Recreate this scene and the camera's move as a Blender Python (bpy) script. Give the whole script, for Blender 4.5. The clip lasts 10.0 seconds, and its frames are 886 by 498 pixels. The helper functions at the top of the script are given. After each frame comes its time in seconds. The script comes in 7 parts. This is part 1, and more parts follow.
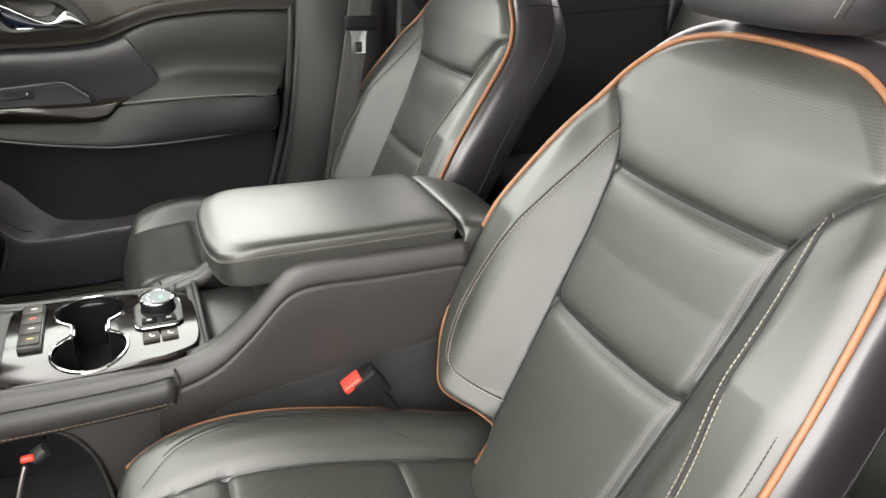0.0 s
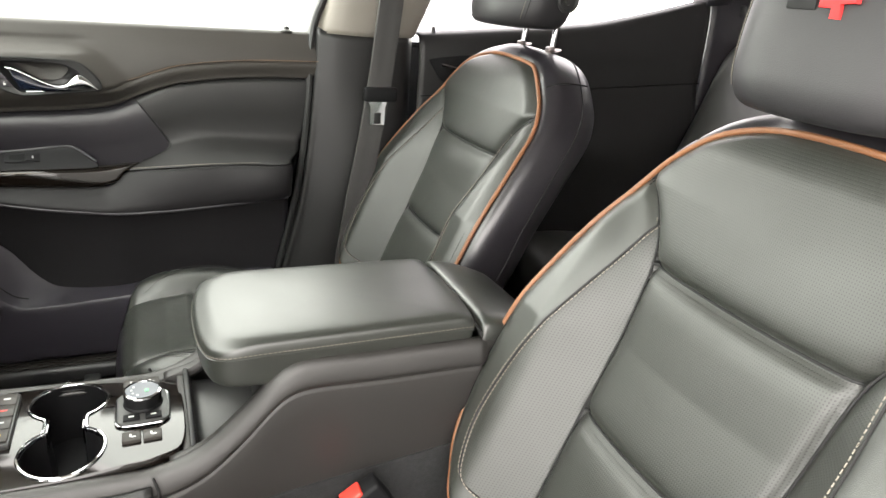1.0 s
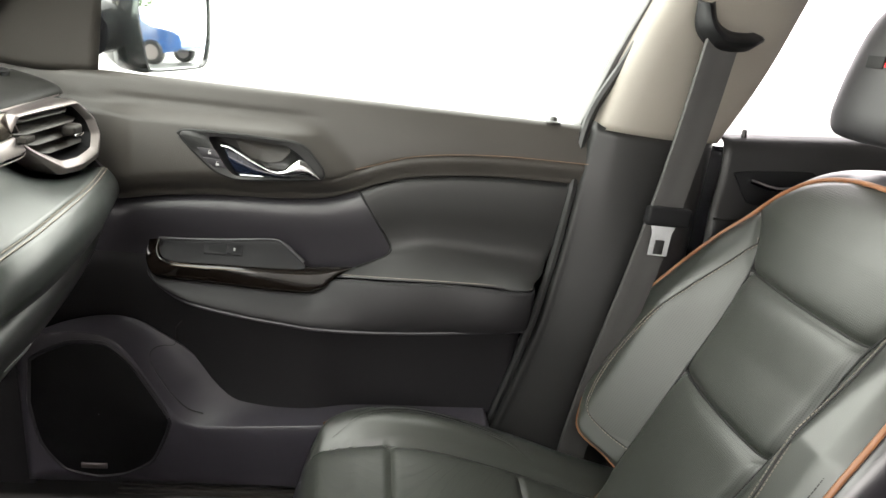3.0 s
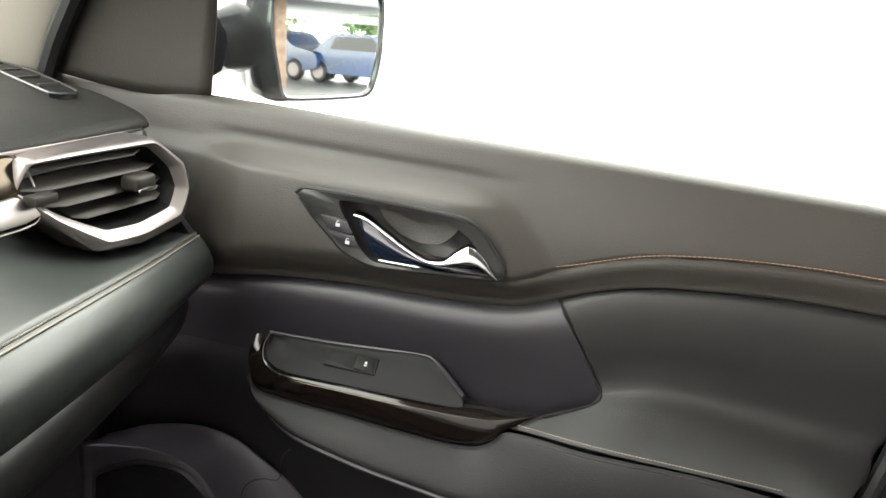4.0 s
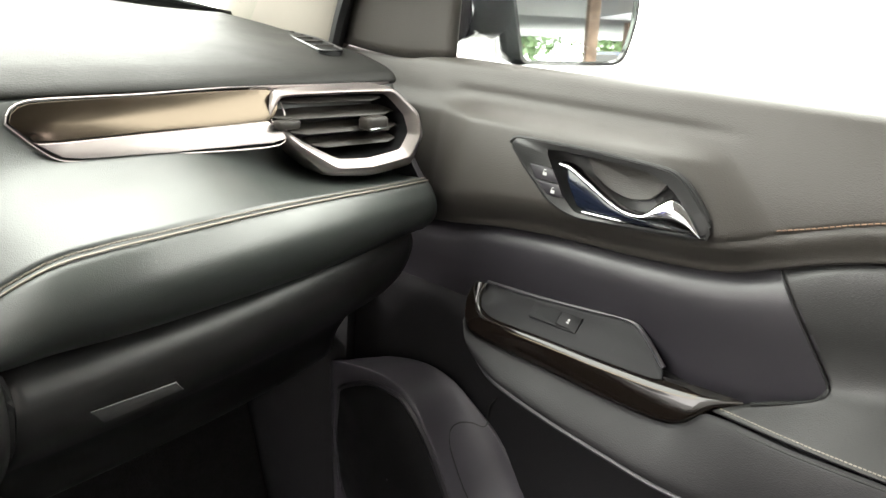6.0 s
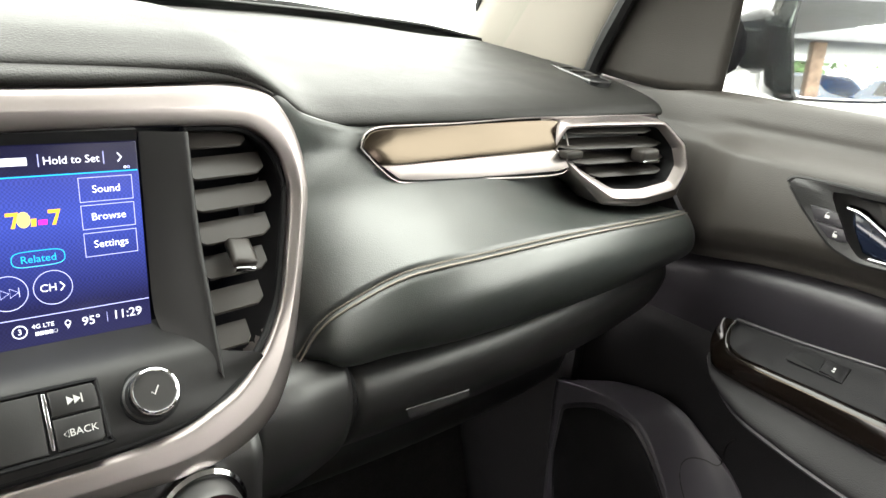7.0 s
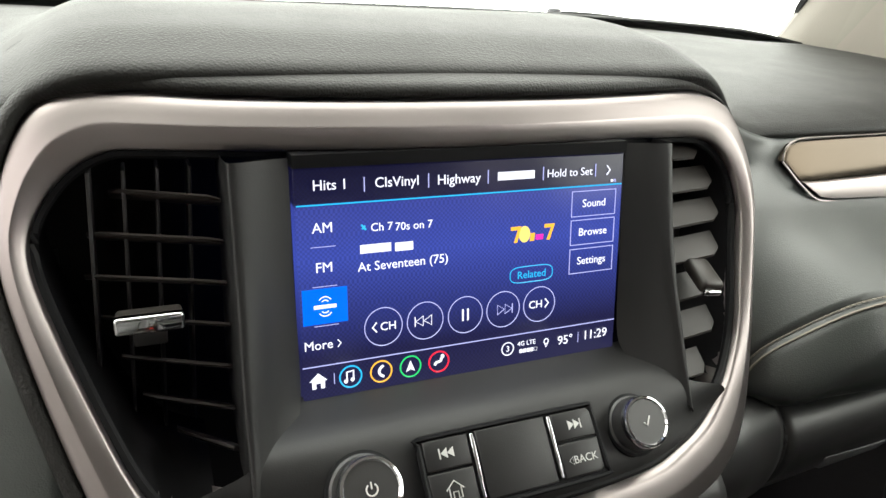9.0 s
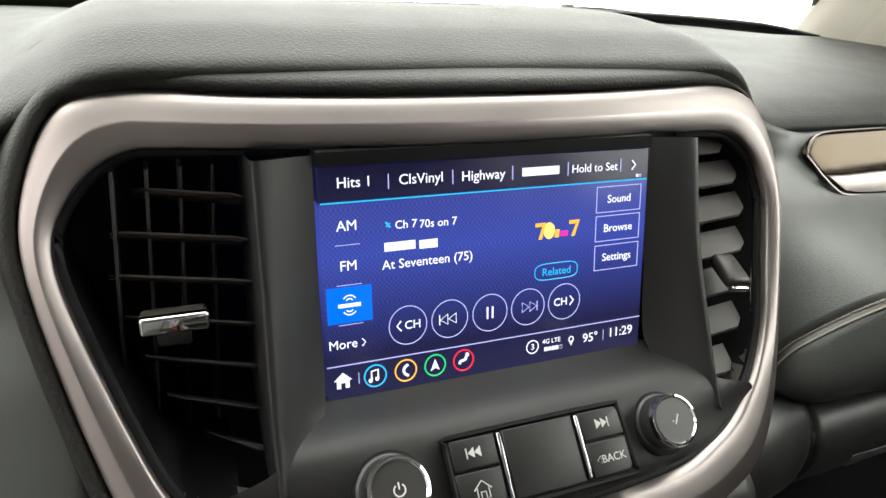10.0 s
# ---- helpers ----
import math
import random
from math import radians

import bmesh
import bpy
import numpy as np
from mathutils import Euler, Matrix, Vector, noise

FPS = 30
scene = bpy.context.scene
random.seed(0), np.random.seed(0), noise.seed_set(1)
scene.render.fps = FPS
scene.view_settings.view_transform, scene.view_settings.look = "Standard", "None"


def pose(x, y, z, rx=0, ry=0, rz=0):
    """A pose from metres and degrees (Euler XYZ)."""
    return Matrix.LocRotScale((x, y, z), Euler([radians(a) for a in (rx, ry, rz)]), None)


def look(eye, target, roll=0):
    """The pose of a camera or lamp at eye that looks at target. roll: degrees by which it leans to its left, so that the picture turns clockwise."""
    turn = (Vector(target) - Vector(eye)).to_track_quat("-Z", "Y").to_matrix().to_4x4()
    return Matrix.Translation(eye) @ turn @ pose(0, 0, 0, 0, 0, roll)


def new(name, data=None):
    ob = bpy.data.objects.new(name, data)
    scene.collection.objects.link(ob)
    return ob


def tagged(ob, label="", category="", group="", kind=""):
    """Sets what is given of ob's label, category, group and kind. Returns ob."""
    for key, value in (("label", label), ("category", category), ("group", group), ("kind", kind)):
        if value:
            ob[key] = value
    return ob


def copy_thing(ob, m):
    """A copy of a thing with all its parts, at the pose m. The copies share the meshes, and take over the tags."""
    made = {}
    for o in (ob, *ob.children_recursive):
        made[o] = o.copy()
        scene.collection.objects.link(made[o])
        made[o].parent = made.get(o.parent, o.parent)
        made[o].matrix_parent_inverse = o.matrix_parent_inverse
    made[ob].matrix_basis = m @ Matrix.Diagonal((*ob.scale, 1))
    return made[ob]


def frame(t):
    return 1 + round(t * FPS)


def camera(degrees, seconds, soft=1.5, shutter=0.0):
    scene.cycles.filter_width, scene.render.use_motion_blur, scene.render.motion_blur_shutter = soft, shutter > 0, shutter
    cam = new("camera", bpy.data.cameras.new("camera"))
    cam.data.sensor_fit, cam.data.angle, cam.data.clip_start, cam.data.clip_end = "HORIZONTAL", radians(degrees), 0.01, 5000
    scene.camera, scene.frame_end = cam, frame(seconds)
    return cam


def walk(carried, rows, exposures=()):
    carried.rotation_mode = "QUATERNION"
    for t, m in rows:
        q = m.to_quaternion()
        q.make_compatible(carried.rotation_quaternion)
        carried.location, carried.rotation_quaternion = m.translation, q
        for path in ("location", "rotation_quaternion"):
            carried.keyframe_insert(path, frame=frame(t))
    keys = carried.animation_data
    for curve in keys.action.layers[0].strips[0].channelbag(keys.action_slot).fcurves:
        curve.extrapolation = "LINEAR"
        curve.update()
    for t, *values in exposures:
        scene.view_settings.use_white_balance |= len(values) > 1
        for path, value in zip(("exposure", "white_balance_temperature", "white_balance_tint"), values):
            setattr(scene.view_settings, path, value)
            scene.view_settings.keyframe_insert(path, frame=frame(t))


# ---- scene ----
cam = camera(64.8, 10.0)
EXPOSURES = [(0, 1.49), (0.5, 1.43), (2, 1.51), (3.5, 1.45), (4.0, 1.56), (4.5, 0.98), (5, 1.68), (6.5, 1.9), (7.5, 1.3), (8.5, 0.95), (10, 0.92)]
PATH = [
    (0, (-0.868, -0.332, 1.289), (0.761, -1.105, 0.426), 3.3),
    (0.5, (-0.832, -0.336, 1.301), (0.786, -1.226, 0.534), 4.2),
    (1, (-0.78, -0.364, 1.299), (0.929, -1.119, 0.584), 4.7),
    (1.5, (-0.715, -0.397, 1.299), (1.097, -0.903, 0.618), 4.8),
    (2, (-0.608, -0.348, 1.341), (1.234, -0.729, 0.662), 5.5),
    (2.2, (-0.58, -0.352, 1.324), (1.292, -0.685, 0.705), 5.8),
    (3.3, (-0.241, -0.317, 1.313), (1.638, -0.547, 0.667), 9.2),
    (3.5, (-0.15, -0.32, 1.323), (1.723, -0.42, 0.629), 9.6),
    (4, (0.057, -0.334, 1.286), (1.93, -0.01, 0.665), 8.0),
    (4.5, (0.128, -0.447, 1.245), (1.922, 0.173, 0.613), 5.6),
    (5, (0.145, -0.478, 1.222), (1.882, 0.253, 0.553), 5.3),
    (6.5, (0.028, -0.436, 1.24), (1.367, 0.903, 0.595), 4.7),
    (6.7, (0.005, -0.412, 1.242), (1.302, 0.965, 0.594), 4.9),
    (7, (-0.019, -0.395, 1.243), (1.179, 1.066, 0.588), 5.2),
    (7.5, (-0.068, -0.37, 1.243), (0.961, 1.213, 0.584), 5.0),
    (8, (-0.121, -0.324, 1.24), (0.806, 1.317, 0.569), 4.6),
    (8.5, (-0.147, -0.297, 1.234), (0.678, 1.405, 0.582), 3.2),
    (9, (-0.146, -0.284, 1.225), (0.624, 1.445, 0.579), 2.3),
    (9.5, (-0.15, -0.278, 1.223), (0.604, 1.461, 0.587), 1.8),
    (10, (-0.151, -0.278, 1.223), (0.593, 1.46, 0.572), 1.6),
]
walk(cam, [(t, look(eye, target, roll)) for t, eye, target, roll in PATH], EXPOSURES)

# ---- light ----
world = bpy.data.worlds.new("world")
scene.world = world
world.use_nodes = True
bg = world.node_tree.nodes["Background"]
bg.inputs["Color"].default_value = (1.0, 0.957, 0.912, 1)
bg.inputs["Strength"].default_value = 4.2


# ---- materials ----
def material(name, colour, rough=0.5, metal=0.0, spec=0.5, vary=0.15, vary_scale=6.0, grain=0.0, grain_scale=900.0,
             coat=0.0, dots=0.0, weave=0.0, rough_vary=0.1, blotch=0.0):
    """Principled surface with large soft variation, fine relief and, if asked for, punched dots or a woven rib."""
    m = bpy.data.materials.new(name)
    m.use_nodes = True
    nt = m.node_tree
    n, l = nt.nodes, nt.links
    b = n["Principled BSDF"]
    b.inputs["Roughness"].default_value = rough
    b.inputs["Metallic"].default_value = metal
    b.inputs["Specular IOR Level"].default_value = spec
    b.inputs["Coat Weight"].default_value = coat
    b.inputs["Coat Roughness"].default_value = 0.05
    tc = n.new("ShaderNodeTexCoord")
    big = n.new("ShaderNodeTexNoise")
    big.inputs["Scale"].default_value, big.inputs["Detail"].default_value = vary_scale, 6
    l.new(tc.outputs["Object"], big.inputs["Vector"])
    ramp = n.new("ShaderNodeValToRGB")
    lo, hi = [c * (1 - vary) for c in colour], [min(1, c * (1 + vary)) for c in colour]
    ramp.color_ramp.elements[0].position, ramp.color_ramp.elements[1].position = 0.3, 0.7
    ramp.color_ramp.elements[0].color, ramp.color_ramp.elements[1].color = (*lo, 1), (*hi, 1)
    l.new(big.outputs["Fac"], ramp.inputs["Fac"])
    base = ramp.outputs["Color"]
    rv = n.new("ShaderNodeMapRange")
    rv.inputs["From Min"].default_value, rv.inputs["From Max"].default_value = 0.3, 0.7
    rv.inputs["To Min"].default_value, rv.inputs["To Max"].default_value = max(0.02, rough - rough_vary), min(1, rough + rough_vary)
    smear = n.new("ShaderNodeTexNoise")
    smear.inputs["Scale"].default_value, smear.inputs["Detail"].default_value = vary_scale * 4, 5
    l.new(tc.outputs["Object"], smear.inputs["Vector"])
    l.new(smear.outputs["Fac"], rv.inputs["Value"])
    l.new(rv.outputs["Result"], b.inputs["Roughness"])
    height = None
    if grain:
        v = n.new("ShaderNodeTexVoronoi")
        v.inputs["Scale"].default_value = grain_scale
        l.new(tc.outputs["Object"], v.inputs["Vector"])
        height = v.outputs["Distance"]
    if dots:
        sc = n.new("ShaderNodeVectorMath")
        sc.operation = "MULTIPLY"
        sc.inputs[1].default_value = (1 / 0.0028,) * 3
        l.new(tc.outputs["Object"], sc.inputs[0])
        fr = n.new("ShaderNodeVectorMath")
        fr.operation = "FRACTION"
        l.new(sc.outputs[0], fr.inputs[0])
        sx = n.new("ShaderNodeSeparateXYZ")
        l.new(fr.outputs[0], sx.inputs[0])
        cx = n.new("ShaderNodeCombineXYZ")
        l.new(sx.outputs["X"], cx.inputs["X"])
        l.new(sx.outputs["Z"], cx.inputs["Y"])
        ds = n.new("ShaderNodeVectorMath")
        ds.operation = "DISTANCE"
        ds.inputs[1].default_value = (0.5, 0.5, 0)
        l.new(cx.outputs[0], ds.inputs[0])
        mr = n.new("ShaderNodeMapRange")
        mr.inputs["From Min"].default_value, mr.inputs["From Max"].default_value = 0.17, 0.27
        l.new(ds.outputs["Value"], mr.inputs["Value"])
        mx = n.new("ShaderNodeMix")
        mx.data_type = "RGBA"
        mx.inputs["A"].default_value = (*[c * 0.25 for c in colour], 1)
        l.new(mr.outputs["Result"], mx.inputs["Factor"])
        l.new(base, mx.inputs["B"])
        base = mx.outputs["Result"]
        height = mr.outputs["Result"]
    if weave:
        w = n.new("ShaderNodeTexWave")
        w.inputs["Scale"].default_value = weave
        w.bands_direction = "Y"
        l.new(tc.outputs["Object"], w.inputs["Vector"])
        height = w.outputs["Fac"]
    if height is not None:
        bump = n.new("ShaderNodeBump")
        bump.inputs["Strength"].default_value = grain or 0.4
        bump.inputs["Distance"].default_value = 0.0006
        l.new(height, bump.inputs["Height"])
        l.new(bump.outputs["Normal"], b.inputs["Normal"])
    l.new(base, b.inputs["Base Color"])
    return m


def glow(name, colour, strength):
    m = bpy.data.materials.new(name)
    m.use_nodes = True
    b = m.node_tree.nodes["Principled BSDF"]
    b.inputs["Base Color"].default_value = (*[c * 0.1 for c in colour], 1)
    b.inputs["Emission Color"].default_value = (*colour, 1)
    b.inputs["Emission Strength"].default_value = strength
    b.inputs["Roughness"].default_value = 0.15
    return m


LEATHER = material("black leather", (0.0245, 0.0262, 0.0224), 0.38, spec=0.85, vary=0.06, grain=0.22, grain_scale=1100, rough_vary=0.025)
LEATHER_PERF = material("perforated black leather", (0.0282, 0.0300, 0.0258), 0.42, spec=0.68, vary=0.08, dots=1.0, rough_vary=0.04)
# Purple cast of the shaded seat sides is mixed into this base.
LEATHER_SIDE = material("smooth black seat side", (0.0166, 0.0145, 0.0175), 0.33, spec=0.9, vary=0.05, grain=0.10, grain_scale=900, rough_vary=0.02)
HEAD_SKIN = material("soft headrest leather", (0.0165, 0.0155, 0.0168), 0.48, spec=0.5, vary=0.05, grain=0.15, grain_scale=900, rough_vary=0.02)
LID_SKIN = material("soft console lid skin", (0.0195, 0.0209, 0.0176), 0.37, spec=0.85, vary=0.05, grain=0.12, grain_scale=1000, rough_vary=0.02)
DASH_PAD = material("grained dash pad", (0.0124, 0.0119, 0.0110), 0.56, spec=0.25, vary=0.06, grain=0.45, grain_scale=820, rough_vary=0.03)
DASH_LEATHER = material("wrapped dash leather", (0.0248, 0.0284, 0.0260), 0.38, spec=0.9, vary=0.05, grain=0.2, grain_scale=1250, rough_vary=0.03)
DOOR_TOP = material("warm grey door top", (0.0333, 0.0293, 0.0253), 0.52, vary=0.06, grain=0.3, grain_scale=900, rough_vary=0.03)
DOOR_SKIN = material("black door leather", (0.0150, 0.0146, 0.0146), 0.46, spec=0.5, vary=0.06, grain=0.3, grain_scale=900, rough_vary=0.03)
# Base tinted purple for the cool shade low on the door.
DOOR_PLASTIC = material("hard black door plastic", (0.0235, 0.0212, 0.0255), 0.38, spec=0.6, vary=0.06, grain=0.2, grain_scale=1400, rough_vary=0.03)
# One door plastic as a lit and a shaded copy, light in the colour.
DOOR_LIT = material("door plastic lightened as if lit", (0.041, 0.037, 0.046), 0.40, spec=0.6, vary=0.07, grain=0.25, grain_scale=1300, rough_vary=0.03)
DOOR_SHADED = material("matt door plastic darkened for shade", (0.0085, 0.0080, 0.0093), 0.58, spec=0.25, vary=0.08, grain=0.3, grain_scale=1000, rough_vary=0.03)
DOOR_PAD = material("padded door vinyl", (0.0120, 0.0112, 0.0124), 0.50, spec=0.3, vary=0.06, grain=0.3, grain_scale=900, rough_vary=0.03)
PLASTIC = material("satin black plastic", (0.0215, 0.0210, 0.0205), 0.42, spec=0.65, vary=0.08, grain=0.06, grain_scale=1600, rough_vary=0.03)
CONSOLE_SKIN = material("charcoal console plastic", (0.0208, 0.0190, 0.0179), 0.46, spec=0.65, vary=0.07, grain=0.25, grain_scale=1200, rough_vary=0.03)
# Near-black with little sheen, so hollows keep the darkness of shade.
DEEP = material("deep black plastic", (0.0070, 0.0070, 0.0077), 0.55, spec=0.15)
SLAT = material("vent slat plastic", (0.0300, 0.0262, 0.0235), 0.44, spec=0.3)
PANEL = material("matt black panel plastic", (0.0125, 0.0122, 0.0122), 0.45, spec=0.45, vary=0.08, grain=0.06, grain_scale=1600, rough_vary=0.03)
FIN = material("inner vent fin plastic", (0.0400, 0.0385, 0.0385), 0.40)
GLOSS = material("gloss black brown trim", (0.0065, 0.0048, 0.0038), 0.09, spec=0.42, coat=0.12, rough_vary=0.02)
SMOKED = material("smoked bronze metal trim", (0.0741, 0.0593, 0.0449), 0.18, metal=1.0, rough_vary=0.03)
SILVER = material("satin silver trim", (0.295, 0.263, 0.257), 0.40, metal=1.0, vary=0.04, rough_vary=0.04)
POLISHED = material("polished steel", (0.36, 0.36, 0.37), 0.10, metal=1.0, vary=0.05, rough_vary=0.03)
CHROME = material("chrome", (0.6120, 0.6192, 0.6336), 0.06, metal=1.0, vary=0.03, rough_vary=0.02)
ORANGE = material("orange piping", (0.2009, 0.0841, 0.0362), 0.5, vary=0.15, grain=0.2)
THREAD = material("tan thread", (0.1725, 0.1087, 0.0713), 0.7, vary=0.2)
GREY_THREAD = material("grey brown thread", (0.1955, 0.1725, 0.1437), 0.7, vary=0.2)
SEAM = material("dark seam", (0.008, 0.008, 0.008), 0.7)
BEIGE = material("light grey pillar trim", (0.2228, 0.2009, 0.1747), 0.6, vary=0.06, grain=0.3, grain_scale=700)
WEB = material("belt webbing", (0.0400, 0.0385, 0.0375), 0.6, weave=260.0, grain=0.2)
RUBBER = material("rubber seal", (0.012, 0.012, 0.012), 0.5)
CARPET = material("dark carpet", (0.010, 0.010, 0.0105), 0.95, vary=0.3, vary_scale=40, grain=1.0, grain_scale=420)
RED = material("red plastic", (0.72, 0.045, 0.03), 0.35)
RED_THREAD = material("red thread", (0.75, 0.03, 0.03), 0.6)
PAINT = material("dark body paint", (0.02, 0.021, 0.024), 0.15, coat=1.0)
HEADLINER = material("grey headliner", (0.45, 0.43, 0.40), 0.95, grain=0.4, grain_scale=600)
CONCRETE = material("grey painted floor", (0.1530, 0.1530, 0.1485), 0.5, vary=0.1, vary_scale=0.6)
STEEL = material("grey painted steel", (0.16, 0.16, 0.17), 0.5)
BLUE = material("blue car paint", (0.015, 0.07, 0.22), 0.2, coat=1.0)
PLASTER = material("pale render", (0.42, 0.42, 0.40), 0.9, vary=0.1, vary_scale=0.7)
WOOD = material("weathered brown timber", (0.22, 0.15, 0.11), 0.8, vary=0.3)
LEAF = material("green leaves", (0.06, 0.12, 0.03), 0.6, vary=0.4)
NAVY = material("gloss navy lever blade", (0.008, 0.011, 0.022), 0.08, rough_vary=0.02)
LATCH = material("grey latch plastic", (0.14, 0.14, 0.14), 0.45)
KNOB_TOP = material("blue grey dial", (0.075, 0.085, 0.105), 0.35, vary=0.1)
AMBER_MARK = material("amber print", (0.55, 0.40, 0.08), 0.6)
WHITE_MARK = material("white print", (0.5250, 0.5250, 0.5100), 0.6)
GREEN_LIGHT = glow("green lamp", (0.01, 0.8, 0.14), 0.35)
RED_LIGHT = glow("red mark", (1.0, 0.08, 0.06), 1.0)
BLUE_LIGHT = glow("blue mark", (0.05, 0.25, 1.0), 1.0)
MIRROR = material("mirror", (0.86, 0.88, 0.88), 0.02, metal=1.0, vary=0.0, rough_vary=0.0)


def glass(name, colour, rough=0.0, shine=0.04):
    m = bpy.data.materials.new(name)
    m.use_nodes = True
    n, l = m.node_tree.nodes, m.node_tree.links
    tr = n.new("ShaderNodeBsdfTransparent")
    tr.inputs["Color"].default_value = (*colour, 1)
    gl = n.new("ShaderNodeBsdfGlossy")
    gl.inputs["Roughness"].default_value = rough
    mx = n.new("ShaderNodeMixShader")
    mx.inputs[0].default_value = shine
    l.new(tr.outputs[0], mx.inputs[1])
    l.new(gl.outputs[0], mx.inputs[2])
    l.new(mx.outputs[0], n["Material Output"].inputs["Surface"])
    return m


PANE = glass("window glass", (0.90, 0.965, 0.925))
DARK_PANE = glass("privacy glass", (0.78, 0.77, 0.79))
FILM = glass("clear plastic film", (0.90, 0.90, 0.92), 0.12, 0.045)


# ---- building helpers ----
def V(*a):
    return Vector(a)


def spline(pts, n):
    """n points evenly along a smooth curve through pts."""
    p = [Vector(q) for q in pts]
    p = [2 * p[0] - p[1]] + p + [2 * p[-1] - p[-2]]
    dense = []
    for i in range(1, len(p) - 2):
        a, b, c, d = p[i - 1:i + 3]
        for k in range(12):
            t = k / 12
            dense.append(0.5 * ((2 * b) + (c - a) * t + (2 * a - 5 * b + 4 * c - d) * t * t + (3 * b - a - 3 * c + d) * t ** 3))
    dense.append(p[-2])
    return even(dense, n)


def even(dense, n):
    s = [0.0]
    for a, b in zip(dense, dense[1:]):
        s.append(s[-1] + (b - a).length)
    out, j = [], 0
    for k in range(n):
        w = s[-1] * k / (n - 1)
        while j < len(s) - 2 and s[j + 1] < w:
            j += 1
        t = (w - s[j]) / max(1e-9, s[j + 1] - s[j])
        out.append(dense[j].lerp(dense[j + 1], t))
    return out


def interp(x, table):
    """Smooth value at x in a table of (x, value), x rising."""
    if x <= table[0][0]:
        return table[0][1]
    for i in range(len(table) - 1):
        (x0, v0), (x1, v1) = table[i:i + 2]
        if x <= x1:
            m0 = (v1 - table[i - 1][1]) / (x1 - table[i - 1][0]) if i else (v1 - v0) / (x1 - x0)
            m1 = (table[i + 2][1] - v0) / (table[i + 2][0] - x0) if i + 2 < len(table) else (v1 - v0) / (x1 - x0)
            h, t = x1 - x0, (x - x0) / (x1 - x0)
            return ((2 * t ** 3 - 3 * t * t + 1) * v0 + (t ** 3 - 2 * t * t + t) * h * m0
                    + (-2 * t ** 3 + 3 * t * t) * v1 + (t ** 3 - t * t) * h * m1)
    return table[-1][1]


def smooth(t):
    t = max(0.0, min(1.0, t))
    return t * t * (3 - 2 * t)


def sheet(rows, close_u=False, close_v=False):
    """A quad sheet from rows of points."""
    bm = bmesh.new()
    vs = [[bm.verts.new(p) for p in r] for r in rows]
    nr, nc = len(vs), len(vs[0])
    for i in range(nr if close_v else nr - 1):
        for j in range(nc if close_u else nc - 1):
            a, b = vs[i], vs[(i + 1) % nr]
            bm.faces.new((a[j], a[(j + 1) % nc], b[(j + 1) % nc], b[j]))
    return bm


def resample(rails, n, closed=False):
    """All rails through shared knots, so that like points stay opposite each other."""
    rr = [[Vector(p) for p in r] for r in rails]
    m = len(rr[0])
    if any(len(r) != m for r in rr):
        return [spline(r, n) for r in rr]
    span = m if closed else m - 1
    w = [max(1e-5, sum((r[(i + 1) % m] - r[i]).length for r in rr) / len(rr)) for i in range(span)]
    s = [0.0]
    for a in w:
        s.append(s[-1] + a)
    out = []
    for r in rr:
        tan = []
        for i in range(m):
            if closed or 0 < i < m - 1:
                tan.append((r[(i + 1) % m] - r[i - 1]) / (w[i % span] + w[i - 1]))
            else:
                tan.append((r[1] - r[0]) / w[0] if i == 0 else (r[-1] - r[-2]) / w[-1])
        row, k = [], 0
        for q in range(n):
            t = s[-1] * q / (n if closed else n - 1)
            while k < span - 1 and s[k + 1] < t:
                k += 1
            h = w[k]
            u = (t - s[k]) / h
            a, c = r[k], r[(k + 1) % m]
            row.append((2 * u ** 3 - 3 * u * u + 1) * a + (u ** 3 - 2 * u * u + u) * h * tan[k] + (3 * u * u - 2 * u ** 3) * c + (u ** 3 - u * u) * h * tan[(k + 1) % m])
        out.append(row)
    return out


def loft(rails, nu=40, nv=5, close_u=False):
    """A smooth skin through rails (each a list of points), nv rows to each gap."""
    rr = resample(rails, nu, close_u)
    cols = []
    for j in range(len(rr[0])):
        pts = [r[j] for r in rr]
        if len(pts) == 2:
            cols.append([pts[0].lerp(pts[1], k / nv) for k in range(nv + 1)])
            continue
        gap = [max(1e-6, (b - a).length) for a, b in zip(pts, pts[1:])]
        tan = [(pts[1] - pts[0]) / gap[0]]
        for i in range(1, len(pts) - 1):
            tan.append((pts[i + 1] - pts[i - 1]) / (gap[i] + gap[i - 1]))
        tan.append((pts[-1] - pts[-2]) / gap[-1])
        col = []
        for i in range(len(gap)):
            for k in range(nv):
                t, h = k / nv, gap[i]
                col.append((2 * t ** 3 - 3 * t * t + 1) * pts[i] + (t ** 3 - 2 * t * t + t) * h * tan[i] + (3 * t * t - 2 * t ** 3) * pts[i + 1] + (t ** 3 - t * t) * h * tan[i + 1])
        col.append(pts[-1])
        cols.append(col)
    return sheet([[c[i] for c in cols] for i in range(len(cols[0]))], close_u)


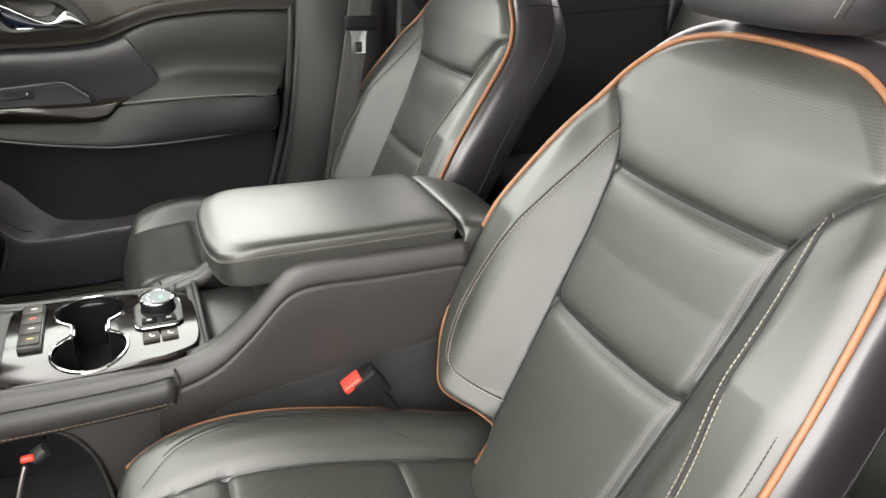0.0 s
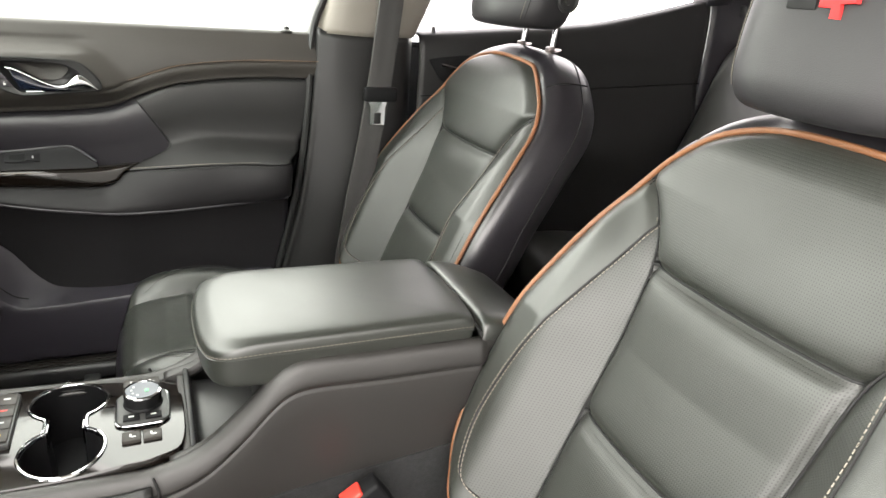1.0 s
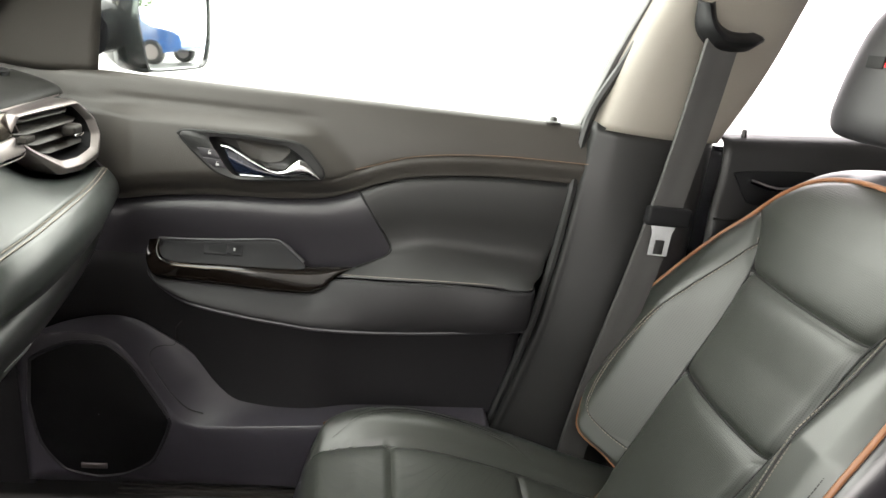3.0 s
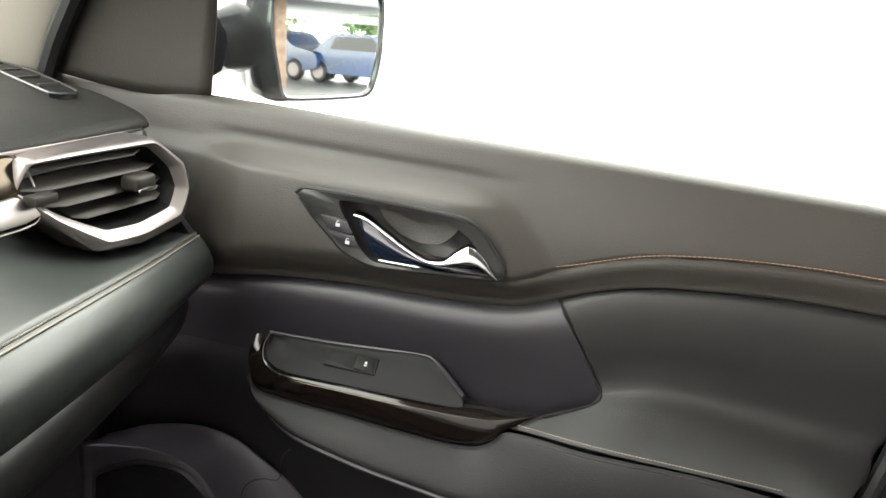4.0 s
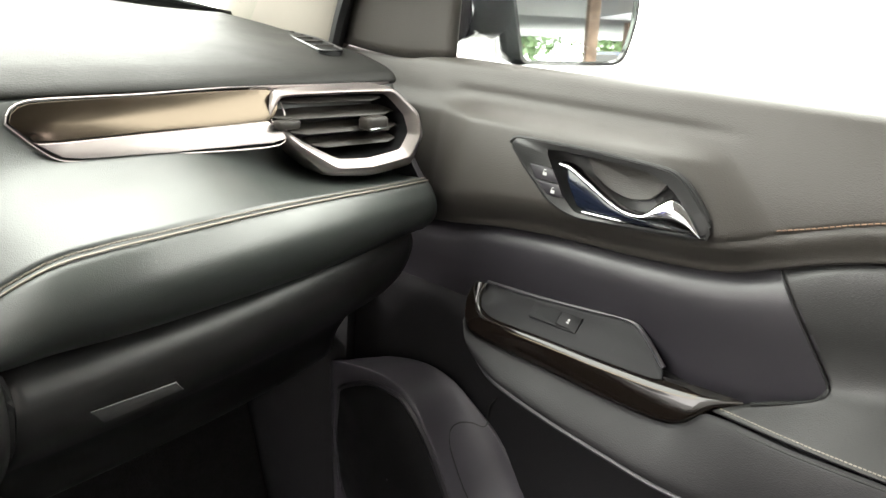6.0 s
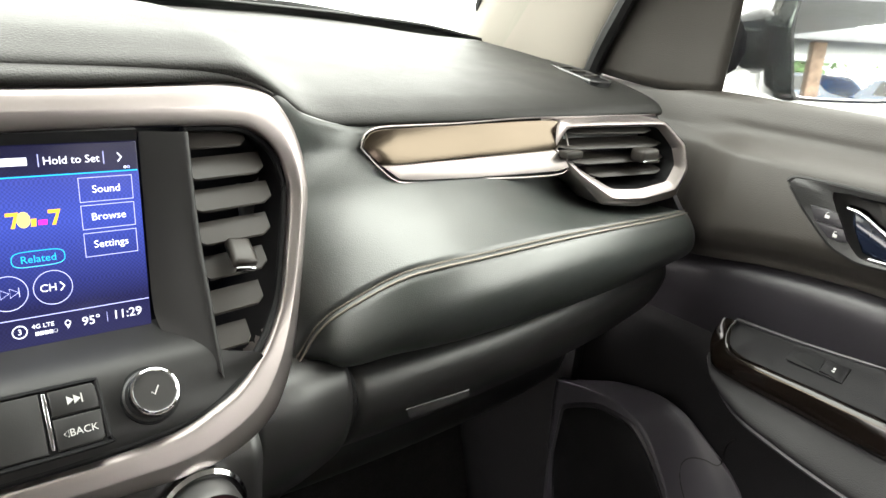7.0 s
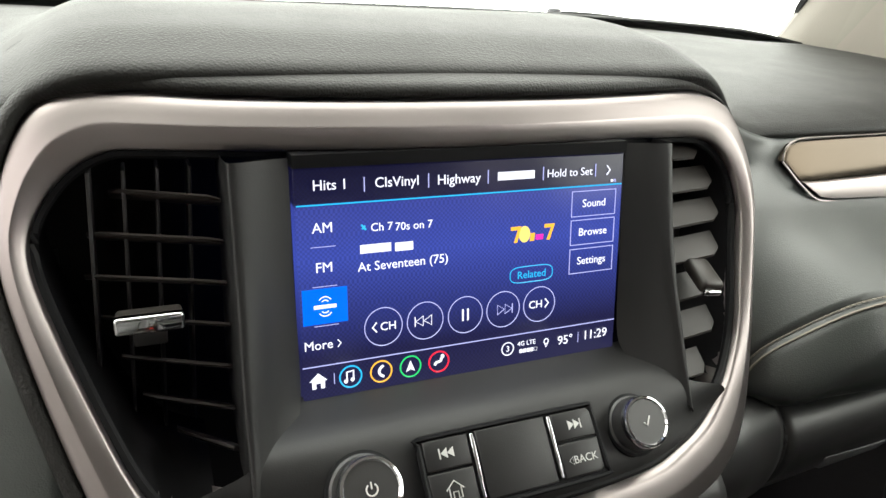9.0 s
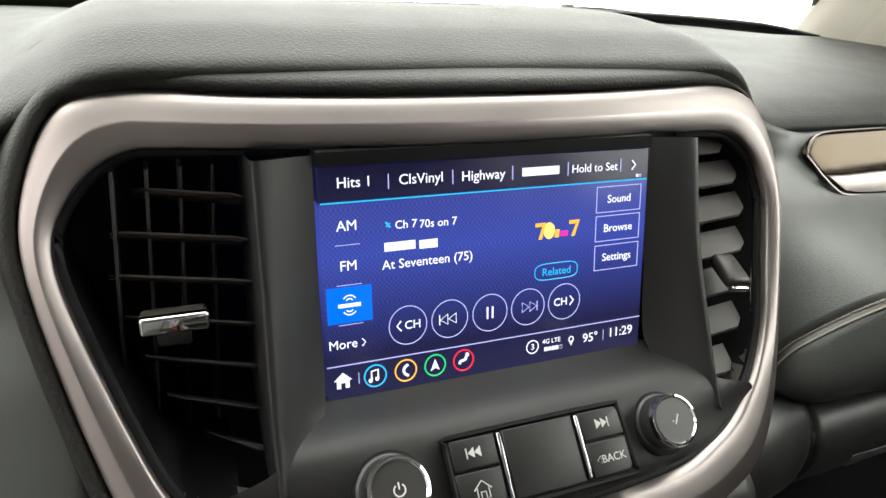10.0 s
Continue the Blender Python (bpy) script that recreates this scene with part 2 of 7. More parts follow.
def tube(pts, r, sides=8, n=None, closed=False, flat=1.0):
    p = spline(pts, n) if n else [Vector(q) for q in pts]
    rows, up = [], Vector((0.13, 0.31, 0.94)).normalized()
    for i, c in enumerate(p):
        t = (p[min(i + 1, len(p) - 1)] - p[max(i - 1, 0)]).normalized()
        if closed:
            t = (p[(i + 1) % len(p)] - p[i - 1]).normalized()
        a = t.cross(up).normalized()
        b = a.cross(t).normalized()
        rows.append([c + r * (math.cos(k * math.tau / sides) * a + flat * math.sin(k * math.tau / sides) * b) for k in range(sides)])
    bm = sheet(rows, close_u=True, close_v=closed)
    if not closed:
        bm.verts.ensure_lookup_table()
        bm.faces.new(bm.verts[:sides][::-1])
        bm.faces.new(bm.verts[-sides:])
    return bm


def stitches(pts, n, length=0.0042, r=0.00055, lift=(0, 0, 0)):
    """A row of single thread stitches along a curve."""
    c = spline(pts, n * 2)
    bm = bmesh.new()
    off = Vector(lift)
    for i in range(0, len(c) - 1, 2):
        d = (c[i + 1] - c[i]).normalized()
        a = d.orthogonal().normalized()
        b = d.cross(a)
        mid, h = (c[i] + c[i + 1]) / 2 + off, min(length / 2, (c[i + 1] - c[i]).length * 0.85)
        ring = []
        for s in (-h, h):
            ring.append([bm.verts.new(mid + d * s + r * (math.cos(k * math.tau / 5) * a + math.sin(k * math.tau / 5) * b)) for k in range(5)])
        for k in range(5):
            bm.faces.new((ring[0][k], ring[0][(k + 1) % 5], ring[1][(k + 1) % 5], ring[1][k]))
        bm.faces.new(ring[0][::-1])
        bm.faces.new(ring[1])
    return bm


def box(cx, cy, cz, sx, sy, sz, bevel=0.0, seg=2, turn=None):
    bm = bmesh.new()
    bmesh.ops.create_cube(bm, size=1)
    bmesh.ops.scale(bm, vec=(sx, sy, sz), verts=bm.verts)
    if bevel:
        bmesh.ops.bevel(bm, geom=bm.edges[:], offset=bevel, segments=seg, profile=0.5, affect="EDGES")
    if turn is not None:
        bmesh.ops.transform(bm, matrix=turn, verts=bm.verts)
    bmesh.ops.translate(bm, vec=(cx, cy, cz), verts=bm.verts)
    return bm


def lathe(profile, sides=32):
    """A solid of turn about z from (radius, height) pairs."""
    rows = [[Vector((r * math.cos(k * math.tau / sides), r * math.sin(k * math.tau / sides), z)) for k in range(sides)] for r, z in profile]
    bm = sheet(rows, close_u=True)
    bmesh.ops.remove_doubles(bm, verts=bm.verts[:], dist=1e-6)
    return bm


def slab(outline, depth, bevel=0.0, seg=2):
    """A plate from an outline of points; depth is the vector from face to back."""
    bm = bmesh.new()
    d = Vector(depth)
    a = [bm.verts.new(Vector(p)) for p in outline]
    b = [bm.verts.new(Vector(p) + d) for p in outline]
    bm.faces.new(a)
    bm.faces.new(b[::-1])
    rim = []
    for i in range(len(a)):
        j = (i + 1) % len(a)
        bm.faces.new((a[j], a[i], b[i], b[j]))
        rim.append(bm.edges.get((a[i], a[j])))
    bmesh.ops.recalc_face_normals(bm, faces=bm.faces[:])
    if bevel:
        bmesh.ops.bevel(bm, geom=rim, offset=bevel, segments=seg, profile=0.5, affect="EDGES")
    return bm


def rounded(pts, n=60):
    """A closed smooth outline through pts."""
    p = [Vector(q) for q in pts]
    p = p[-2:] + p + p[:3]
    dense = []
    for i in range(1, len(p) - 2):
        a, b, c, d = p[i - 1:i + 3]
        for k in range(10):
            t = k / 10
            m0, m1 = (c - a) * 0.3, (d - b) * 0.3
            dense.append((2 * t ** 3 - 3 * t * t + 1) * b + (t ** 3 - 2 * t * t + t) * m0 + (3 * t * t - 2 * t ** 3) * c + (t ** 3 - t * t) * m1)
    dense = dense[10:-10 * 1 - 10] + [dense[10]]
    return even(dense, n + 1)[:-1]


def facet(pts, r=0.12):
    """A polygon's corners doubled, so that a smooth curve through it keeps straight sides."""
    p = [Vector(q) for q in pts]
    out = []
    for i, c in enumerate(p):
        out += [c.lerp(p[i - 1], r), c.lerp(p[(i + 1) % len(p)], r)]
    return out


def moved(bm, m):
    bmesh.ops.transform(bm, matrix=m, verts=bm.verts)
    return bm


def merged(*bms):
    out = bmesh.new()
    for b in bms:
        me = bpy.data.meshes.new("tmp")
        b.to_mesh(me)
        out.from_mesh(me)
        bpy.data.meshes.remove(me)
        b.free()
    return out


def part(name, bm, mat, parent=None, label="", thick=0.0, sharp=40, inside=False):
    """One mesh object from a bmesh, under a thing or a part."""
    me = bpy.data.meshes.new(name)
    bmesh.ops.recalc_face_normals(bm, faces=bm.faces[:])
    bm.to_mesh(me)
    bm.free()
    for m in (mat if isinstance(mat, (list, tuple)) else [mat]):
        me.materials.append(m)
    me.shade_smooth()
    me.set_sharp_from_angle(angle=radians(sharp))
    ob = new(name, me)
    if parent is not None:
        ob.parent = parent
        if parent.type == "EMPTY":
            ob.matrix_parent_inverse = parent.matrix_basis.inverted()
    if label:
        tagged(ob, label)
    if thick:
        s = ob.modifiers.new("thickness", "SOLIDIFY")
        s.thickness, s.offset = thick, 0.0
    return ob


def thing(name, x, y, z, label, category, group="", kind=""):
    ob = new(name)
    ob.matrix_basis = pose(x, y, z)
    ob.empty_display_size = 0.05
    return tagged(ob, label, category, group, kind)


def words(name, text, size, m, mat, parent, align="CENTER", depth=0.0001):
    """Lettering as a flat mesh: m maps the text's plane into the world."""
    cu = bpy.data.curves.new(name, "FONT")
    cu.body, cu.size, cu.align_x, cu.align_y, cu.extrude = text, size, align, "CENTER", depth
    cu.resolution_u = 3
    tmp = bpy.data.objects.new("tmp", cu)
    scene.collection.objects.link(tmp)
    dg = bpy.context.evaluated_depsgraph_get()
    me = bpy.data.meshes.new_from_object(tmp.evaluated_get(dg))
    bpy.data.objects.remove(tmp)
    bpy.data.curves.remove(cu)
    bm = bmesh.new()
    bm.from_mesh(me)
    bpy.data.meshes.remove(me)
    moved(bm, m)
    return part(name, bm, mat, parent)


# ---- setting: floor, added light blockers, mirror view, car shell ----
ground = part("ground", box(0, 0, -0.05, 60, 60, 0.1), CONCRETE)
tagged(ground, "smooth grey painted workshop floor", "floor", kind="structure")
# Unseen slab and wall, added to cut light from the driver side.
tagged(part("ceiling_hall", box(-1.9, -9.6, 3.5, 9, 16, 0.2, 0.02), PLASTER), "unseen grey slab over the car, added to block light", "ceiling", kind="structure")
tagged(part("wall_bay", box(-5.0, -8.5, 1.7, 0.2, 17, 3.4, 0.02), PLASTER), "unseen grey wall beyond the open door, added to block light", "wall", kind="structure")
tagged(part("canopy", merged(box(2.4, -12.0, 2.28, 7, 8, 0.3, 0.02), box(5.4, -23.0, 2.28, 13, 14, 0.3, 0.02), box(10, -38, 2.28, 22, 16, 0.3, 0.02)), STEEL), "grey canopy roof over the parking bays", "canopy", kind="structure")
for cx, cy, w in ((4.1, -10.2, 0.18), (3.4, -14.5, 0.30), (7.2, -16.8, 0.30)):
    tagged(part("post", box(cx, cy, 1.06, w, w, 2.12, 0.02), WOOD), "brown canopy post standing on the grey floor", "post", "canopy posts", "structure")


def parked_car(x, y, turn):
    car = thing("parked_car", 0, 0, 0, "blue parked car standing on the grey floor", "car")
    prof = [(-2.2, 0.45), (-2.15, 0.85), (-1.5, 0.95), (-0.9, 1.42), (0.6, 1.45), (1.3, 1.0), (2.1, 0.85), (2.2, 0.45), (1.5, 0.3), (-1.5, 0.3)]
    out = rounded([(a, 0, b) for a, b in prof], 60)
    part("body", slab([p + V(0, -0.85, 0) for p in out], (0, 1.7, 0), 0.08, 3), BLUE, car)
    for sx in (-1.35, 1.35):
        for sy in (-0.8, 0.8):
            w = part("wheel", moved(lathe([(0.0, -0.1), (0.28, -0.1), (0.32, -0.06), (0.32, 0.06), (0.28, 0.1), (0.0, 0.1)], 24), pose(sx, sy, 0.32, 90, 0, 0)), RUBBER, car)
            part("rim", moved(lathe([(0.0, -0.105), (0.2, -0.105), (0.2, 0.105), (0.0, 0.105)], 20), pose(sx, sy, 0.32, 90, 0, 0)), SILVER, w)
    part("window", slab([(-0.95, -0.87, 1.0), (-0.75, -0.87, 1.36), (0.5, -0.87, 1.38), (1.0, -0.87, 1.0)], (0, 1.74, 0)), GLOSS, car)
    car.matrix_basis = pose(x, y, 0, 0, 0, turn)


parked_car(10.8, -18.5, 62)
parked_car(9.0, -21.5, 62)


def hedge_tree(x, y, seed):
    """A broad shrub: short trunk, limbs and many small leaf clumps."""
    r = random.Random(seed)
    tree = thing("tree", x, y, 0, "leafy green tree beyond the parking bays", "tree", "far trees")
    part("trunk", tube([V(x, y, 0), V(x + 0.1, y, 1.0), V(x, y + 0.1, 2.2)], 0.13, 8, 10), WOOD, tree)
    bm = bmesh.new()
    for k in range(900):
        u, v, w = r.gauss(0, 1), r.gauss(0, 1), r.gauss(0, 0.8)
        c = Vector((x + u * 0.8, y + v * 0.8, 1.9 + w * 0.7))
        d = Vector((r.gauss(0, 1), r.gauss(0, 1), r.gauss(0, 1))).normalized() * 0.16
        e = d.orthogonal().normalized() * 0.09
        bm.faces.new([bm.verts.new(c + p) for p in (-d, e, d, -e)])
    part("crown", bm, LEAF, tree)


for k, (x, y) in enumerate(((8.0, -33), (13.0, -34), (18.5, -33))):
    hedge_tree(x, y, k)

cabin_floor = part("floor", box(0, -0.9, 0.425, 1.5, 2.9, 0.05), CARPET)
tagged(cabin_floor, "dark grey carpeted cabin floor", "floor", kind="structure")
roof = part("ceiling", box(0, -1.24, 1.66, 1.4, 2.24, 0.04, 0.015), HEADLINER)
tagged(roof, "pale grey cloth headliner under the car roof", "ceiling", kind="structure")
tagged(part("wall_rear", box(0, -2.36, 0.80, 1.5, 0.05, 0.75, 0.015), PLASTIC), "dark plastic tailgate trim", "wall", kind="structure")
tagged(part("wall_front", box(0, 0.56, 0.75, 1.5, 0.04, 0.7), DEEP), "dark firewall behind the dashboard", "wall", kind="structure")
# flanks under the windows, outer skin
tagged(part("wall_east", box(0.80, -0.95, 0.72, 0.05, 2.9, 0.9, 0.02), PAINT), "dark painted outer flank of the car", "wall", kind="structure")
tagged(part("wall_west", box(-0.78, -1.55, 0.72, 0.05, 1.6, 0.9, 0.02), PAINT), "dark painted outer flank of the car", "wall", kind="structure")


# ---- seats ----
def back_line(z):
    return -0.70 - 0.47 * (z - 0.70)


BACK_HALF = [(0.62, 0.112), (0.690, 0.114), (0.708, 0.135), (0.728, 0.182), (0.755, 0.222), (0.785, 0.248), (0.83, 0.264), (0.885, 0.272), (0.945, 0.270), (0.99, 0.262), (1.053, 0.245), (1.10, 0.224), (1.135, 0.200), (1.158, 0.174), (1.176, 0.147), (1.187, 0.119), (1.193, 0.092)]
BACK_SEAM = [(0.60, 0.104), (0.70, 0.112), (0.78, 0.118), (0.875, 0.126), (0.96, 0.132), (1.020, 0.137), (1.040, 0.141), (1.055, 0.147), (1.072, 0.157), (1.090, 0.171), (1.108, 0.190), (1.125, 0.215)]


def back_point(u, z):
    """Front skin of a backrest: u is the way across from the middle, in metres."""
    hw = interp(z, BACK_HALF)
    a = abs(u)
    y = back_line(z)
    low = max(0.0, min(1.0, (1.12 - z) / 0.16))
    mid = interp(z, BACK_SEAM)
    s = max(0.0, min(1.0, (a - mid) / 0.075))
    y += 0.060 * low * s * s * (3 - 2 * s) - 0.015 * low
    # padded panels swell between their seams
    if a < mid:
        y += 0.009 * (1 - (a / mid) ** 2)
        for zs in (0.875, 1.040):
            y -= 0.007 * math.exp(-((z - zs) / 0.007) ** 2)
            y -= 0.0035 * math.exp(-((z - zs) / 0.018) ** 2)
    if z < 1.125:
        y -= 0.007 * math.exp(-((a - mid) / 0.0075) ** 2) + 0.003 * math.exp(-((a - mid) / 0.016) ** 2)
    # edge rolls back to the piping
    e = max(0.0, 1 - (hw - a) / 0.03)
    y -= 0.014 * e * e
    t = max(0.0, 1 - (1.196 - z) / 0.03)
    y -= 0.014 * t * t
    return Vector((u, y, z))


def cushion_rail(y):
    return interp(-y, [(0.24, 0.692), (0.27, 0.712), (0.33, 0.730), (0.42, 0.730), (0.55, 0.700), (0.68, 0.660), (0.78, 0.635)])


CUSH_HALF = [(0.245, 0.100), (0.250, 0.135), (0.262, 0.172), (0.285, 0.203), (0.33, 0.222), (0.40, 0.229), (0.60, 0.229), (0.78, 0.215)]


def cushion_point(u, y):
    hw = interp(-y, CUSH_HALF)
    a = abs(u)
    z = cushion_rail(y)
    z -= 0.026 * max(0.0, 1 - (a / 0.16) ** 2) * min(1.0, (-y - 0.24) / 0.08)
    z += 0.012 * math.exp(-((a - 0.18) / 0.03) ** 2)
    seam = 0.128
    z -= 0.007 * math.exp(-((a - seam) / 0.005) ** 2) + 0.004 * math.exp(-((a - seam) / 0.016) ** 2)
    if a < seam:
        for ys in (-0.37, -0.575):
            z -= 0.006 * math.exp(-((y - ys) / 0.005) ** 2)
    e = max(0.0, 1 - (hw - a) / 0.022)
    z -= 0.012 * e * e
    f = max(0.0, 1 - (-y - 0.245) / 0.03)
    z -= 0.014 * f * f
    return Vector((u, y, z))


def seat(name, label):
    s = thing(name, 0, 0, 0.45, label, "car seat", "front seats")
    # backrest front
    zs = [0.64 + (1.193 - 0.64) * (1 - (1 - k / 190) ** 1.25) for k in range(191)]
    rows = [[back_point(interp(z, BACK_HALF) * (j / 80 - 1), z) for j in range(161)] for z in zs]
    rows.append([Vector((p.x * 0.97, p.y - 0.008, p.z + 0.006 * (1 - (p.x / 0.12) ** 2))) for p in rows[-1]])
    bm = sheet(rows)
    for f in bm.faces:
        c = f.calc_center_median()
        inner = 0.748 < c.z < 1.084 and abs(c.x) < interp(c.z, [(0.748, 0.150), (0.775, 0.190), (0.825, 0.212), (0.885, 0.210), (0.95, 0.196), (1.00, 0.184), (1.04, 0.172), (1.084, 0.160)])
        f.material_index = 1 if inner or abs(c.x) < interp(c.z, BACK_SEAM) or c.z > 1.125 else 0
    part("backrest", bm, [LEATHER, LEATHER_PERF], s, "black leather backrest with perforated middle panels")
    # outline of the front, up one side and down the other
    side = [back_point(interp(z, BACK_HALF), z) for z in (0.64, 0.69, 0.708, 0.728, 0.755, 0.785, 0.83, 0.885, 0.945, 0.99, 1.053, 1.10, 1.135, 1.158, 1.176, 1.187, 1.193)]
    top = [Vector((0.05, rows[-1][120].y, 1.1985)), Vector((0.0, rows[-1][80].y, 1.2000))]
    right = side + top
    left = [Vector((-p.x, p.y, p.z)) for p in right[:-1]][::-1]
    rim = right + left
    mid = Vector((0, back_line(0.9), 0.9))

    def shell(out, back, drop=0.0):
        r = []
        for p in rim:
            d = Vector((p.x, 0, p.z - 0.90))
            d = Vector((d.x * 1.2, 0, max(0, d.z))).normalized()
            r.append(p + d * out + Vector((0, -back, -drop)))
        return r
    part("backrest_shell", loft([shell(-0.004, 0.0), shell(0.012, 0.011), shell(0.020, 0.038), shell(0.017, 0.085, 0.010), shell(-0.004, 0.115, 0.016), shell(-0.06, 0.128, 0.01)], 120, 4), LEATHER_SIDE, s,
         "smooth black leather side and back of the seat")
    back = [[Vector((p.x, p.y, p.z)) for p in spline(shell(-0.06, 0.128, 0.01), 61)]]
    base = [Vector((0.13 - 0.26 * k / 60, back_line(0.7) - 0.13, 0.62)) for k in range(61)]
    part("back_panel", sheet([back[0], [a.lerp(b, 0.5) for a, b in zip(back[0], base)], base]), PLASTIC, s)
    sh = shell(0.0190, 0.078, 0.0085)
    part("side_seam", tube(sh, 0.0012, 5, 140), SEAM, s)
    part("piping", tube(shell(0.0022, -0.0006), 0.0036, 10, 240), ORANGE, s, "orange leather piping")
    part("piping_gap", tube(shell(-0.0026, 0.0004), 0.0015, 6, 200), SEAM, s)
    run = [p for p in shell(-0.0105, -0.0080) if p.z > 0.79]
    part("edge_stitching", stitches(run, 230, 0.0040, 0.0008), SEAM, s)
    # seams between the padded panels, stitched edge
    for zz in (0.875, 1.040):
        m = interp(zz, BACK_SEAM)
        part("panel_seam", tube([back_point(m * (k / 20 - 1), zz) + V(0, 0.0008, 0) for k in range(41)], 0.0016, 6), SEAM, s)
    for sg in (1, -1):
        part("panel_seam", tube([back_point(sg * interp(zz, BACK_SEAM), zz) + V(0, 0.0008, 0) for zz in [0.66 + 0.460 * k / 50 for k in range(51)]], 0.0016, 6), SEAM, s)
    ci = [i for i, p in enumerate(rim) if abs(p.z - 1.158) < 1e-4]
    for i in ci:
        part("shoulder_seam", tube([shell(o, b)[i] for o, b in ((0.0125, 0.011), (0.0215, 0.040), (0.0190, 0.078), (0.016, 0.090))], 0.0013, 5, 16), SEAM, s)
    for sg in (1, -1):
        st = [back_point(sg * p.x, p.z) + V(0, 0.0007, 0) for p in spline([V(u, 0, z) for z, u in ((0.737, 0.118), (0.748, 0.150), (0.775, 0.190), (0.825, 0.212), (0.885, 0.210), (0.95, 0.196), (1.00, 0.184), (1.04, 0.172), (1.084, 0.160))], 60)]
        part("bolster_stitching", stitches([p + V(-sg * 0.0035, 0.0005, 0) for p in st], 84, 0.0040, 0.0007), GREY_THREAD, s)
        part("bolster_seam", tube([p + V(sg * 0.0005, 0.0004, 0) for p in spline(st, 60)], 0.0015, 6), SEAM, s)
        part("bolster_stitching", stitches([p + V(sg * 0.0045, 0.0005, 0) for p in st], 84, 0.0040, 0.0007), GREY_THREAD, s)
    # cushion
    ys = [-0.245 - (0.78 - 0.245) * (k / 100) ** 1.2 for k in range(101)]
    rows = [[cushion_point(interp(-y, CUSH_HALF) * (j / 40 - 1), y) for j in range(81)] for y in ys]
    bm = sheet(rows)
    for f in bm.faces:
        c = f.calc_center_median()
        f.material_index = 1 if abs(c.x) < 0.128 else 0
    part("cushion", bm, [LEATHER, LEATHER_PERF], s, "black leather seat cushion with raised bolsters")
    edge = [r[-1] for r in rows[::4]]
    full = [r[0] for r in rows[::4]][::-1] + rows[0][4:-4:6] + edge

    def skirt(out, down):
        return [p + Vector((p.x, min(0, p.y + 0.5) * -0.0 + (p.y + 0.5) * 0.5 if p.y > -0.32 else 0, 0)).normalized() * out + V(0, 0, -down) for p in full]
    part("cushion_side", loft([skirt(-0.003, 0.001), skirt(0.008, 0.014), skirt(0.014, 0.05), skirt(0.008, 0.11), skirt(-0.01, 0.16)], 120, 4), LEATHER_SIDE, s)
    ends = skirt(0.001, -0.0005)
    for run in ([p for p in ends if p.x > 0 and p.y < -0.258], [p for p in ends if p.x < 0 and p.y < -0.258]):
        part("cushion_piping", tube(run, 0.0034, 8, 110), ORANGE, s, "orange leather piping")
    for sg in (1, -1):
        st = [cushion_point(sg * p.x, p.y) + V(0, 0, 0.0007) for p in spline([V(u, y, 0) for y, u in ((-0.60, 0.150), (-0.55, 0.172), (-0.47, 0.185), (-0.39, 0.186), (-0.33, 0.172), (-0.285, 0.145))], 60)]
        part("cushion_stitching", stitches([p + V(-sg * 0.004, 0, 0.0002) for p in st], 70, 0.0042, 0.0005), SEAM, s)
        part("cushion_stitching", stitches([p + V(sg * 0.012, 0.004, 0.0002) for p in st], 70, 0.0042, 0.0005), SEAM, s)
        part("cushion_seam", tube([p + V(sg * 0.004, 0, -0.0004) for p in spline(st, 60)], 0.0012, 5), SEAM, s)
        part("cushion_panel_seam", tube([cushion_point(sg * 0.128, y) + V(0, 0, 0.0006) for y in [-0.255 - 0.45 * k / 40 for k in range(41)]], 0.0012, 5), SEAM, s)
    part("seat_base", box(0, -0.52, 0.52, 0.40, 0.46, 0.12, 0.02), PLASTIC, s)
    for sg in (1, -1):
        # Near-black covers, added to deepen the shade in the gap beside the seat.
        part("side_cover", slab([V(sg * 0.228, y, z) for y, z in ((-0.30, 0.500), (-0.31, 0.575), (-0.40, 0.605), (-0.62, 0.590), (-0.76, 0.640), (-0.80, 0.610), (-0.78, 0.500))], (-sg * 0.012, 0, 0), 0.003), DEEP, s, "black plastic seat side cover")
        part("seat_rail", box(sg * 0.20, -0.45, 0.482, 0.035, 0.56, 0.03, 0.005), STEEL, s)
    # headrest
    hy, hz = -0.985, 1.342
    ring = []
    prof = [(-0.090, 0.104, -0.052), (-0.080, 0.118, -0.061), (-0.055, 0.128, -0.066), (0.0, 0.134, -0.064), (0.05, 0.130, -0.058), (0.083, 0.110, -0.045), (0.096, 0.060, -0.020)]
    rows = []
    for dz, hw, fy in [(-0.093, 0.070, 0.030)] + [(a, b, -c) for a, b, c in prof]:
        row = []
        for k in range(56):
            t = k * math.tau / 56
            c, sn = math.cos(t), math.sin(t)
            ex = 0.55
            x = hw * math.copysign(abs(c) ** ex, c)
            yy = fy * math.copysign(abs(sn) ** (0.75), sn)
            lean = -0.16 * dz
            row.append(Vector((x, hy + yy * (1.0 if sn > 0 else 0.85) + lean + 0.020 * (1 - (x / 0.14) ** 2) * max(0, sn), hz + dz)))
        rows.append(row)
    bm = loft(rows, 56, 5, True)
    bm.verts.ensure_lookup_table()
    bm.faces.new(bm.verts[:56][::-1])
    bm.faces.new(bm.verts[-56:])
    head = part("headrest", bm, HEAD_SKIN, s, "black leather headrest with a small red badge on two chrome posts", sharp=75)
    tab_w = [(-0.093, 0.07)] + [(a, b) for a, b, c in prof]
    tab_f = [(-0.093, 0.030)] + [(a, -c) for a, b, c in prof]

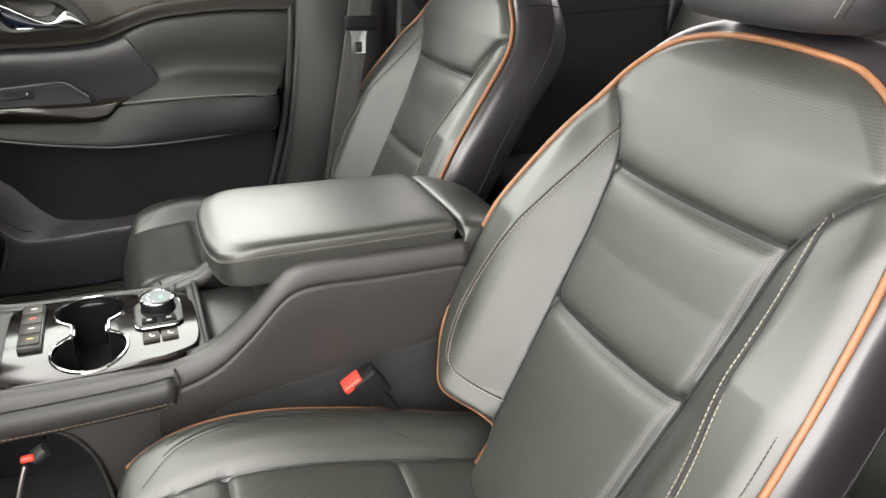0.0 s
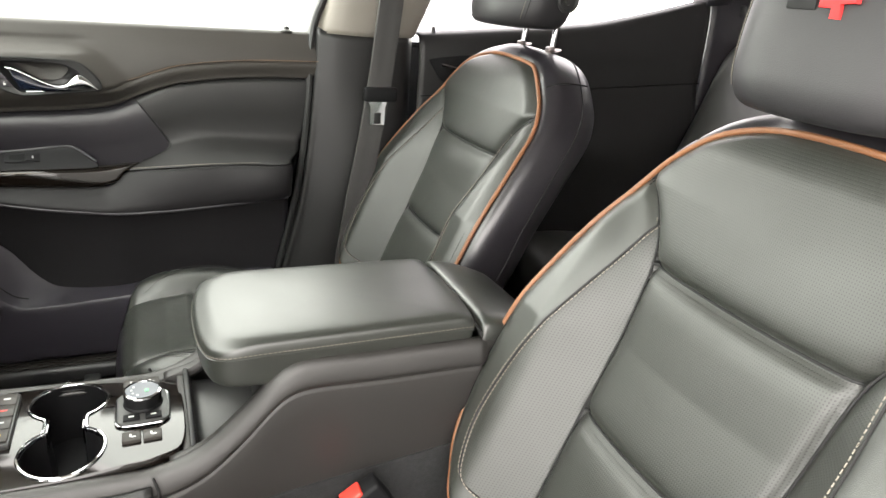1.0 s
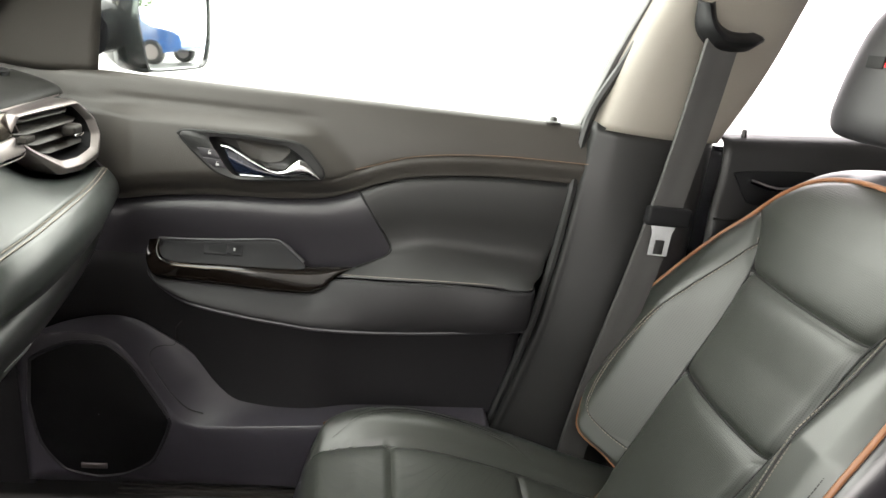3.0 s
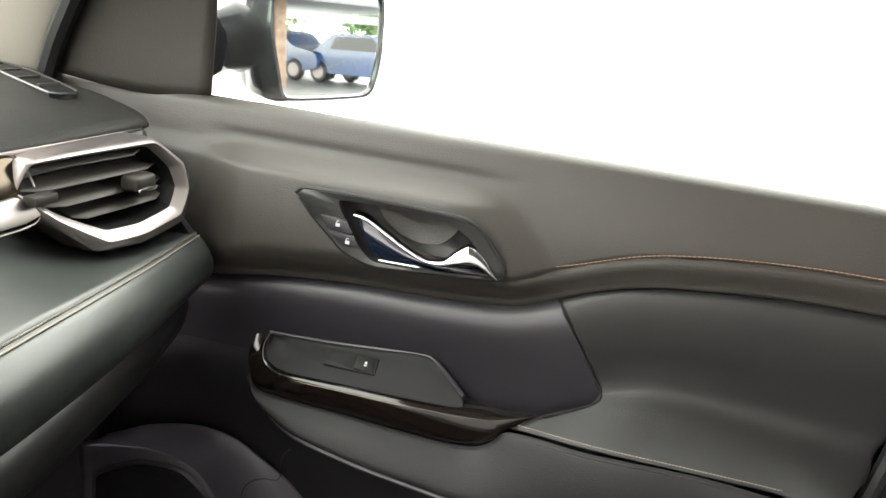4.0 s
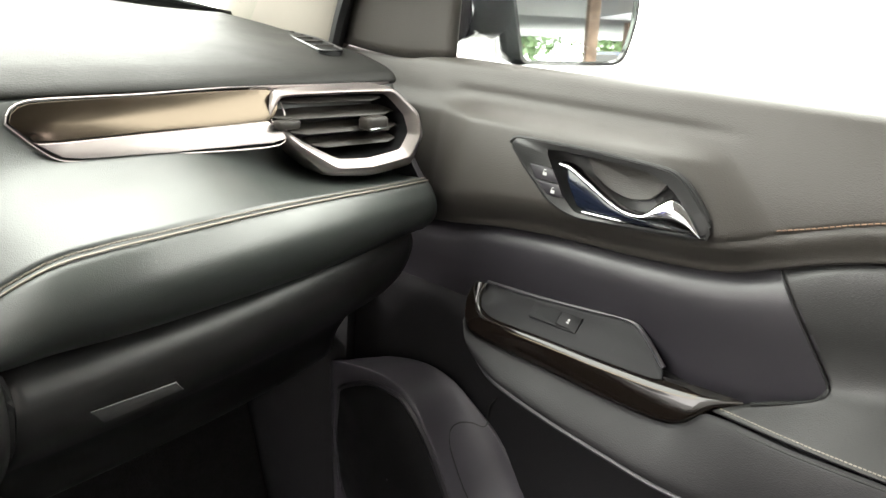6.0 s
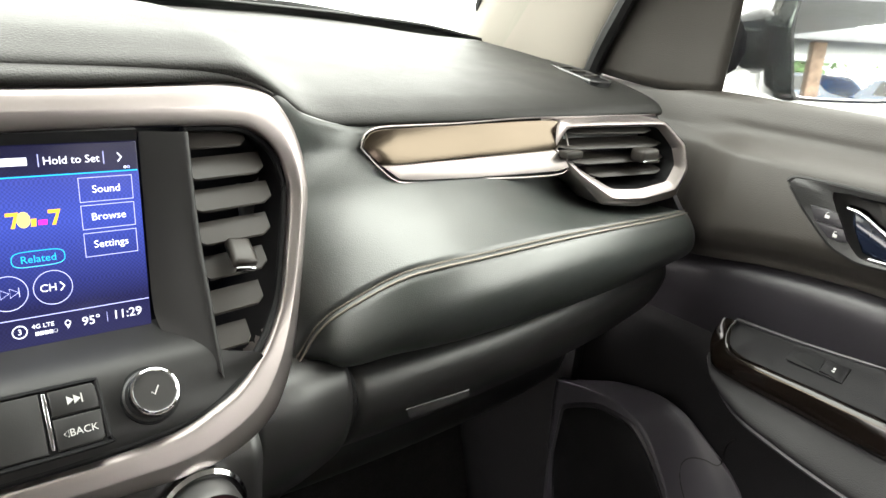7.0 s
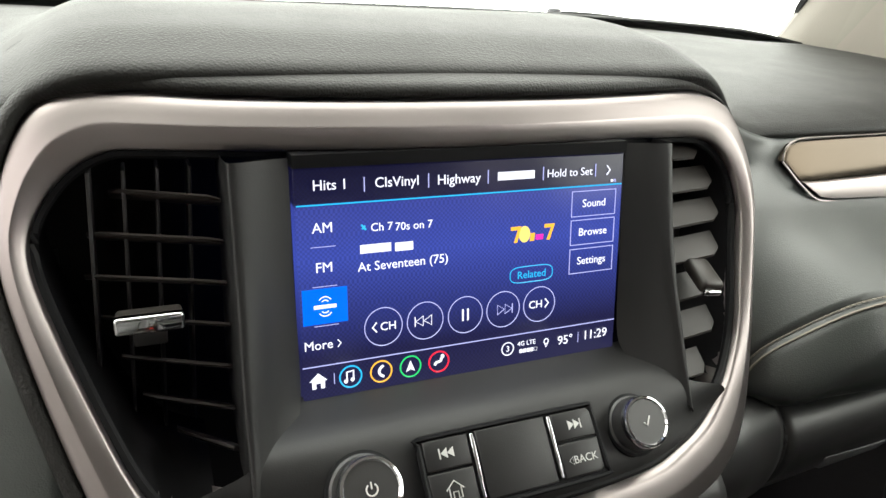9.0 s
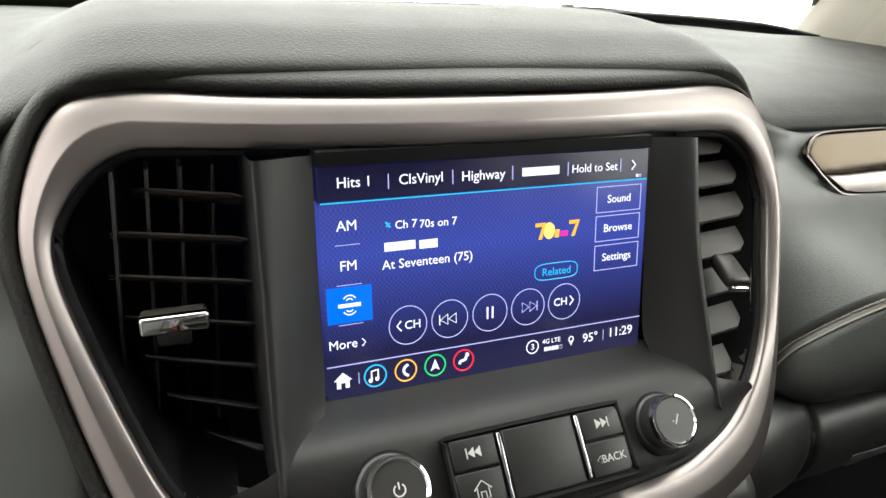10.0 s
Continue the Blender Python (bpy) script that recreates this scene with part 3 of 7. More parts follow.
    def head_point(dz, t, out=0.0006):
        c, sn = math.cos(t), math.sin(t)
        x = interp(dz, tab_w) * math.copysign(abs(c) ** 0.55, c)
        yy = interp(dz, tab_f) * math.copysign(abs(sn) ** 0.75, sn)
        return Vector((x + out * c, hy + yy - 0.16 * dz + out + 0.020 * (1 - (x / 0.14) ** 2) * max(0, sn), hz + dz))
    for sg in (1, -1):
        ang = 0.62 if sg > 0 else math.pi - 0.62
        st = [head_point(-0.075 + 0.158 * k / 24, ang) for k in range(25)]
        part("headrest_seam", tube(st, 0.0010, 5), SEAM, head)
        part("headrest_stitching", stitches([head_point(-0.075 + 0.158 * k / 24, ang + sg * 0.10, 0.001) for k in range(25)], 42), GREY_THREAD, head)
        part("post", tube([V(sg * 0.060, -0.985 - 0.02, 1.175), V(sg * 0.060, -1.005, 1.21), V(sg * 0.060, -1.012, 1.27)], 0.0056, 14, 12), POLISHED, s, "chrome headrest post")
        part("collar", moved(lathe([(0.0, 0.0), (0.020, 0.0), (0.0205, 0.002), (0.012, 0.004), (0.0085, 0.005), (0.0085, 0.010), (0.0, 0.010)], 24), pose(sg * 0.060, -1.003, 1.2145, -12, 0, 0)), SILVER, s)
    part("tilt_button", moved(lathe([(0.0, 0.0), (0.021, 0.0), (0.021, 0.005), (0.017, 0.007), (0.015, 0.003), (0.008, 0.003), (0.006, 0.007), (0.0, 0.007)], 28), pose(-0.127, hy - 0.012, hz - 0.040, 0, -97, 0)), PLASTIC, head)
    badge = [(0.052, 0.004), (0.030, 0.004), (0.022, -0.006), (0.022, -0.010), (0.034, -0.010), (0.034, -0.017), (0.044, -0.017), (0.042, -0.007), (0.055, -0.006)]
    part("badge", slab([V(-x * 1.1 + 0.024, hy + 0.0868, hz + z * 1.15 + 0.012) for x, z in badge], (0, -0.012, 0), 0.001), RED_THREAD, head, "small red stitched mark")
    part("badge_bar", slab([V(-x + 0.024, hy + 0.0858, hz + z + 0.01) for x, z in ((0.020, 0.003), (-0.012, 0.003), (-0.012, -0.012), (0.020, -0.012))], (0, -0.012, 0), 0.001), SEAM, head)
    return s


passenger_seat = seat("passenger_seat", "black leather passenger seat with orange piping, on the carpet")
passenger_seat.matrix_basis = pose(0.423, -0.050, 0.428) @ Matrix.Diagonal((0.92, 1, 1, 1))
driver_seat = copy_thing(passenger_seat, pose(-0.351, 0.014, 0.440))
driver_seat.name = "driver_seat"
for c in driver_seat.children:
    if c.name.startswith("headrest"):
        c.location = c.location + V(0.012, 0.012, -0.030)
    elif c.name.startswith("cushion"):
        c.location = c.location + V(0.0, -0.022, 0.0)
for c in passenger_seat.children:
    if c.name.startswith("headrest"):
        c.location = c.location + V(0.018, 0.0, 0.004)
tagged(driver_seat, "black leather driver seat with orange piping, beside the open door")

# rear bench
bench = thing("rear_bench", 0, -1.5, 0.45, "black leather rear bench seat with orange stitching", "rear seat")
for k, cx in enumerate((-0.44, 0.0, 0.44)):
    w = 0.42 if cx else 0.44
    rows = []
    for y, z in ((-1.16, 0.60), (-1.14, 0.68), (-1.17, 0.725), (-1.28, 0.735), (-1.42, 0.715), (-1.58, 0.69)):
        rows.append([V(cx - w / 2, y, z - 0.012), V(cx - w * 0.42, y, z + 0.004), V(cx, y + 0.005, z), V(cx + w * 0.42, y, z + 0.004), V(cx + w / 2, y, z - 0.012)])
    part("bench_cushion", loft(rows, 30, 5), LEATHER, bench, thick=0.004)
    rows = []
    for y, z in ((-1.55, 0.68), (-1.60, 0.85), (-1.67, 1.02), (-1.73, 1.17), (-1.78, 1.21), (-1.86, 1.20)):
        rows.append([V(cx - w / 2, y - 0.012, z), V(cx - w * 0.42, y + 0.006, z), V(cx, y, z), V(cx + w * 0.42, y + 0.006, z), V(cx + w / 2, y - 0.012, z)])
    part("bench_back", loft(rows, 30, 5), LEATHER, bench, thick=0.004)
    st = [V(cx - w * 0.40, -1.145, 0.69), V(cx - w * 0.40, -1.19, 0.733), V(cx - w * 0.40, -1.3, 0.74), V(cx - w * 0.40, -1.45, 0.72)]
    part("bench_stitching", tube([p + V(0, 0.002, 0.003) for p in spline(st, 40)], 0.0016, 5), ORANGE, bench)
    if cx:
        part("bench_headrest", box(cx, -1.80, 1.285, 0.26, 0.10, 0.13, 0.04, 4), LEATHER_SIDE, bench)
part("bench_base", box(0, -1.42, 0.535, 1.3, 0.5, 0.13, 0.02), PLASTIC, bench)


# ---- centre console ----
console = thing("center_console", 0, -0.4, 0.45, "charcoal centre console between the seats with gloss trim and armrest", "console")
CUBBY = [(-0.09, 0.742), (-0.156, 0.743), (-0.188, 0.738), (-0.214, 0.723), (-0.233, 0.699), (-0.246, 0.66), (-0.253, 0.60), (-0.254, 0.51), (-0.09, 0.51)]


def within(y, z, poly):
    c = False
    for (y0, z0), (y1, z1) in zip(poly, poly[1:] + poly[:1]):
        if (z0 > z) != (z1 > z) and y < (y1 - y0) * (z - z0) / (z1 - z0) + y0:
            c = not c
    return c


def cut_out(bm, poly):
    """Cuts an outline, seen along x, out of a skin."""
    for (y0, z0), (y1, z1) in zip(poly, poly[1:] + poly[:1]):
        bmesh.ops.bisect_plane(bm, geom=bm.verts[:] + bm.edges[:] + bm.faces[:], plane_co=(0, y0, z0), plane_no=(0, z1 - z0, y0 - y1))
    gone = [f for f in bm.faces if within(f.calc_center_median().y, f.calc_center_median().z, poly)]
    bmesh.ops.delete(bm, geom=gone, context="FACES")


CON_TOP = [(-0.14, 0.90), (-0.06, 0.885), (0.02, 0.845), (0.08, 0.806), (0.13, 0.786), (0.18, 0.779), (0.30, 0.777), (0.35, 0.779), (0.395, 0.797), (0.435, 0.832), (0.478, 0.878), (0.505, 0.890), (0.60, 0.889), (0.73, 0.889)]
for sg in (-1, 1):
    x = sg * 0.108
    ys = [(-0.14 + 0.87 * k / 60) for k in range(61)]
    rows = []
    for dx, dz in ((-0.020, -0.004), (-0.008, 0.0035), (0.0, 0.0), (0.005, -0.010), (0.007, -0.022), (0.0045, -0.0275), (0.006, -0.034), (0.002, -0.12), (-0.012, -0.28)):
        rows.append([V(x + sg * dx, -y, max(0.50, interp(y, CON_TOP) + dz) if dz > -0.2 else 0.50) for y in ys])
    flank = loft(rows, 80, 4)
    if sg < 0:
        cut_out(flank, CUBBY)
    part("console_side", flank, CONSOLE_SKIN, console, "charcoal grained console flank", thick=0.003)
    rows = [[V(x + sg * (0.014 + dx), y, z + dz) for y, z in ((-0.34, 0.755), (-0.31, 0.752), (-0.20, 0.750), (-0.10, 0.752), (0.05, 0.760))] for dx, dz in ((-0.006, 0.016), (0.004, 0.012), (0.007, -0.002), (0.003, -0.016), (-0.006, -0.020))]
    part("knee_pad", loft(rows, 40, 4), DOOR_SKIN, console, "padded black knee bolster with tan stitching", thick=0.002)
    part("knee_stitching", stitches([V(x + sg * 0.0205, y, z) for y, z in ((-0.335, 0.742), (-0.20, 0.738), (-0.05, 0.742), (0.05, 0.748))], 60), THREAD, console)
    part("flank_seam", tube([V(x + sg * 0.008, -0.342, 0.782), V(x + sg * 0.012, -0.347, 0.760), V(x + sg * 0.016, -0.335, 0.738), V(x + sg * 0.018, -0.318, 0.720), V(x + sg * 0.019, -0.318, 0.60)], 0.0016, 5, 30), SEAM, console)

# carpeted lower flanks, kept dark for the shade beside the seats, and the tunnel under the console
for sg in (-1, 1):
    low = [V(sg * 0.1135, y, z) for y, z in ((-0.300, 0.500), (-0.300, 0.690), (-0.345, 0.704), (-0.425, 0.717), (-0.545, 0.732), (-0.675, 0.749), (-0.80, 0.760), (-0.855, 0.760), (-0.858, 0.500))]
    part("lower_flank", slab(low, (-sg * 0.012, 0, 0), 0.0015), CARPET, console, "dark carpeted lower console flank")
part("tunnel", loft([[V(x, y, z) for y in (0.20, -0.30, -0.86)] for x, z in ((-0.185, 0.450), (-0.170, 0.525), (-0.120, 0.560), (0.0, 0.565), (0.120, 0.560), (0.170, 0.525), (0.185, 0.450))], 30, 4), CARPET, console)

# open cubby low in the driver side flank, lined black to deepen its shade, with a plug on its lead
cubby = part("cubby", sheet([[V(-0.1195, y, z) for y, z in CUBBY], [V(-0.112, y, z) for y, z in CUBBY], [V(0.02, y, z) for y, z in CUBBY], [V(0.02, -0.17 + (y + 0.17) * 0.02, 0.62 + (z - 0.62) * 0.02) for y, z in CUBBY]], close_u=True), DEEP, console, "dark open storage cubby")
part("cubby_edge", tube([V(-0.117, y, z) for y, z in CUBBY[:8]], 0.0022, 6, 50), PLASTIC, cubby)
plug = thing("power_plug", -0.15, -0.17, 0.66, "small red-tipped plug on a grey lead in the console cubby", "plug")
part("plug_body", moved(lathe([(0.0, 0.0), (0.008, 0.0), (0.009, 0.004), (0.008, 0.018), (0.0, 0.019)], 16), pose(-0.140, -0.184, 0.715, 55, 0, 0)), RUBBER, plug)
part("plug_tip", box(-0.147, -0.180, 0.722, 0.008, 0.014, 0.006, 0.002), RED, plug, "red plug tip")
part("lead", tube([V(-0.146, -0.176, 0.712), V(-0.150, -0.168, 0.690), V(-0.152, -0.160, 0.66), V(-0.150, -0.15, 0.60), V(-0.14, -0.14, 0.51), V(-0.125, -0.13, 0.46)], 0.0026, 8, 30), SILVER, plug)

# trim plate with a cut-out for the cups
plate_out = rounded([(0.094, -0.180, 0), (0.094, -0.25, 0), (0.092, -0.34, 0), (0.080, -0.372, 0), (0.045, -0.380, 0), (-0.045, -0.380, 0), (-0.080, -0.372, 0), (-0.094, -0.335, 0), (-0.096, -0.25, 0), (-0.096, -0.180, 0), (-0.085, -0.158, 0), (0.082, -0.158, 0)], 90)
PLATE_Z = 0.789
CUP_Y = -0.252


def cup_outline(grow=0.0):
    """Two round cups joined by a narrow waist, as one closed outline."""
    r, w, out = 0.041 + grow, 0.021 + grow, []
    a = math.asin(w / r)
    for sg in (1, -1):
        for k in range(41):
            t = -(math.pi - a) + 2 * (math.pi - a) * k / 40
            out.append(V(sg * (0.050 + r * math.cos(t)), CUP_Y + sg * r * math.sin(t), 0))
        # straight neck with eased corners
        e = 0.050 - r * math.cos(a)
        out += [V(sg * e * f, CUP_Y + sg * (w - 0.0015), 0) for f in (0.6, 0.0, -0.6)]
    return out


hole, lip, rim = cup_outline(), cup_outline(0.0012), cup_outline(0.0042)
bm = bmesh.new()
inset = [p * 0.988 + V(0, -0.0032, 0) for p in plate_out]
loops = []
for pts in (inset, rim):
    vs = [bm.verts.new(p + V(0, 0, PLATE_Z)) for p in pts]
    loops += [bm.edges.new((p, q)) for p, q in zip(vs, vs[1:] + vs[:1])]
bmesh.ops.triangle_fill(bm, use_beauty=True, edges=loops)
skirt_rows = [[p + V(0, 0, PLATE_Z) for p in inset], [p + V(0, 0, PLATE_Z - 0.0012) for p in plate_out], [p + V(0, 0, PLATE_Z - 0.010) for p in plate_out]]


def crowned(mesh):
    """Bows the plate a little across the car, with a slight fall at the back."""
    for v in mesh.verts:
        v.co.z -= 0.55 * v.co.x ** 2 + 0.06 * v.co.x * max(0.0, min(1.0, (-0.265 - v.co.y) / 0.05))
    return mesh


crowned(bm)
part("trim_plate", merged(bm, crowned(sheet(skirt_rows, close_u=True))), GLOSS, console, "gloss dark brown console trim plate", sharp=50)
part("cup_ring", crowned(sheet([[h + V(0, 0, PLATE_Z - 0.010) for h in hole], [h + V(0, 0, PLATE_Z + 0.0006) for h in hole], [h + V(0, 0, PLATE_Z + 0.0022) for h in lip], [h + V(0, 0, PLATE_Z + 0.0020) for h in cup_outline(0.0030)], [h + V(0, 0, PLATE_Z - 0.001) for h in rim]], close_u=True)), CHROME, console, "chrome cup holder ring")
floor_pts = cup_outline(-0.004)
bm = bmesh.new()
bm.faces.new([bm.verts.new(p + V(0, 0, PLATE_Z - 0.080)) for p in floor_pts])
bmesh.ops.triangulate(bm, faces=bm.faces[:])
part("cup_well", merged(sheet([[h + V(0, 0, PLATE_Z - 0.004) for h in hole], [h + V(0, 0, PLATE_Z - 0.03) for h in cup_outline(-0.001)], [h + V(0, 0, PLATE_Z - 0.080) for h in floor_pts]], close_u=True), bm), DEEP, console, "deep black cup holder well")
for sg in (-1, 1):
    part("cup_divider", box(0.0, CUP_Y + sg * 0.0185, PLATE_Z - 0.010, 0.026, 0.0022, 0.022, 0.0006), POLISHED, console)
# surround between plate and flanks
for sg in (-1, 1):
    part("deck_edge", loft([[V(sg * sx, y, z) for y, z in ((-0.13, 0.784), (-0.22, 0.7805), (-0.30, 0.7785), (-0.375, 0.7785))] for sx in (0.088, 0.098, 0.108)], 30, 3), CONSOLE_SKIN, console)
part("front_deck", loft([[V(sx, y, z) for y, z in ((0.10, 0.786), (0.0, 0.785), (-0.10, 0.784), (-0.158, 0.782))] for sx in (-0.105, 0.0, 0.105)], 30, 3), CONSOLE_SKIN, console)
part("rear_deck", box(0, -0.381, 0.781, 0.19, 0.012, 0.010, 0.002), CONSOLE_SKIN, console)

# drive selector
def base_ring(g, z):
    return rounded([(0.042 + g, -0.314, z), (0.042 + g, -0.354, z), (0.034, -0.362 - g, z), (-0.018, -0.362 - g, z), (-0.026 - g, -0.354, z), (-0.026 - g, -0.314, z), (-0.018, -0.306 + g, z), (0.034, -0.306 + g, z)], 56)


sel = part("selector_base", slab(base_ring(0, PLATE_Z + 0.006), (0, 0, -0.008), 0.002), PLASTIC, console, "satin grey base of the drive selector")
part("selector_rim", tube(base_ring(0.001, PLATE_Z + 0.0025), 0.0013, 6, closed=True), POLISHED, sel)
KN = pose(0.014, -0.335, PLATE_Z + 0.005)
part("selector_knob", moved(lathe([(0.0225, 0.0), (0.0225, 0.002), (0.0208, 0.004), (0.0212, 0.014), (0.0205, 0.0165)], 48), KN), DEEP, console, "black rotary drive selector knob")
part("knob_ring", moved(lathe([(0.0207, 0.0155), (0.0216, 0.0170), (0.0212, 0.0190), (0.0190, 0.0198), (0.0184, 0.0186)], 48), KN), CHROME, console)
part("knob_face", moved(lathe([(0.0, 0.0188), (0.0186, 0.0188)], 48), KN), KNOB_TOP, console, "blue grey selector dial")
part("knob_lamp", moved(box(-0.002, -0.005, 0.0190, 0.006, 0.0045, 0.0004), KN), GREEN_LIGHT, console, "small green mode light")
for k in range(4):
    t = 0.9 + k * 0.6
    part("knob_mark", moved(box(0.012 * math.cos(t), 0.012 * math.sin(t), 0.0190, 0.0032, 0.0024, 0.0003), KN), WHITE_MARK, console)


def keycap(name, x, y, w, l):
    k = part(name, box(x, y, PLATE_Z + 0.002, w, l, 0.006, 0.0015), SLAT, console, "small grey console button")
    part("button_mark", merged(box(x + 0.001, y + 0.001, PLATE_Z + 0.0052, 0.005, 0.0022, 0.0003), box(x - 0.002, y - 0.002, PLATE_Z + 0.0052, 0.0022, 0.0050, 0.0003)), WHITE_MARK, k)


keycap("heat_button", -0.050, -0.322, 0.018, 0.020)
keycap("heat_button", -0.050, -0.344, 0.018, 0.020)
keycap("seat_button", 0.064, -0.322, 0.018, 0.020)
keycap("seat_button", 0.064, -0.344, 0.018, 0.020)
for yy in (-0.322, -0.346):
    b = part("mode_button", box(-0.017, yy, PLATE_Z + 0.0065, 0.012, 0.018, 0.004, 0.001), DEEP, console)
    part("button_mark", box(-0.017, yy, PLATE_Z + 0.0087, 0.0026, 0.0060, 0.0003), WHITE_MARK, b)
part("switch_block", box(0.020, -0.186, PLATE_Z + 0.002, 0.104, 0.027, 0.008, 0.002), PLASTIC, console)
for k, mk in enumerate((WHITE_MARK, RED, WHITE_MARK, AMBER_MARK)):
    part("switch_key", box(0.058 - k * 0.0248, -0.186, PLATE_Z + 0.007, 0.0236, 0.023, 0.003, 0.0008), SLAT, console)
    part("switch_mark", box(0.058 - k * 0.0248, -0.187, PLATE_Z + 0.0087, 0.0028, 0.0070, 0.0003), mk, console)

# tray behind the plate
part("tray", loft([[V(x, -0.388, 0.790), V(x, -0.392, 0.776), V(x, -0.40, 0.772), V(x, -0.47, 0.772)] for x in (-0.085, -0.06, 0.06, 0.085)], 20, 3), PLASTIC, console, thick=0.003)
part("tray_lip", box(0, -0.386, 0.788, 0.172, 0.006, 0.012, 0.002), RUBBER, console)
part("tray_wall", box(0, -0.470, 0.83, 0.19, 0.008, 0.12, 0.002), PLASTIC, console)
part("tray_frame", tube([V(-0.086, -0.392, 0.792), V(-0.088, -0.44, 0.800), V(-0.088, -0.47, 0.82)], 0.003, 6, 16), PLASTIC, console)
# sloping arms that rise to the armrest
for sg in (-1, 1):
    rows = [[V(sg * (0.098 + dx), y, z + dz) for y, z in ((-0.36, 0.778), (-0.40, 0.794), (-0.44, 0.830), (-0.485, 0.878))] for dx, dz in ((-0.016, -0.01), (-0.014, 0.004), (-0.002, 0.006), (0.010, 0.002))]
    part("console_arm", loft(rows, 24, 3), CONSOLE_SKIN, console, thick=0.002)

# armrest lid
LID = [(-0.400, 0.060), (-0.408, 0.088), (-0.425, 0.101), (-0.46, 0.104), (-0.60, 0.102), (-0.70, 0.100), (-0.716, 0.097)]
ring = [V(hw, y, 0) for y, hw in LID] + [V(0.05, -0.722, 0), V(-0.05, -0.722, 0)] + [V(-hw, y, 0) for y, hw in LID[::-1]] + [V(-0.03, -0.397, 0), V(0.03, -0.397, 0)]
ring = rounded(ring, 96)
lc = V(0, -0.56, 0)


def lid_row(s, z, crown=0.0, front=0.0):
    out = []
    for p in ring:
        q = lc + (p - lc) * s
        drop = max(0.0, (q.y + 0.47) / 0.07)
        out.append(q + V(0, 0, z + crown - front * min(1, drop) ** 2))
    return out


rows = [lid_row(0.950, 0.868), lid_row(0.978, 0.8705), lid_row(0.990, 0.877), lid_row(0.999, 0.893, 0, 0.002), lid_row(1.004, 0.9075, 0, 0.006), lid_row(1.000, 0.9135, 0, 0.008), lid_row(0.985, 0.9185, 0, 0.009), lid_row(0.955, 0.9215, 0, 0.010), lid_row(0.86, 0.9245, 0, 0.008), lid_row(0.6, 0.9265, 0, 0.003), lid_row(0.3, 0.9275), lid_row(0.0005, 0.9278)]
lid = part("armrest_lid", loft(rows, 96, 4, True), LID_SKIN, console, "padded black armrest lid with stitched edge", sharp=70)
part("lid_stitching", stitches([p + V(0, 0, 0.0007) for p in lid_row(1.0025, 0.9085, 0, 0.0065)], 190, 0.0036, 0.0005), GREY_THREAD, lid)
part("lid_welt", tube(lid_row(1.0045, 0.9060, 0, 0.0060), 0.0010, 5, closed=True), LID_SKIN, lid)
rows = [[V(x, y, z - d) for x, d in ((-0.106, 0.030), (-0.1045, 0.014), (-0.098, 0.005), (-0.082, 0.0005), (0, -0.001), (0.082, 0.0005), (0.098, 0.005), (0.1045, 0.014), (0.106, 0.030))] for y, z in ((-0.7265, 0.890), (-0.7270, 0.914), (-0.735, 0.9175), (-0.775, 0.908), (-0.83, 0.880), (-0.855, 0.82), (-0.86, 0.50))]
part("console_rear_cap", loft(rows, 48, 4), LID_SKIN, console, "smooth black rear end of the console", thick=0.003)
part("lid_seam", tube([V(-0.104, -0.7235, 0.90), V(0, -0.7235, 0.916), V(0.104, -0.7235, 0.90)], 0.0025, 5, 24), SEAM, console)
for sg in (-1, 1):
    part("rear_flank", slab([V(sg * 0.104, -0.728, 0.893), V(sg * 0.104, -0.775, 0.884), V(sg * 0.104, -0.83, 0.855), V(sg * 0.104, -0.855, 0.80), V(sg * 0.104, -0.86, 0.50), V(sg * 0.104, -0.728, 0.50)], (sg * 0.004, 0, 0)), CONSOLE_SKIN, console)

# belt buckle beside the driver cushion
buckle = thing("belt_buckle", -0.15, -0.57, 0.60, "black belt buckle with a red release button beside the seat", "buckle")
BK = pose(-0.150, -0.572, 0.722, -34, 0, 0) @ Matrix.Scale(0.8, 4)
part("stalk", moved(box(0, -0.012, -0.065, 0.022, 0.012, 0.12, 0.004), BK), DEEP, buckle)
part("buckle_body", moved(box(0, -0.008, 0.0, 0.034, 0.046, 0.056, 0.006, 3), BK), DEEP, buckle)
part("release_button", moved(box(0, 0.012, 0.026, 0.028, 0.034, 0.012, 0.003, 3), BK), RED, buckle, "red release button")


# ---- passenger door ----
door = thing("passenger_door", 0.72, -0.3, 0.5, "closed passenger door with dark leather panels and chrome handle", "car door")
TOPZ = [(-0.25, 0.975), (-0.14, 0.985), (-0.035, 0.994), (0.051, 1.009), (0.126, 1.017), (0.218, 1.021), (0.295, 1.029), (0.339, 1.044), (0.386, 1.062), (0.432, 1.074), (0.551, 1.087), (0.70, 1.089)]


def instop(y):
    return interp(-y, TOPZ)


def swell(y, z):
    """How far the door top stands in round the handle."""
    a = max(0.0, min(1.0, (0.345 + y - 1.1 * (z - 1.08)) / 0.085))
    a = a * a * (3 - 2 * a)
    b = max(0.0, min(1.0, (1.140 - z) / 0.020))
    b = b * b * (3 - 2 * b)
    f = 1 if y < -0.01 else max(0.0, 1 - (y + 0.01) / 0.05)
    return 0.025 * a * b * (0.35 + 0.65 * f)


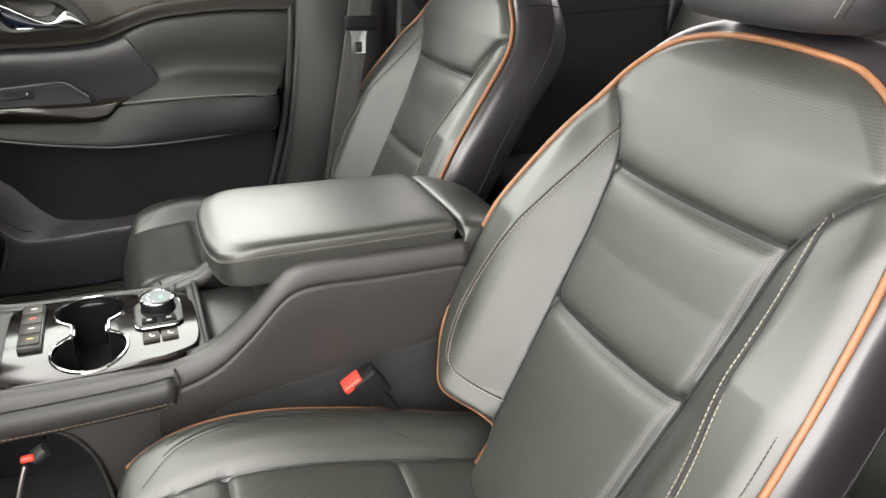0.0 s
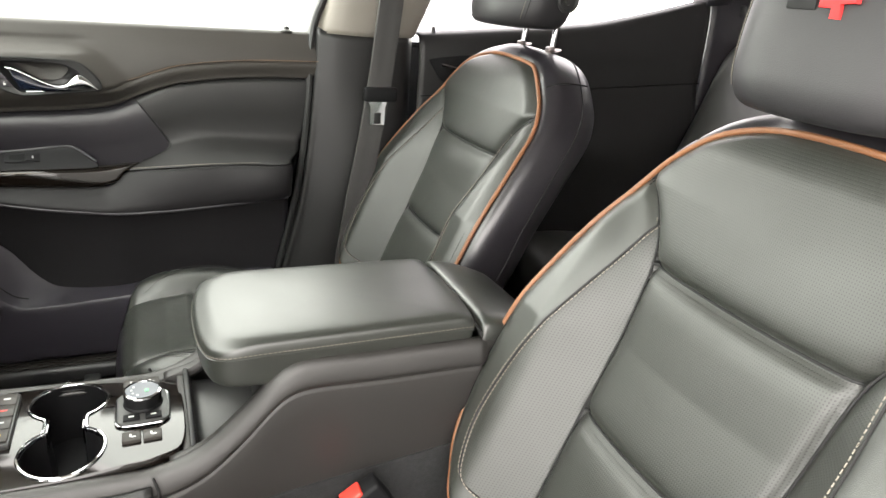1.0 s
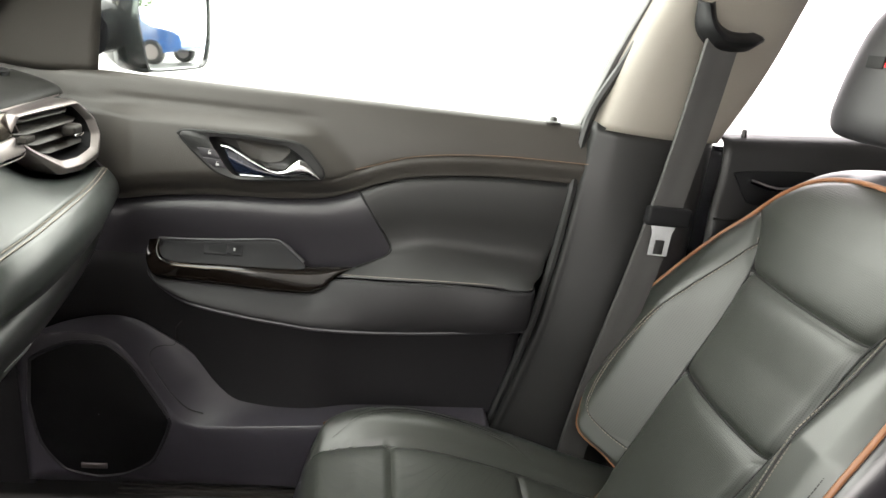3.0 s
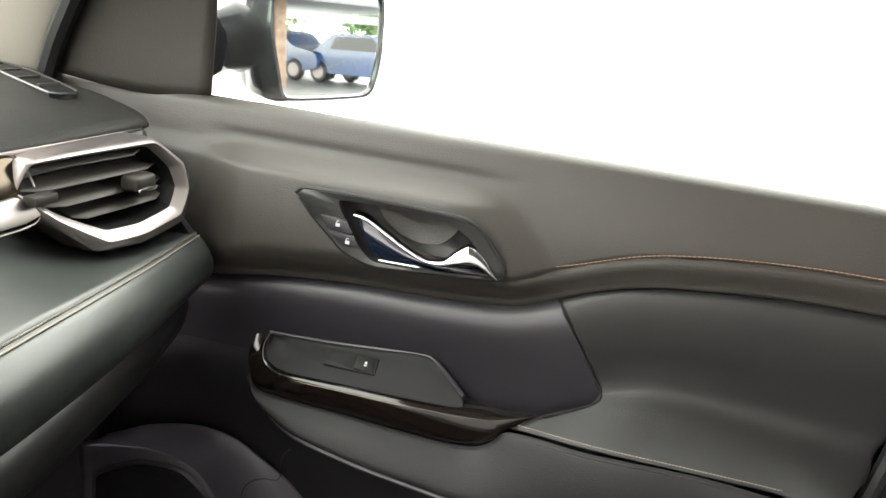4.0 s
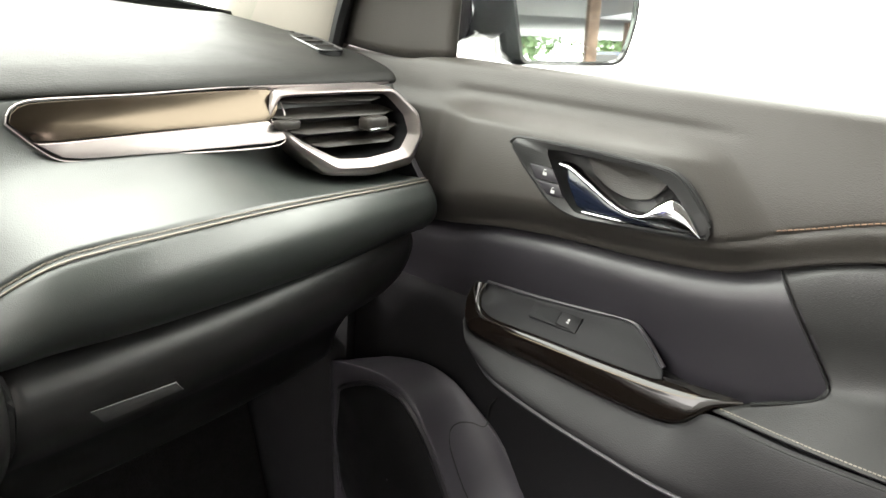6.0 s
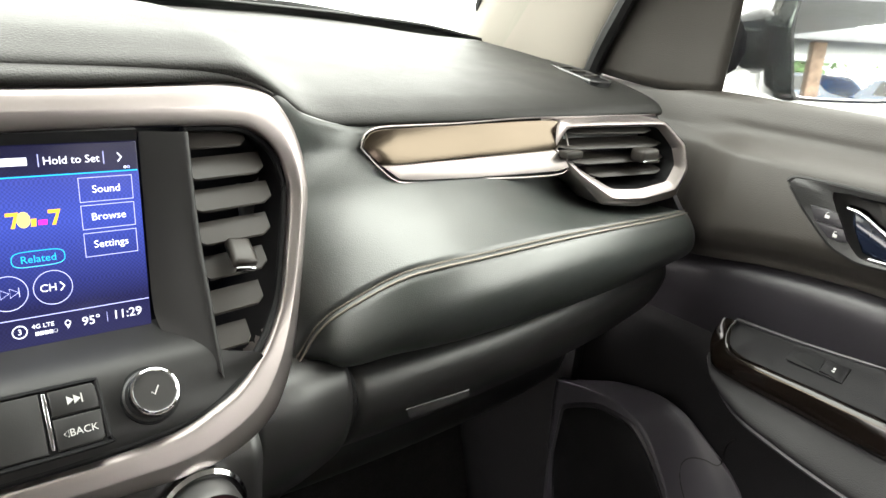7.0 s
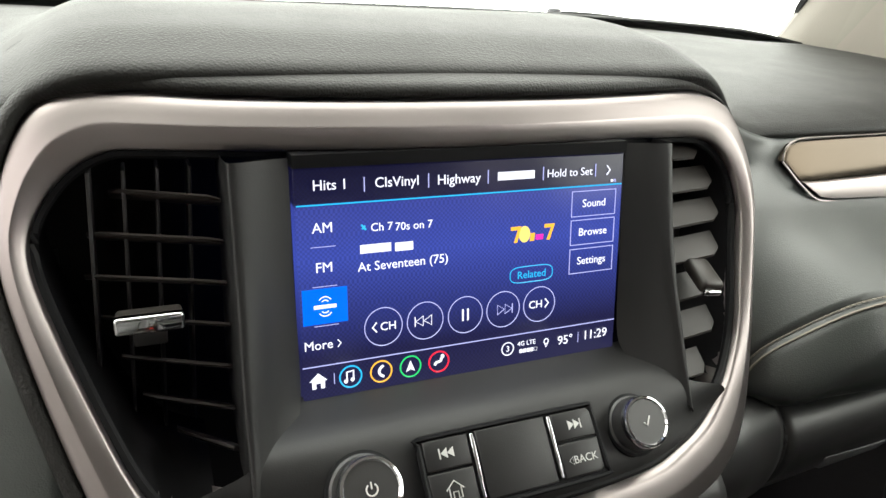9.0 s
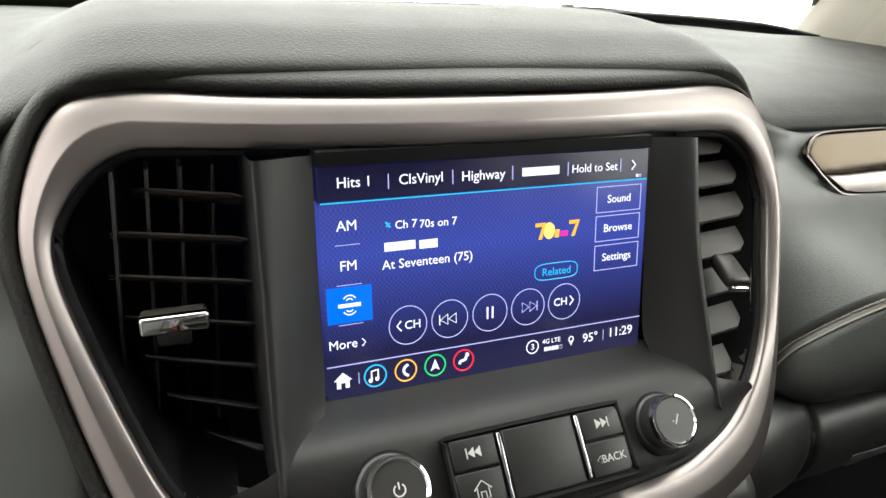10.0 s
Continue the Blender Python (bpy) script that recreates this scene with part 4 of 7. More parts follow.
HANDLE = [(-0.076, 1.109), (-0.088, 1.115), (-0.16, 1.116), (-0.242, 1.113), (-0.264, 1.102), (-0.285, 1.077), (-0.287, 1.064), (-0.278, 1.060), (-0.169, 1.050), (-0.145, 1.053), (-0.126, 1.061), (-0.091, 1.092)]


rows = []
for k in range(64):
    t = k / 63
    row = []
    for j in range(181):
        y = 0.25 - 0.95 * j / 180
        zb = instop(y)
        if k < 8:
            a = k / 7 * math.pi / 2
            x, z = 0.738 - 0.011 * math.sin(a) - 0.004 * (k / 7), 1.170 + 0.009 * math.cos(a)
            z = 1.179 - 0.009 * (1 - math.cos(a))
        elif k < 58:
            s = (k - 7) / 50
            z = 1.170 + (zb - 1.170) * s
            x = 0.723 - 0.020 * math.sin(min(1, s * 1.3) * math.pi / 2) - swell(y, z) * (0.25 + 0.75 * smooth((z - zb) / 0.042)) + 0.006 * (1 - smooth((z - zb) / 0.024))
            x += 0.0025 * math.exp(-((z - 1.146) / 0.006) ** 2) * smooth((0.30 + y) / 0.06) * smooth((0.06 - y) / 0.06)
            st = zb + 0.030
            if y < -0.28:
                x += 0.0025 * math.exp(-((z - st) / 0.0022) ** 2)
        else:
            s = (k - 57) / 6
            z = zb - 0.005 * math.sin(s * math.pi / 2)
            x = 0.709 - 0.25 * swell(y, zb) + 0.022 * (1 - math.cos(s * math.pi / 2))
        row.append(V(x, y, z))
    rows.append(row)
bm = sheet(rows)
inner = [(-0.181 + (y + 0.181) * 0.95, 1.084 + (z - 1.084) * 0.90) for y, z in HANDLE]
bmesh.ops.delete(bm, geom=[f for f in bm.faces if within(f.calc_center_median().y, f.calc_center_median().z, inner) and f.calc_center_median().x < 0.71], context="FACES")
part("upper_panel", bm, DOOR_TOP, door, "warm grey soft door top")
part("upper_stitching", stitches([V(0.7015, y, instop(y) + 0.0335) for y in (-0.288, -0.35, -0.43, -0.55, -0.70)], 95, 0.0034, 0.0007), THREAD, door, "tan stitching")

# front insert and its pocket wall
rows = []
for s, x in ((0.0, 0.7225), (0.05, 0.7185), (0.12, 0.7120), (0.22, 0.7090), (0.40, 0.7110), (0.62, 0.7165), (0.82, 0.7205), (1.0, 0.7230)):
    ye = interp(s, [(0.0, -0.341), (0.12, -0.352), (0.35, -0.375), (0.55, -0.395), (0.70, -0.405), (1.0, -0.410)])
    rows.append([V(x, y, (instop(y) - 0.003) * (1 - s) + 0.895 * s) for y in [0.25 + (ye - 0.25) * k / 30 for k in range(31)]])
part("front_insert", loft(rows, 60, 6), DOOR_PLASTIC, door, "dark moulded door insert")

# rear insert flowing into the armrest
R = [
    [V(0.7215, y, instop(y) - 0.002) for y in (-0.339, -0.386, -0.432, -0.551, -0.70)],
    [V(0.7120, -0.349, 1.030), V(0.7125, -0.386, 1.050), V(0.7125, -0.432, 1.062), V(0.7125, -0.551, 1.074), V(0.7125, -0.70, 1.076)],
    [V(0.7110, -0.366, 1.003), V(0.7110, -0.41, 1.020), V(0.7110, -0.45, 1.028), V(0.7110, -0.551, 1.032), V(0.7110, -0.70, 1.035)],
    [V(0.7150, -0.388, 0.972), V(0.7150, -0.43, 0.985), V(0.7150, -0.47, 0.988), V(0.7150, -0.551, 0.988), V(0.7150, -0.69, 0.985)],
    [V(0.713, -0.400, 0.951), V(0.713, -0.45, 0.962), V(0.713, -0.49, 0.963), V(0.713, -0.551, 0.961), V(0.713, -0.675, 0.954)],
    [V(0.703, -0.392, 0.938), V(0.698, -0.44, 0.945), V(0.695, -0.50, 0.944), V(0.694, -0.56, 0.940), V(0.694, -0.67, 0.932)],
    [V(0.697, -0.352, 0.920), V(0.678, -0.41, 0.924), V(0.673, -0.48, 0.926), V(0.671, -0.56, 0.9255), V(0.670, -0.655, 0.923)],
    [V(0.685, -0.321, 0.903), V(0.664, -0.40, 0.9125), V(0.658, -0.48, 0.9165), V(0.657, -0.56, 0.9175), V(0.656, -0.65, 0.9165)],
]
R = [r[:-1] + [r[-1] + V(0, 0.020, 0)] for r in R]
HEM = [p.lerp(q, 0.20) + V(-0.0008, 0, 0.0012) for p, q in zip(R[-1], R[-2])]
R = [r + [V(0.722, r[-1].y - 0.012, r[-1].z)] for r in R]
part("rear_insert", loft(R, 60, 6), DOOR_SKIN, door, "black leather door insert and armrest top", thick=0.003)
part("insert_seam", tube([V(0.7190, -0.338, 1.044), V(0.7090, -0.351, 1.028), V(0.7070, -0.372, 0.997), V(0.7110, -0.392, 0.966), V(0.709, -0.402, 0.950), V(0.703, -0.396, 0.9405), V(0.697, -0.372, 0.930), V(0.692, -0.349, 0.9205)], 0.0014, 5, 50), SEAM, door)

# bolster under the armrest: top edge and lower lip, front to back
BT = [(0.690, -0.030, 0.893), (0.683, -0.044, 0.881), (0.679, -0.078, 0.879), (0.679, -0.134, 0.877), (0.679, -0.194, 0.874), (0.680, -0.249, 0.872), (0.681, -0.284, 0.874), (0.681, -0.303, 0.884), (0.682, -0.319, 0.900), (0.661, -0.394, 0.910), (0.656, -0.495, 0.916), (0.654, -0.630, 0.915)]
BB = [(0.688, -0.033, 0.884), (0.672, -0.058, 0.868), (0.655, -0.095, 0.855), (0.650, -0.130, 0.848), (0.648, -0.185, 0.839), (0.648, -0.240, 0.832), (0.648, -0.282, 0.827), (0.648, -0.310, 0.826), (0.648, -0.340, 0.826), (0.648, -0.400, 0.828), (0.649, -0.490, 0.834), (0.652, -0.628, 0.846)]
rr = []
for s, dx in ((0.0, 0.0), (0.06, -0.004), (0.40, -0.008), (0.75, -0.006), (0.96, 0.0), (1.02, 0.006), (1.035, 0.045)):
    rr.append([V(a[0] * (1 - s) + b[0] * s + dx * (0.3 if i == 0 else 1.0), a[1] * (1 - s) + b[1] * s, a[2] * (1 - s) + b[2] * s) for i, (a, b) in enumerate(zip(BT, BB))])
rr = [r + [V(0.715, r[-1].y - 0.012, r[-1].z)] for r in rr]
part("armrest_bolster", loft(rr, 80, 5), DOOR_PAD, door, "padded black armrest front with stitched edge", thick=0.002)
part("bolster_lip", tube([V(x + 0.0005, y, z) for x, y, z in BB], 0.0028, 8, 70), DOOR_PLASTIC, door)
EDGE = [V(x - 0.0030, y, z + 0.0022) for x, y, z in BT[8:]]
part("armrest_stitching", stitches(HEM, 92, 0.0026, 0.0007), GREY_THREAD, door, "grey brown stitching")
part("armrest_welt", tube([p + V(-0.0006, 0, -0.0042) for p in EDGE], 0.0012, 5, 50), SEAM, door)

# gloss strip: outer and inner edge, front to back
LO = [(0.706, -0.029, 0.934), (0.698, -0.025, 0.914), (0.691, -0.030, 0.895), (0.684, -0.043, 0.883), (0.680, -0.078, 0.8805), (0.680, -0.134, 0.8785), (0.680, -0.194, 0.8755), (0.681, -0.249, 0.8735), (0.682, -0.284, 0.8755), (0.684, -0.303, 0.885), (0.688, -0.317, 0.900), (0.694, -0.342, 0.9165)]
UP = [(0.705, -0.046, 0.937), (0.699, -0.045, 0.924), (0.692, -0.053, 0.912), (0.685, -0.073, 0.9095), (0.683, -0.100, 0.9105), (0.683, -0.145, 0.9115), (0.685, -0.200, 0.911), (0.689, -0.255, 0.911), (0.691, -0.285, 0.9125), (0.693, -0.305, 0.914), (0.694, -0.322, 0.9155), (0.695, -0.343, 0.918)]
rr = []
for s, dx in ((-0.02, 0.010), (0.0, 0.0), (0.05, -0.0030), (0.40, -0.0055), (0.78, -0.0060), (0.87, -0.0046), (0.95, -0.0008), (1.0, 0.003), (1.0, 0.008)):
    rr.append([V(a[0] * (1 - s) + b[0] * s + dx * min(1.0, (b[2] - a[2]) / 0.022), a[1] * (1 - s) + b[1] * s, a[2] * (1 - s) + b[2] * s) for a, b in zip(LO, UP)])
part("gloss_strip", loft(rr, 100, 5), GLOSS, door, "gloss dark brown pinstriped strip")
for k, s in enumerate((0.80, 0.84, 0.88)):
    part("pinstripe", tube([V(a[0] * (1 - s) + b[0] * s - 0.0061 + 0.0012 * k, a[1] * (1 - s) + b[1] * s, a[2] * (1 - s) + b[2] * s) for a, b in list(zip(LO, UP))[3:10]], 0.0004, 5, 60), SMOKED, door)
# switch shelf behind the strip, its shade put into the colour
BK1 = [(0.7185, -0.040, 0.931), (0.7185, -0.060, 0.932), (0.7185, -0.082, 0.933), (0.7185, -0.108, 0.9345), (0.7185, -0.138, 0.937), (0.7185, -0.178, 0.941), (0.7185, -0.212, 0.9445), (0.7150, -0.232, 0.940), (0.6980, -0.266, 0.9185)]
front = UP[:8] + [(0.690, -0.269, 0.9118)]
rr = []
for s, dz in ((0.0, -0.002), (0.08, -0.001), (0.5, 0.0), (0.90, 0.0), (0.96, 0.0028), (1.0, 0.0035)):
    rr.append([V(a[0] * (1 - s) + b[0] * s, a[1] * (1 - s) + b[1] * s, a[2] * (1 - s) + b[2] * s + (dz if i < 8 else 0)) for i, (a, b) in enumerate(zip(front, BK1))])
part("switch_shelf", loft(rr, 70, 5), DOOR_SHADED, door, "matt window switch shelf, coloured darker for shade", thick=0.002)
part("shelf_ridge", tube([V(x - 0.0015, y, z + 0.0022) for x, y, z in BK1], 0.0024, 8, 60), DOOR_PLASTIC, door)
part("grab_floor", loft([[V(x + 0.001, y, z - 0.002) for x, y, z in UP[7:]], [V(x + 0.006, y, z - 0.022) for x, y, z in UP[7:]], [V(0.7235, y, z - 0.022) for x, y, z in UP[7:]]], 24, 4), DOOR_SHADED, door)
SWP = pose(0.7005, -0.145, 0.9285, 0, -40, 0)
sw = part("window_switch", moved(merged(box(0.0, 0.004, 0.0004, 0.019, 0.058, 0.0018, 0.0006), slab([V(-0.008, -0.024, 0.0010), V(0.008, -0.024, 0.0010), V(0.008, -0.002, 0.0050), V(-0.008, -0.002, 0.0050)], (0, 0, -0.004), 0.0008)), SWP), DOOR_SHADED, door, "small window switch with a rocker")
# Raised dark plate stands in for shade in the switch's dished end.
part("switch_recess", moved(slab([V(-0.008, 0.000, 0.0020), V(0.008, 0.000, 0.0020), V(0.005, 0.026, 0.0016), V(-0.004, 0.026, 0.0016)], (0, 0, -0.001)), SWP), DEEP, sw)
part("switch_mark", moved(merged(box(0.001, -0.013, 0.0032, 0.0026, 0.0022, 0.0004), box(-0.002, -0.013, 0.0032, 0.0012, 0.0030, 0.0004)), SWP), WHITE_MARK, sw)

# handle in its bezel
hx = 0.6772
out = rounded([V(hx, y, z) for y, z in HANDLE], 84)
HOLE = [(-0.118, 1.108), (-0.16, 1.1105), (-0.226, 1.107), (-0.252, 1.094), (-0.272, 1.072), (-0.275, 1.062), (-0.263, 1.0575), (-0.180, 1.0540), (-0.158, 1.055), (-0.145, 1.066), (-0.130, 1.088)]
hin = rounded([V(hx, y, z) for y, z in HOLE], 84)
hc = V(hx, -0.19, 1.085)


def by_angle(pts):
    """Points resampled by direction about the handle's middle."""
    res = []
    for k in range(96):
        t = k * math.tau / 96
        d = V(0, math.cos(t), math.sin(t))
        best = 0.001
        for a, b in zip(pts, pts[1:] + pts[:1]):
            e, w = b - a, a - hc
            den = d.y * e.z - d.z * e.y
            if abs(den) > 1e-9:
                r, s = (w.y * e.z - w.z * e.y) / den, (w.y * d.z - w.z * d.y) / den
                if r > 0 and -1e-6 <= s <= 1.000001:
                    best = max(best, r)
        res.append(hc + d * best)
    return res


oo, ii = by_angle(out), by_angle(hin)
part("handle_gap", tube([p + V(0.0, 0, 0) for p in out], 0.0022, 6, closed=True), SEAM, door)
rows = [[p + V(0.008, 0, 0) for p in oo], [hc + (p - hc) * 0.995 + V(-0.0015, 0, 0) for p in oo], [hc + (p - hc) * 0.975 + V(-0.0025, 0, 0) for p in oo], [p + V(-0.001, 0, 0) for p in ii], [p + V(0.004, 0, 0) for p in ii]]
bezel = part("handle_bezel", sheet(rows, close_u=True), DOOR_SKIN, door, "satin black handle bezel")
rows = [[p + V(0.004, 0, 0) for p in ii], [hc + (p - hc) * 0.93 + V(0.018, 0, 0) for p in ii], [hc + (p - hc) * 0.75 + V(0.027, 0, 0) for p in ii], [hc + (p - hc) * 0.4 + V(0.030, 0, 0) for p in ii], [hc + (p - hc) * 0.01 + V(0.030, 0, 0) for p in ii]]
part("handle_cup", sheet(rows, close_u=True), PLASTIC, bezel)
dish = rounded([V(hx + 0.024, y, z) for y, z in ((-0.152, 1.104), (-0.190, 1.108), (-0.226, 1.104), (-0.236, 1.094), (-0.222, 1.078), (-0.200, 1.074), (-0.176, 1.080), (-0.160, 1.092))], 48)
dc = V(hx + 0.024, -0.194, 1.093)
part("cup_insert", sheet([dish, [dc + (p - dc) * 0.97 + V(-0.002, 0, 0) for p in dish], [dc + (p - dc) * 0.5 + V(0.002, 0, 0) for p in dish], [dc + (p - dc) * 0.02 + V(0.003, 0, 0) for p in dish]], close_u=True), DOOR_TOP, bezel)
part("lever_blade", loft([[V(hx + 0.004, y, z) for y, z in ((-0.140, 1.096), (-0.165, 1.086), (-0.195, 1.072), (-0.230, 1.064))], [V(hx + 0.001, y, z) for y, z in ((-0.146, 1.082), (-0.168, 1.072), (-0.195, 1.064), (-0.235, 1.061))], [V(hx + 0.004, y, z) for y, z in ((-0.158, 1.060), (-0.175, 1.057), (-0.20, 1.0565), (-0.245, 1.058))]], 30, 5), NAVY, bezel, "gloss navy lever blade", thick=0.002)
top = [(-0.1375, 1.1005), (-0.150, 1.099), (-0.170, 1.0895), (-0.192, 1.078), (-0.212, 1.0705), (-0.228, 1.0715), (-0.240, 1.082), (-0.252, 1.0885), (-0.266, 1.082), (-0.2825, 1.0635)]
bot = [(-0.1385, 1.0955), (-0.151, 1.093), (-0.170, 1.083), (-0.192, 1.072), (-0.213, 1.0645), (-0.230, 1.0635), (-0.245, 1.0635), (-0.258, 1.0632), (-0.270, 1.062), (-0.2825, 1.0605)]
rr = []
for s, x in ((0.0, 0.006), (0.0, -0.001), (0.3, -0.006), (0.7, -0.006), (1.0, -0.001), (1.0, 0.006)):
    rr.append([V(hx + x - 0.003 * math.sin(i / 9 * math.pi), a[0] * (1 - s) + b[0] * s, a[1] * (1 - s) + b[1] * s) for i, (a, b) in enumerate(zip(top, bot))])
part("lever", loft(rr, 70, 4), CHROME, bezel, "chrome door lever")
part("lever_foot", tube([V(hx + 0.002, -0.165, 1.0555), V(hx + 0.001, -0.21, 1.0570), V(hx + 0.002, -0.272, 1.0595)], 0.0012, 6, 24), POLISHED, bezel)
for k, pts in enumerate((((-0.104, 1.092), (-0.121, 1.092), (-0.131, 1.090), (-0.1385, 1.079), (-0.1115, 1.0795)), ((-0.1125, 1.078), (-0.139, 1.0775), (-0.1455, 1.067), (-0.138, 1.065), (-0.127, 1.066)))):
    b = part("lock_button", slab([V(hx - 0.0045, y, z) for y, z in pts], (0.004, 0, 0), 0.001), DOOR_PLASTIC, bezel, "small door lock button")
    cy, cz = sum(p[0] for p in pts) / 5 - 0.001, sum(p[1] for p in pts) / 5
    part("lock_mark", merged(box(hx - 0.0046, cy, cz - 0.001, 0.0004, 0.0042, 0.0032), tube([V(hx - 0.0046, cy + 0.0014, cz + 0.0006), V(hx - 0.0046, cy + 0.001, cz + 0.003), V(hx - 0.0046, cy - 0.001, cz + 0.003)], 0.0004, 5)), WHITE_MARK, b)

# lower door: pocket wall coloured for shade, fascia coloured as lit, with loudspeaker
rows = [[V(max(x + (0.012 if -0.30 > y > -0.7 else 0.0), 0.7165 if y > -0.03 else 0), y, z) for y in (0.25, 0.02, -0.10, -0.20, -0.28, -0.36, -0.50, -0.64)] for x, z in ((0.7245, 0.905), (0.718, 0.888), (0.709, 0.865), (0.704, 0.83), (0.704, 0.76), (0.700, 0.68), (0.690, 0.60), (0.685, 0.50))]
part("pocket_wall", loft(rows, 60, 5), DOOR_SHADED, door, "lower door panel, coloured darker for pocket shade", thick=0.003)
# fascia: a shelf falls from the wall to a rolled rim that runs round the loudspeaker
WALL_LINE = [(-0.15, 0.757), (-0.10, 0.784), (-0.037, 0.8005), (0.009, 0.797), (0.048, 0.777), (0.080, 0.757), (0.110, 0.730), (0.140, 0.702), (0.185, 0.668), (0.29, 0.655), (0.36, 0.658), (0.60, 0.665)]
RIM_LINE = [(-0.15, 0.777), (-0.098, 0.789), (-0.050, 0.7935), (-0.007, 0.781), (0.023, 0.746), (0.046, 0.710), (0.074, 0.668), (0.105, 0.642), (0.1575, 0.640), (0.2755, 0.648), (0.339, 0.652), (0.60, 0.660)]


def shelf(u, s):
    """Place on the shelf: u counts along the two lines, s runs from the wall to the rim."""
    i = min(int(u), len(WALL_LINE) - 2)
    f = u - i
    a, b = [[p[k] * (1 - f) + q[k] * f for k in (0, 1)] for p, q in ((WALL_LINE[i], WALL_LINE[i + 1]), (RIM_LINE[i], RIM_LINE[i + 1]))]
    x = interp(s, [(0.0, 0.703 + 0.009 * smooth((a[0] - 0.15) / 0.15)), (0.3, 0.695), (0.6, 0.679), (0.85, 0.661), (0.95, 0.653), (1.0, 0.6495), (1.04, 0.648)])
    return V(x, -(a[0] * (1 - s) + b[0] * s), a[1] * (1 - s) + b[1] * s)


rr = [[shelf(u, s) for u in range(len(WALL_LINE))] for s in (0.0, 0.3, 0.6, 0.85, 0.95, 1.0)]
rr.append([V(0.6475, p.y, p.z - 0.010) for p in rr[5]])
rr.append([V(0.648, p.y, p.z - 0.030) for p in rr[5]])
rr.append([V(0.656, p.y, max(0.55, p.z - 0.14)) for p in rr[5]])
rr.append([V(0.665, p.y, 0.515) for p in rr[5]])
part("lower_fascia", loft(rr, 90, 5), DOOR_LIT, door, "moulded lower door fascia, coloured lighter as if lit", thick=0.002)
part("pocket_seam", tube([V(0.7025, -0.079, 0.800), V(0.7025, -0.070, 0.786)] + [shelf(u, s) + V(-0.0008, 0, 0.0005) for u, s in ((4.75, 0.08), (4.4, 0.3), (4.18, 0.5), (4.2, 0.66), (4.5, 0.76), (5.0, 0.80), (5.8, 0.82), (6.6, 0.82), (7.2, 0.78))], 0.0010, 5, 60), SEAM, door)
GR = rounded([V(0.6475, y, z) for y, z in ((0.130, 0.745), (0.075, 0.778), (0.020, 0.779), (-0.020, 0.742), (-0.068, 0.665), (-0.074, 0.640), (-0.050, 0.575), (-0.010, 0.548), (0.034, 0.540), (0.085, 0.552), (0.120, 0.600), (0.135, 0.68))], 80)
gc = V(0.6475, 0.03, 0.66)
part("speaker_rim", tube([p + V(-0.0005, 0, 0) for p in GR], 0.004, 6, closed=True), DOOR_PLASTIC, door)
grille = part("speaker_grille", sheet([[p + V(-0.001, 0, 0) for p in GR], [gc + (p - gc) * 0.96 + V(-0.004, 0, 0) for p in GR], [gc + (p - gc) * 0.5 + V(-0.008, 0, 0) for p in GR], [gc + (p - gc) * 0.01 + V(-0.009, 0, 0) for p in GR]], close_u=True), DEEP, door, "dark loudspeaker grille")
part("speaker_badge", box(0.641, 0.040, 0.563, 0.003, 0.040, 0.010, 0.001), SILVER, grille, "small silver bar badge")
part("lock_pin", moved(lathe([(0.013, 0.0), (0.012, 0.002), (0.007, 0.004), (0.006, 0.008), (0.004, 0.010), (0.0, 0.0105)], 16), pose(0.733, -0.640, 1.178)), PLASTIC, door)

# window frame, pane, sail panel and side mirror
part("rear_frame", slab([V(0.735, -0.684, 1.175), V(0.735, -0.722, 1.29), V(0.730, -0.785, 1.45), V(0.722, -0.85, 1.60), V(0.722, -0.90, 1.60), V(0.730, -0.830, 1.44), V(0.735, -0.765, 1.28), V(0.735, -0.735, 1.175)], (0.03, 0, 0), 0.004), CONSOLE_SKIN, door, "grey window frame")
part("glass_run", tube([V(0.742, 0.10, 1.169), V(0.742, -0.30, 1.172), V(0.742, -0.69, 1.171)], 0.0032, 8, 40), RUBBER, door)
part("sail_panel", loft([[V(0.716, 0.22, 1.180), V(0.700, 0.185, 1.235), V(0.68, 0.12, 1.32), V(0.655, 0.03, 1.42)], [V(0.722, 0.13, 1.172), V(0.712, 0.115, 1.235), V(0.695, 0.07, 1.32), V(0.668, -0.01, 1.42)], [V(0.735, 0.050, 1.175), V(0.728, 0.043, 1.24), V(0.712, 0.028, 1.32), V(0.688, -0.03, 1.42)]], 24, 5), DOOR_TOP, door, "warm grey sail panel", thick=0.004)
part("window_pane", loft([[V(0.750, 0.16, 1.16), V(0.750, -0.30, 1.16), V(0.750, -0.70, 1.16)], [V(0.735, 0.03, 1.38), V(0.735, -0.35, 1.38), V(0.735, -0.78, 1.38)], [V(0.70, -0.15, 1.60), V(0.70, -0.5, 1.60), V(0.70, -0.85, 1.60)]], 20, 6), PANE, door, "clear side window")
ux = V(0.926, -0.377, 0.0)
mo = V(0.791, -0.001, 1.187)


def mir(a, b, d=0.0):
    """Place on the mirror's face: a across, b up, d out of the glass."""
    return mo + ux * a + V(0.0132, 0.0324, 0.9994) * b + V(-0.377, -0.926, 0.035) * d


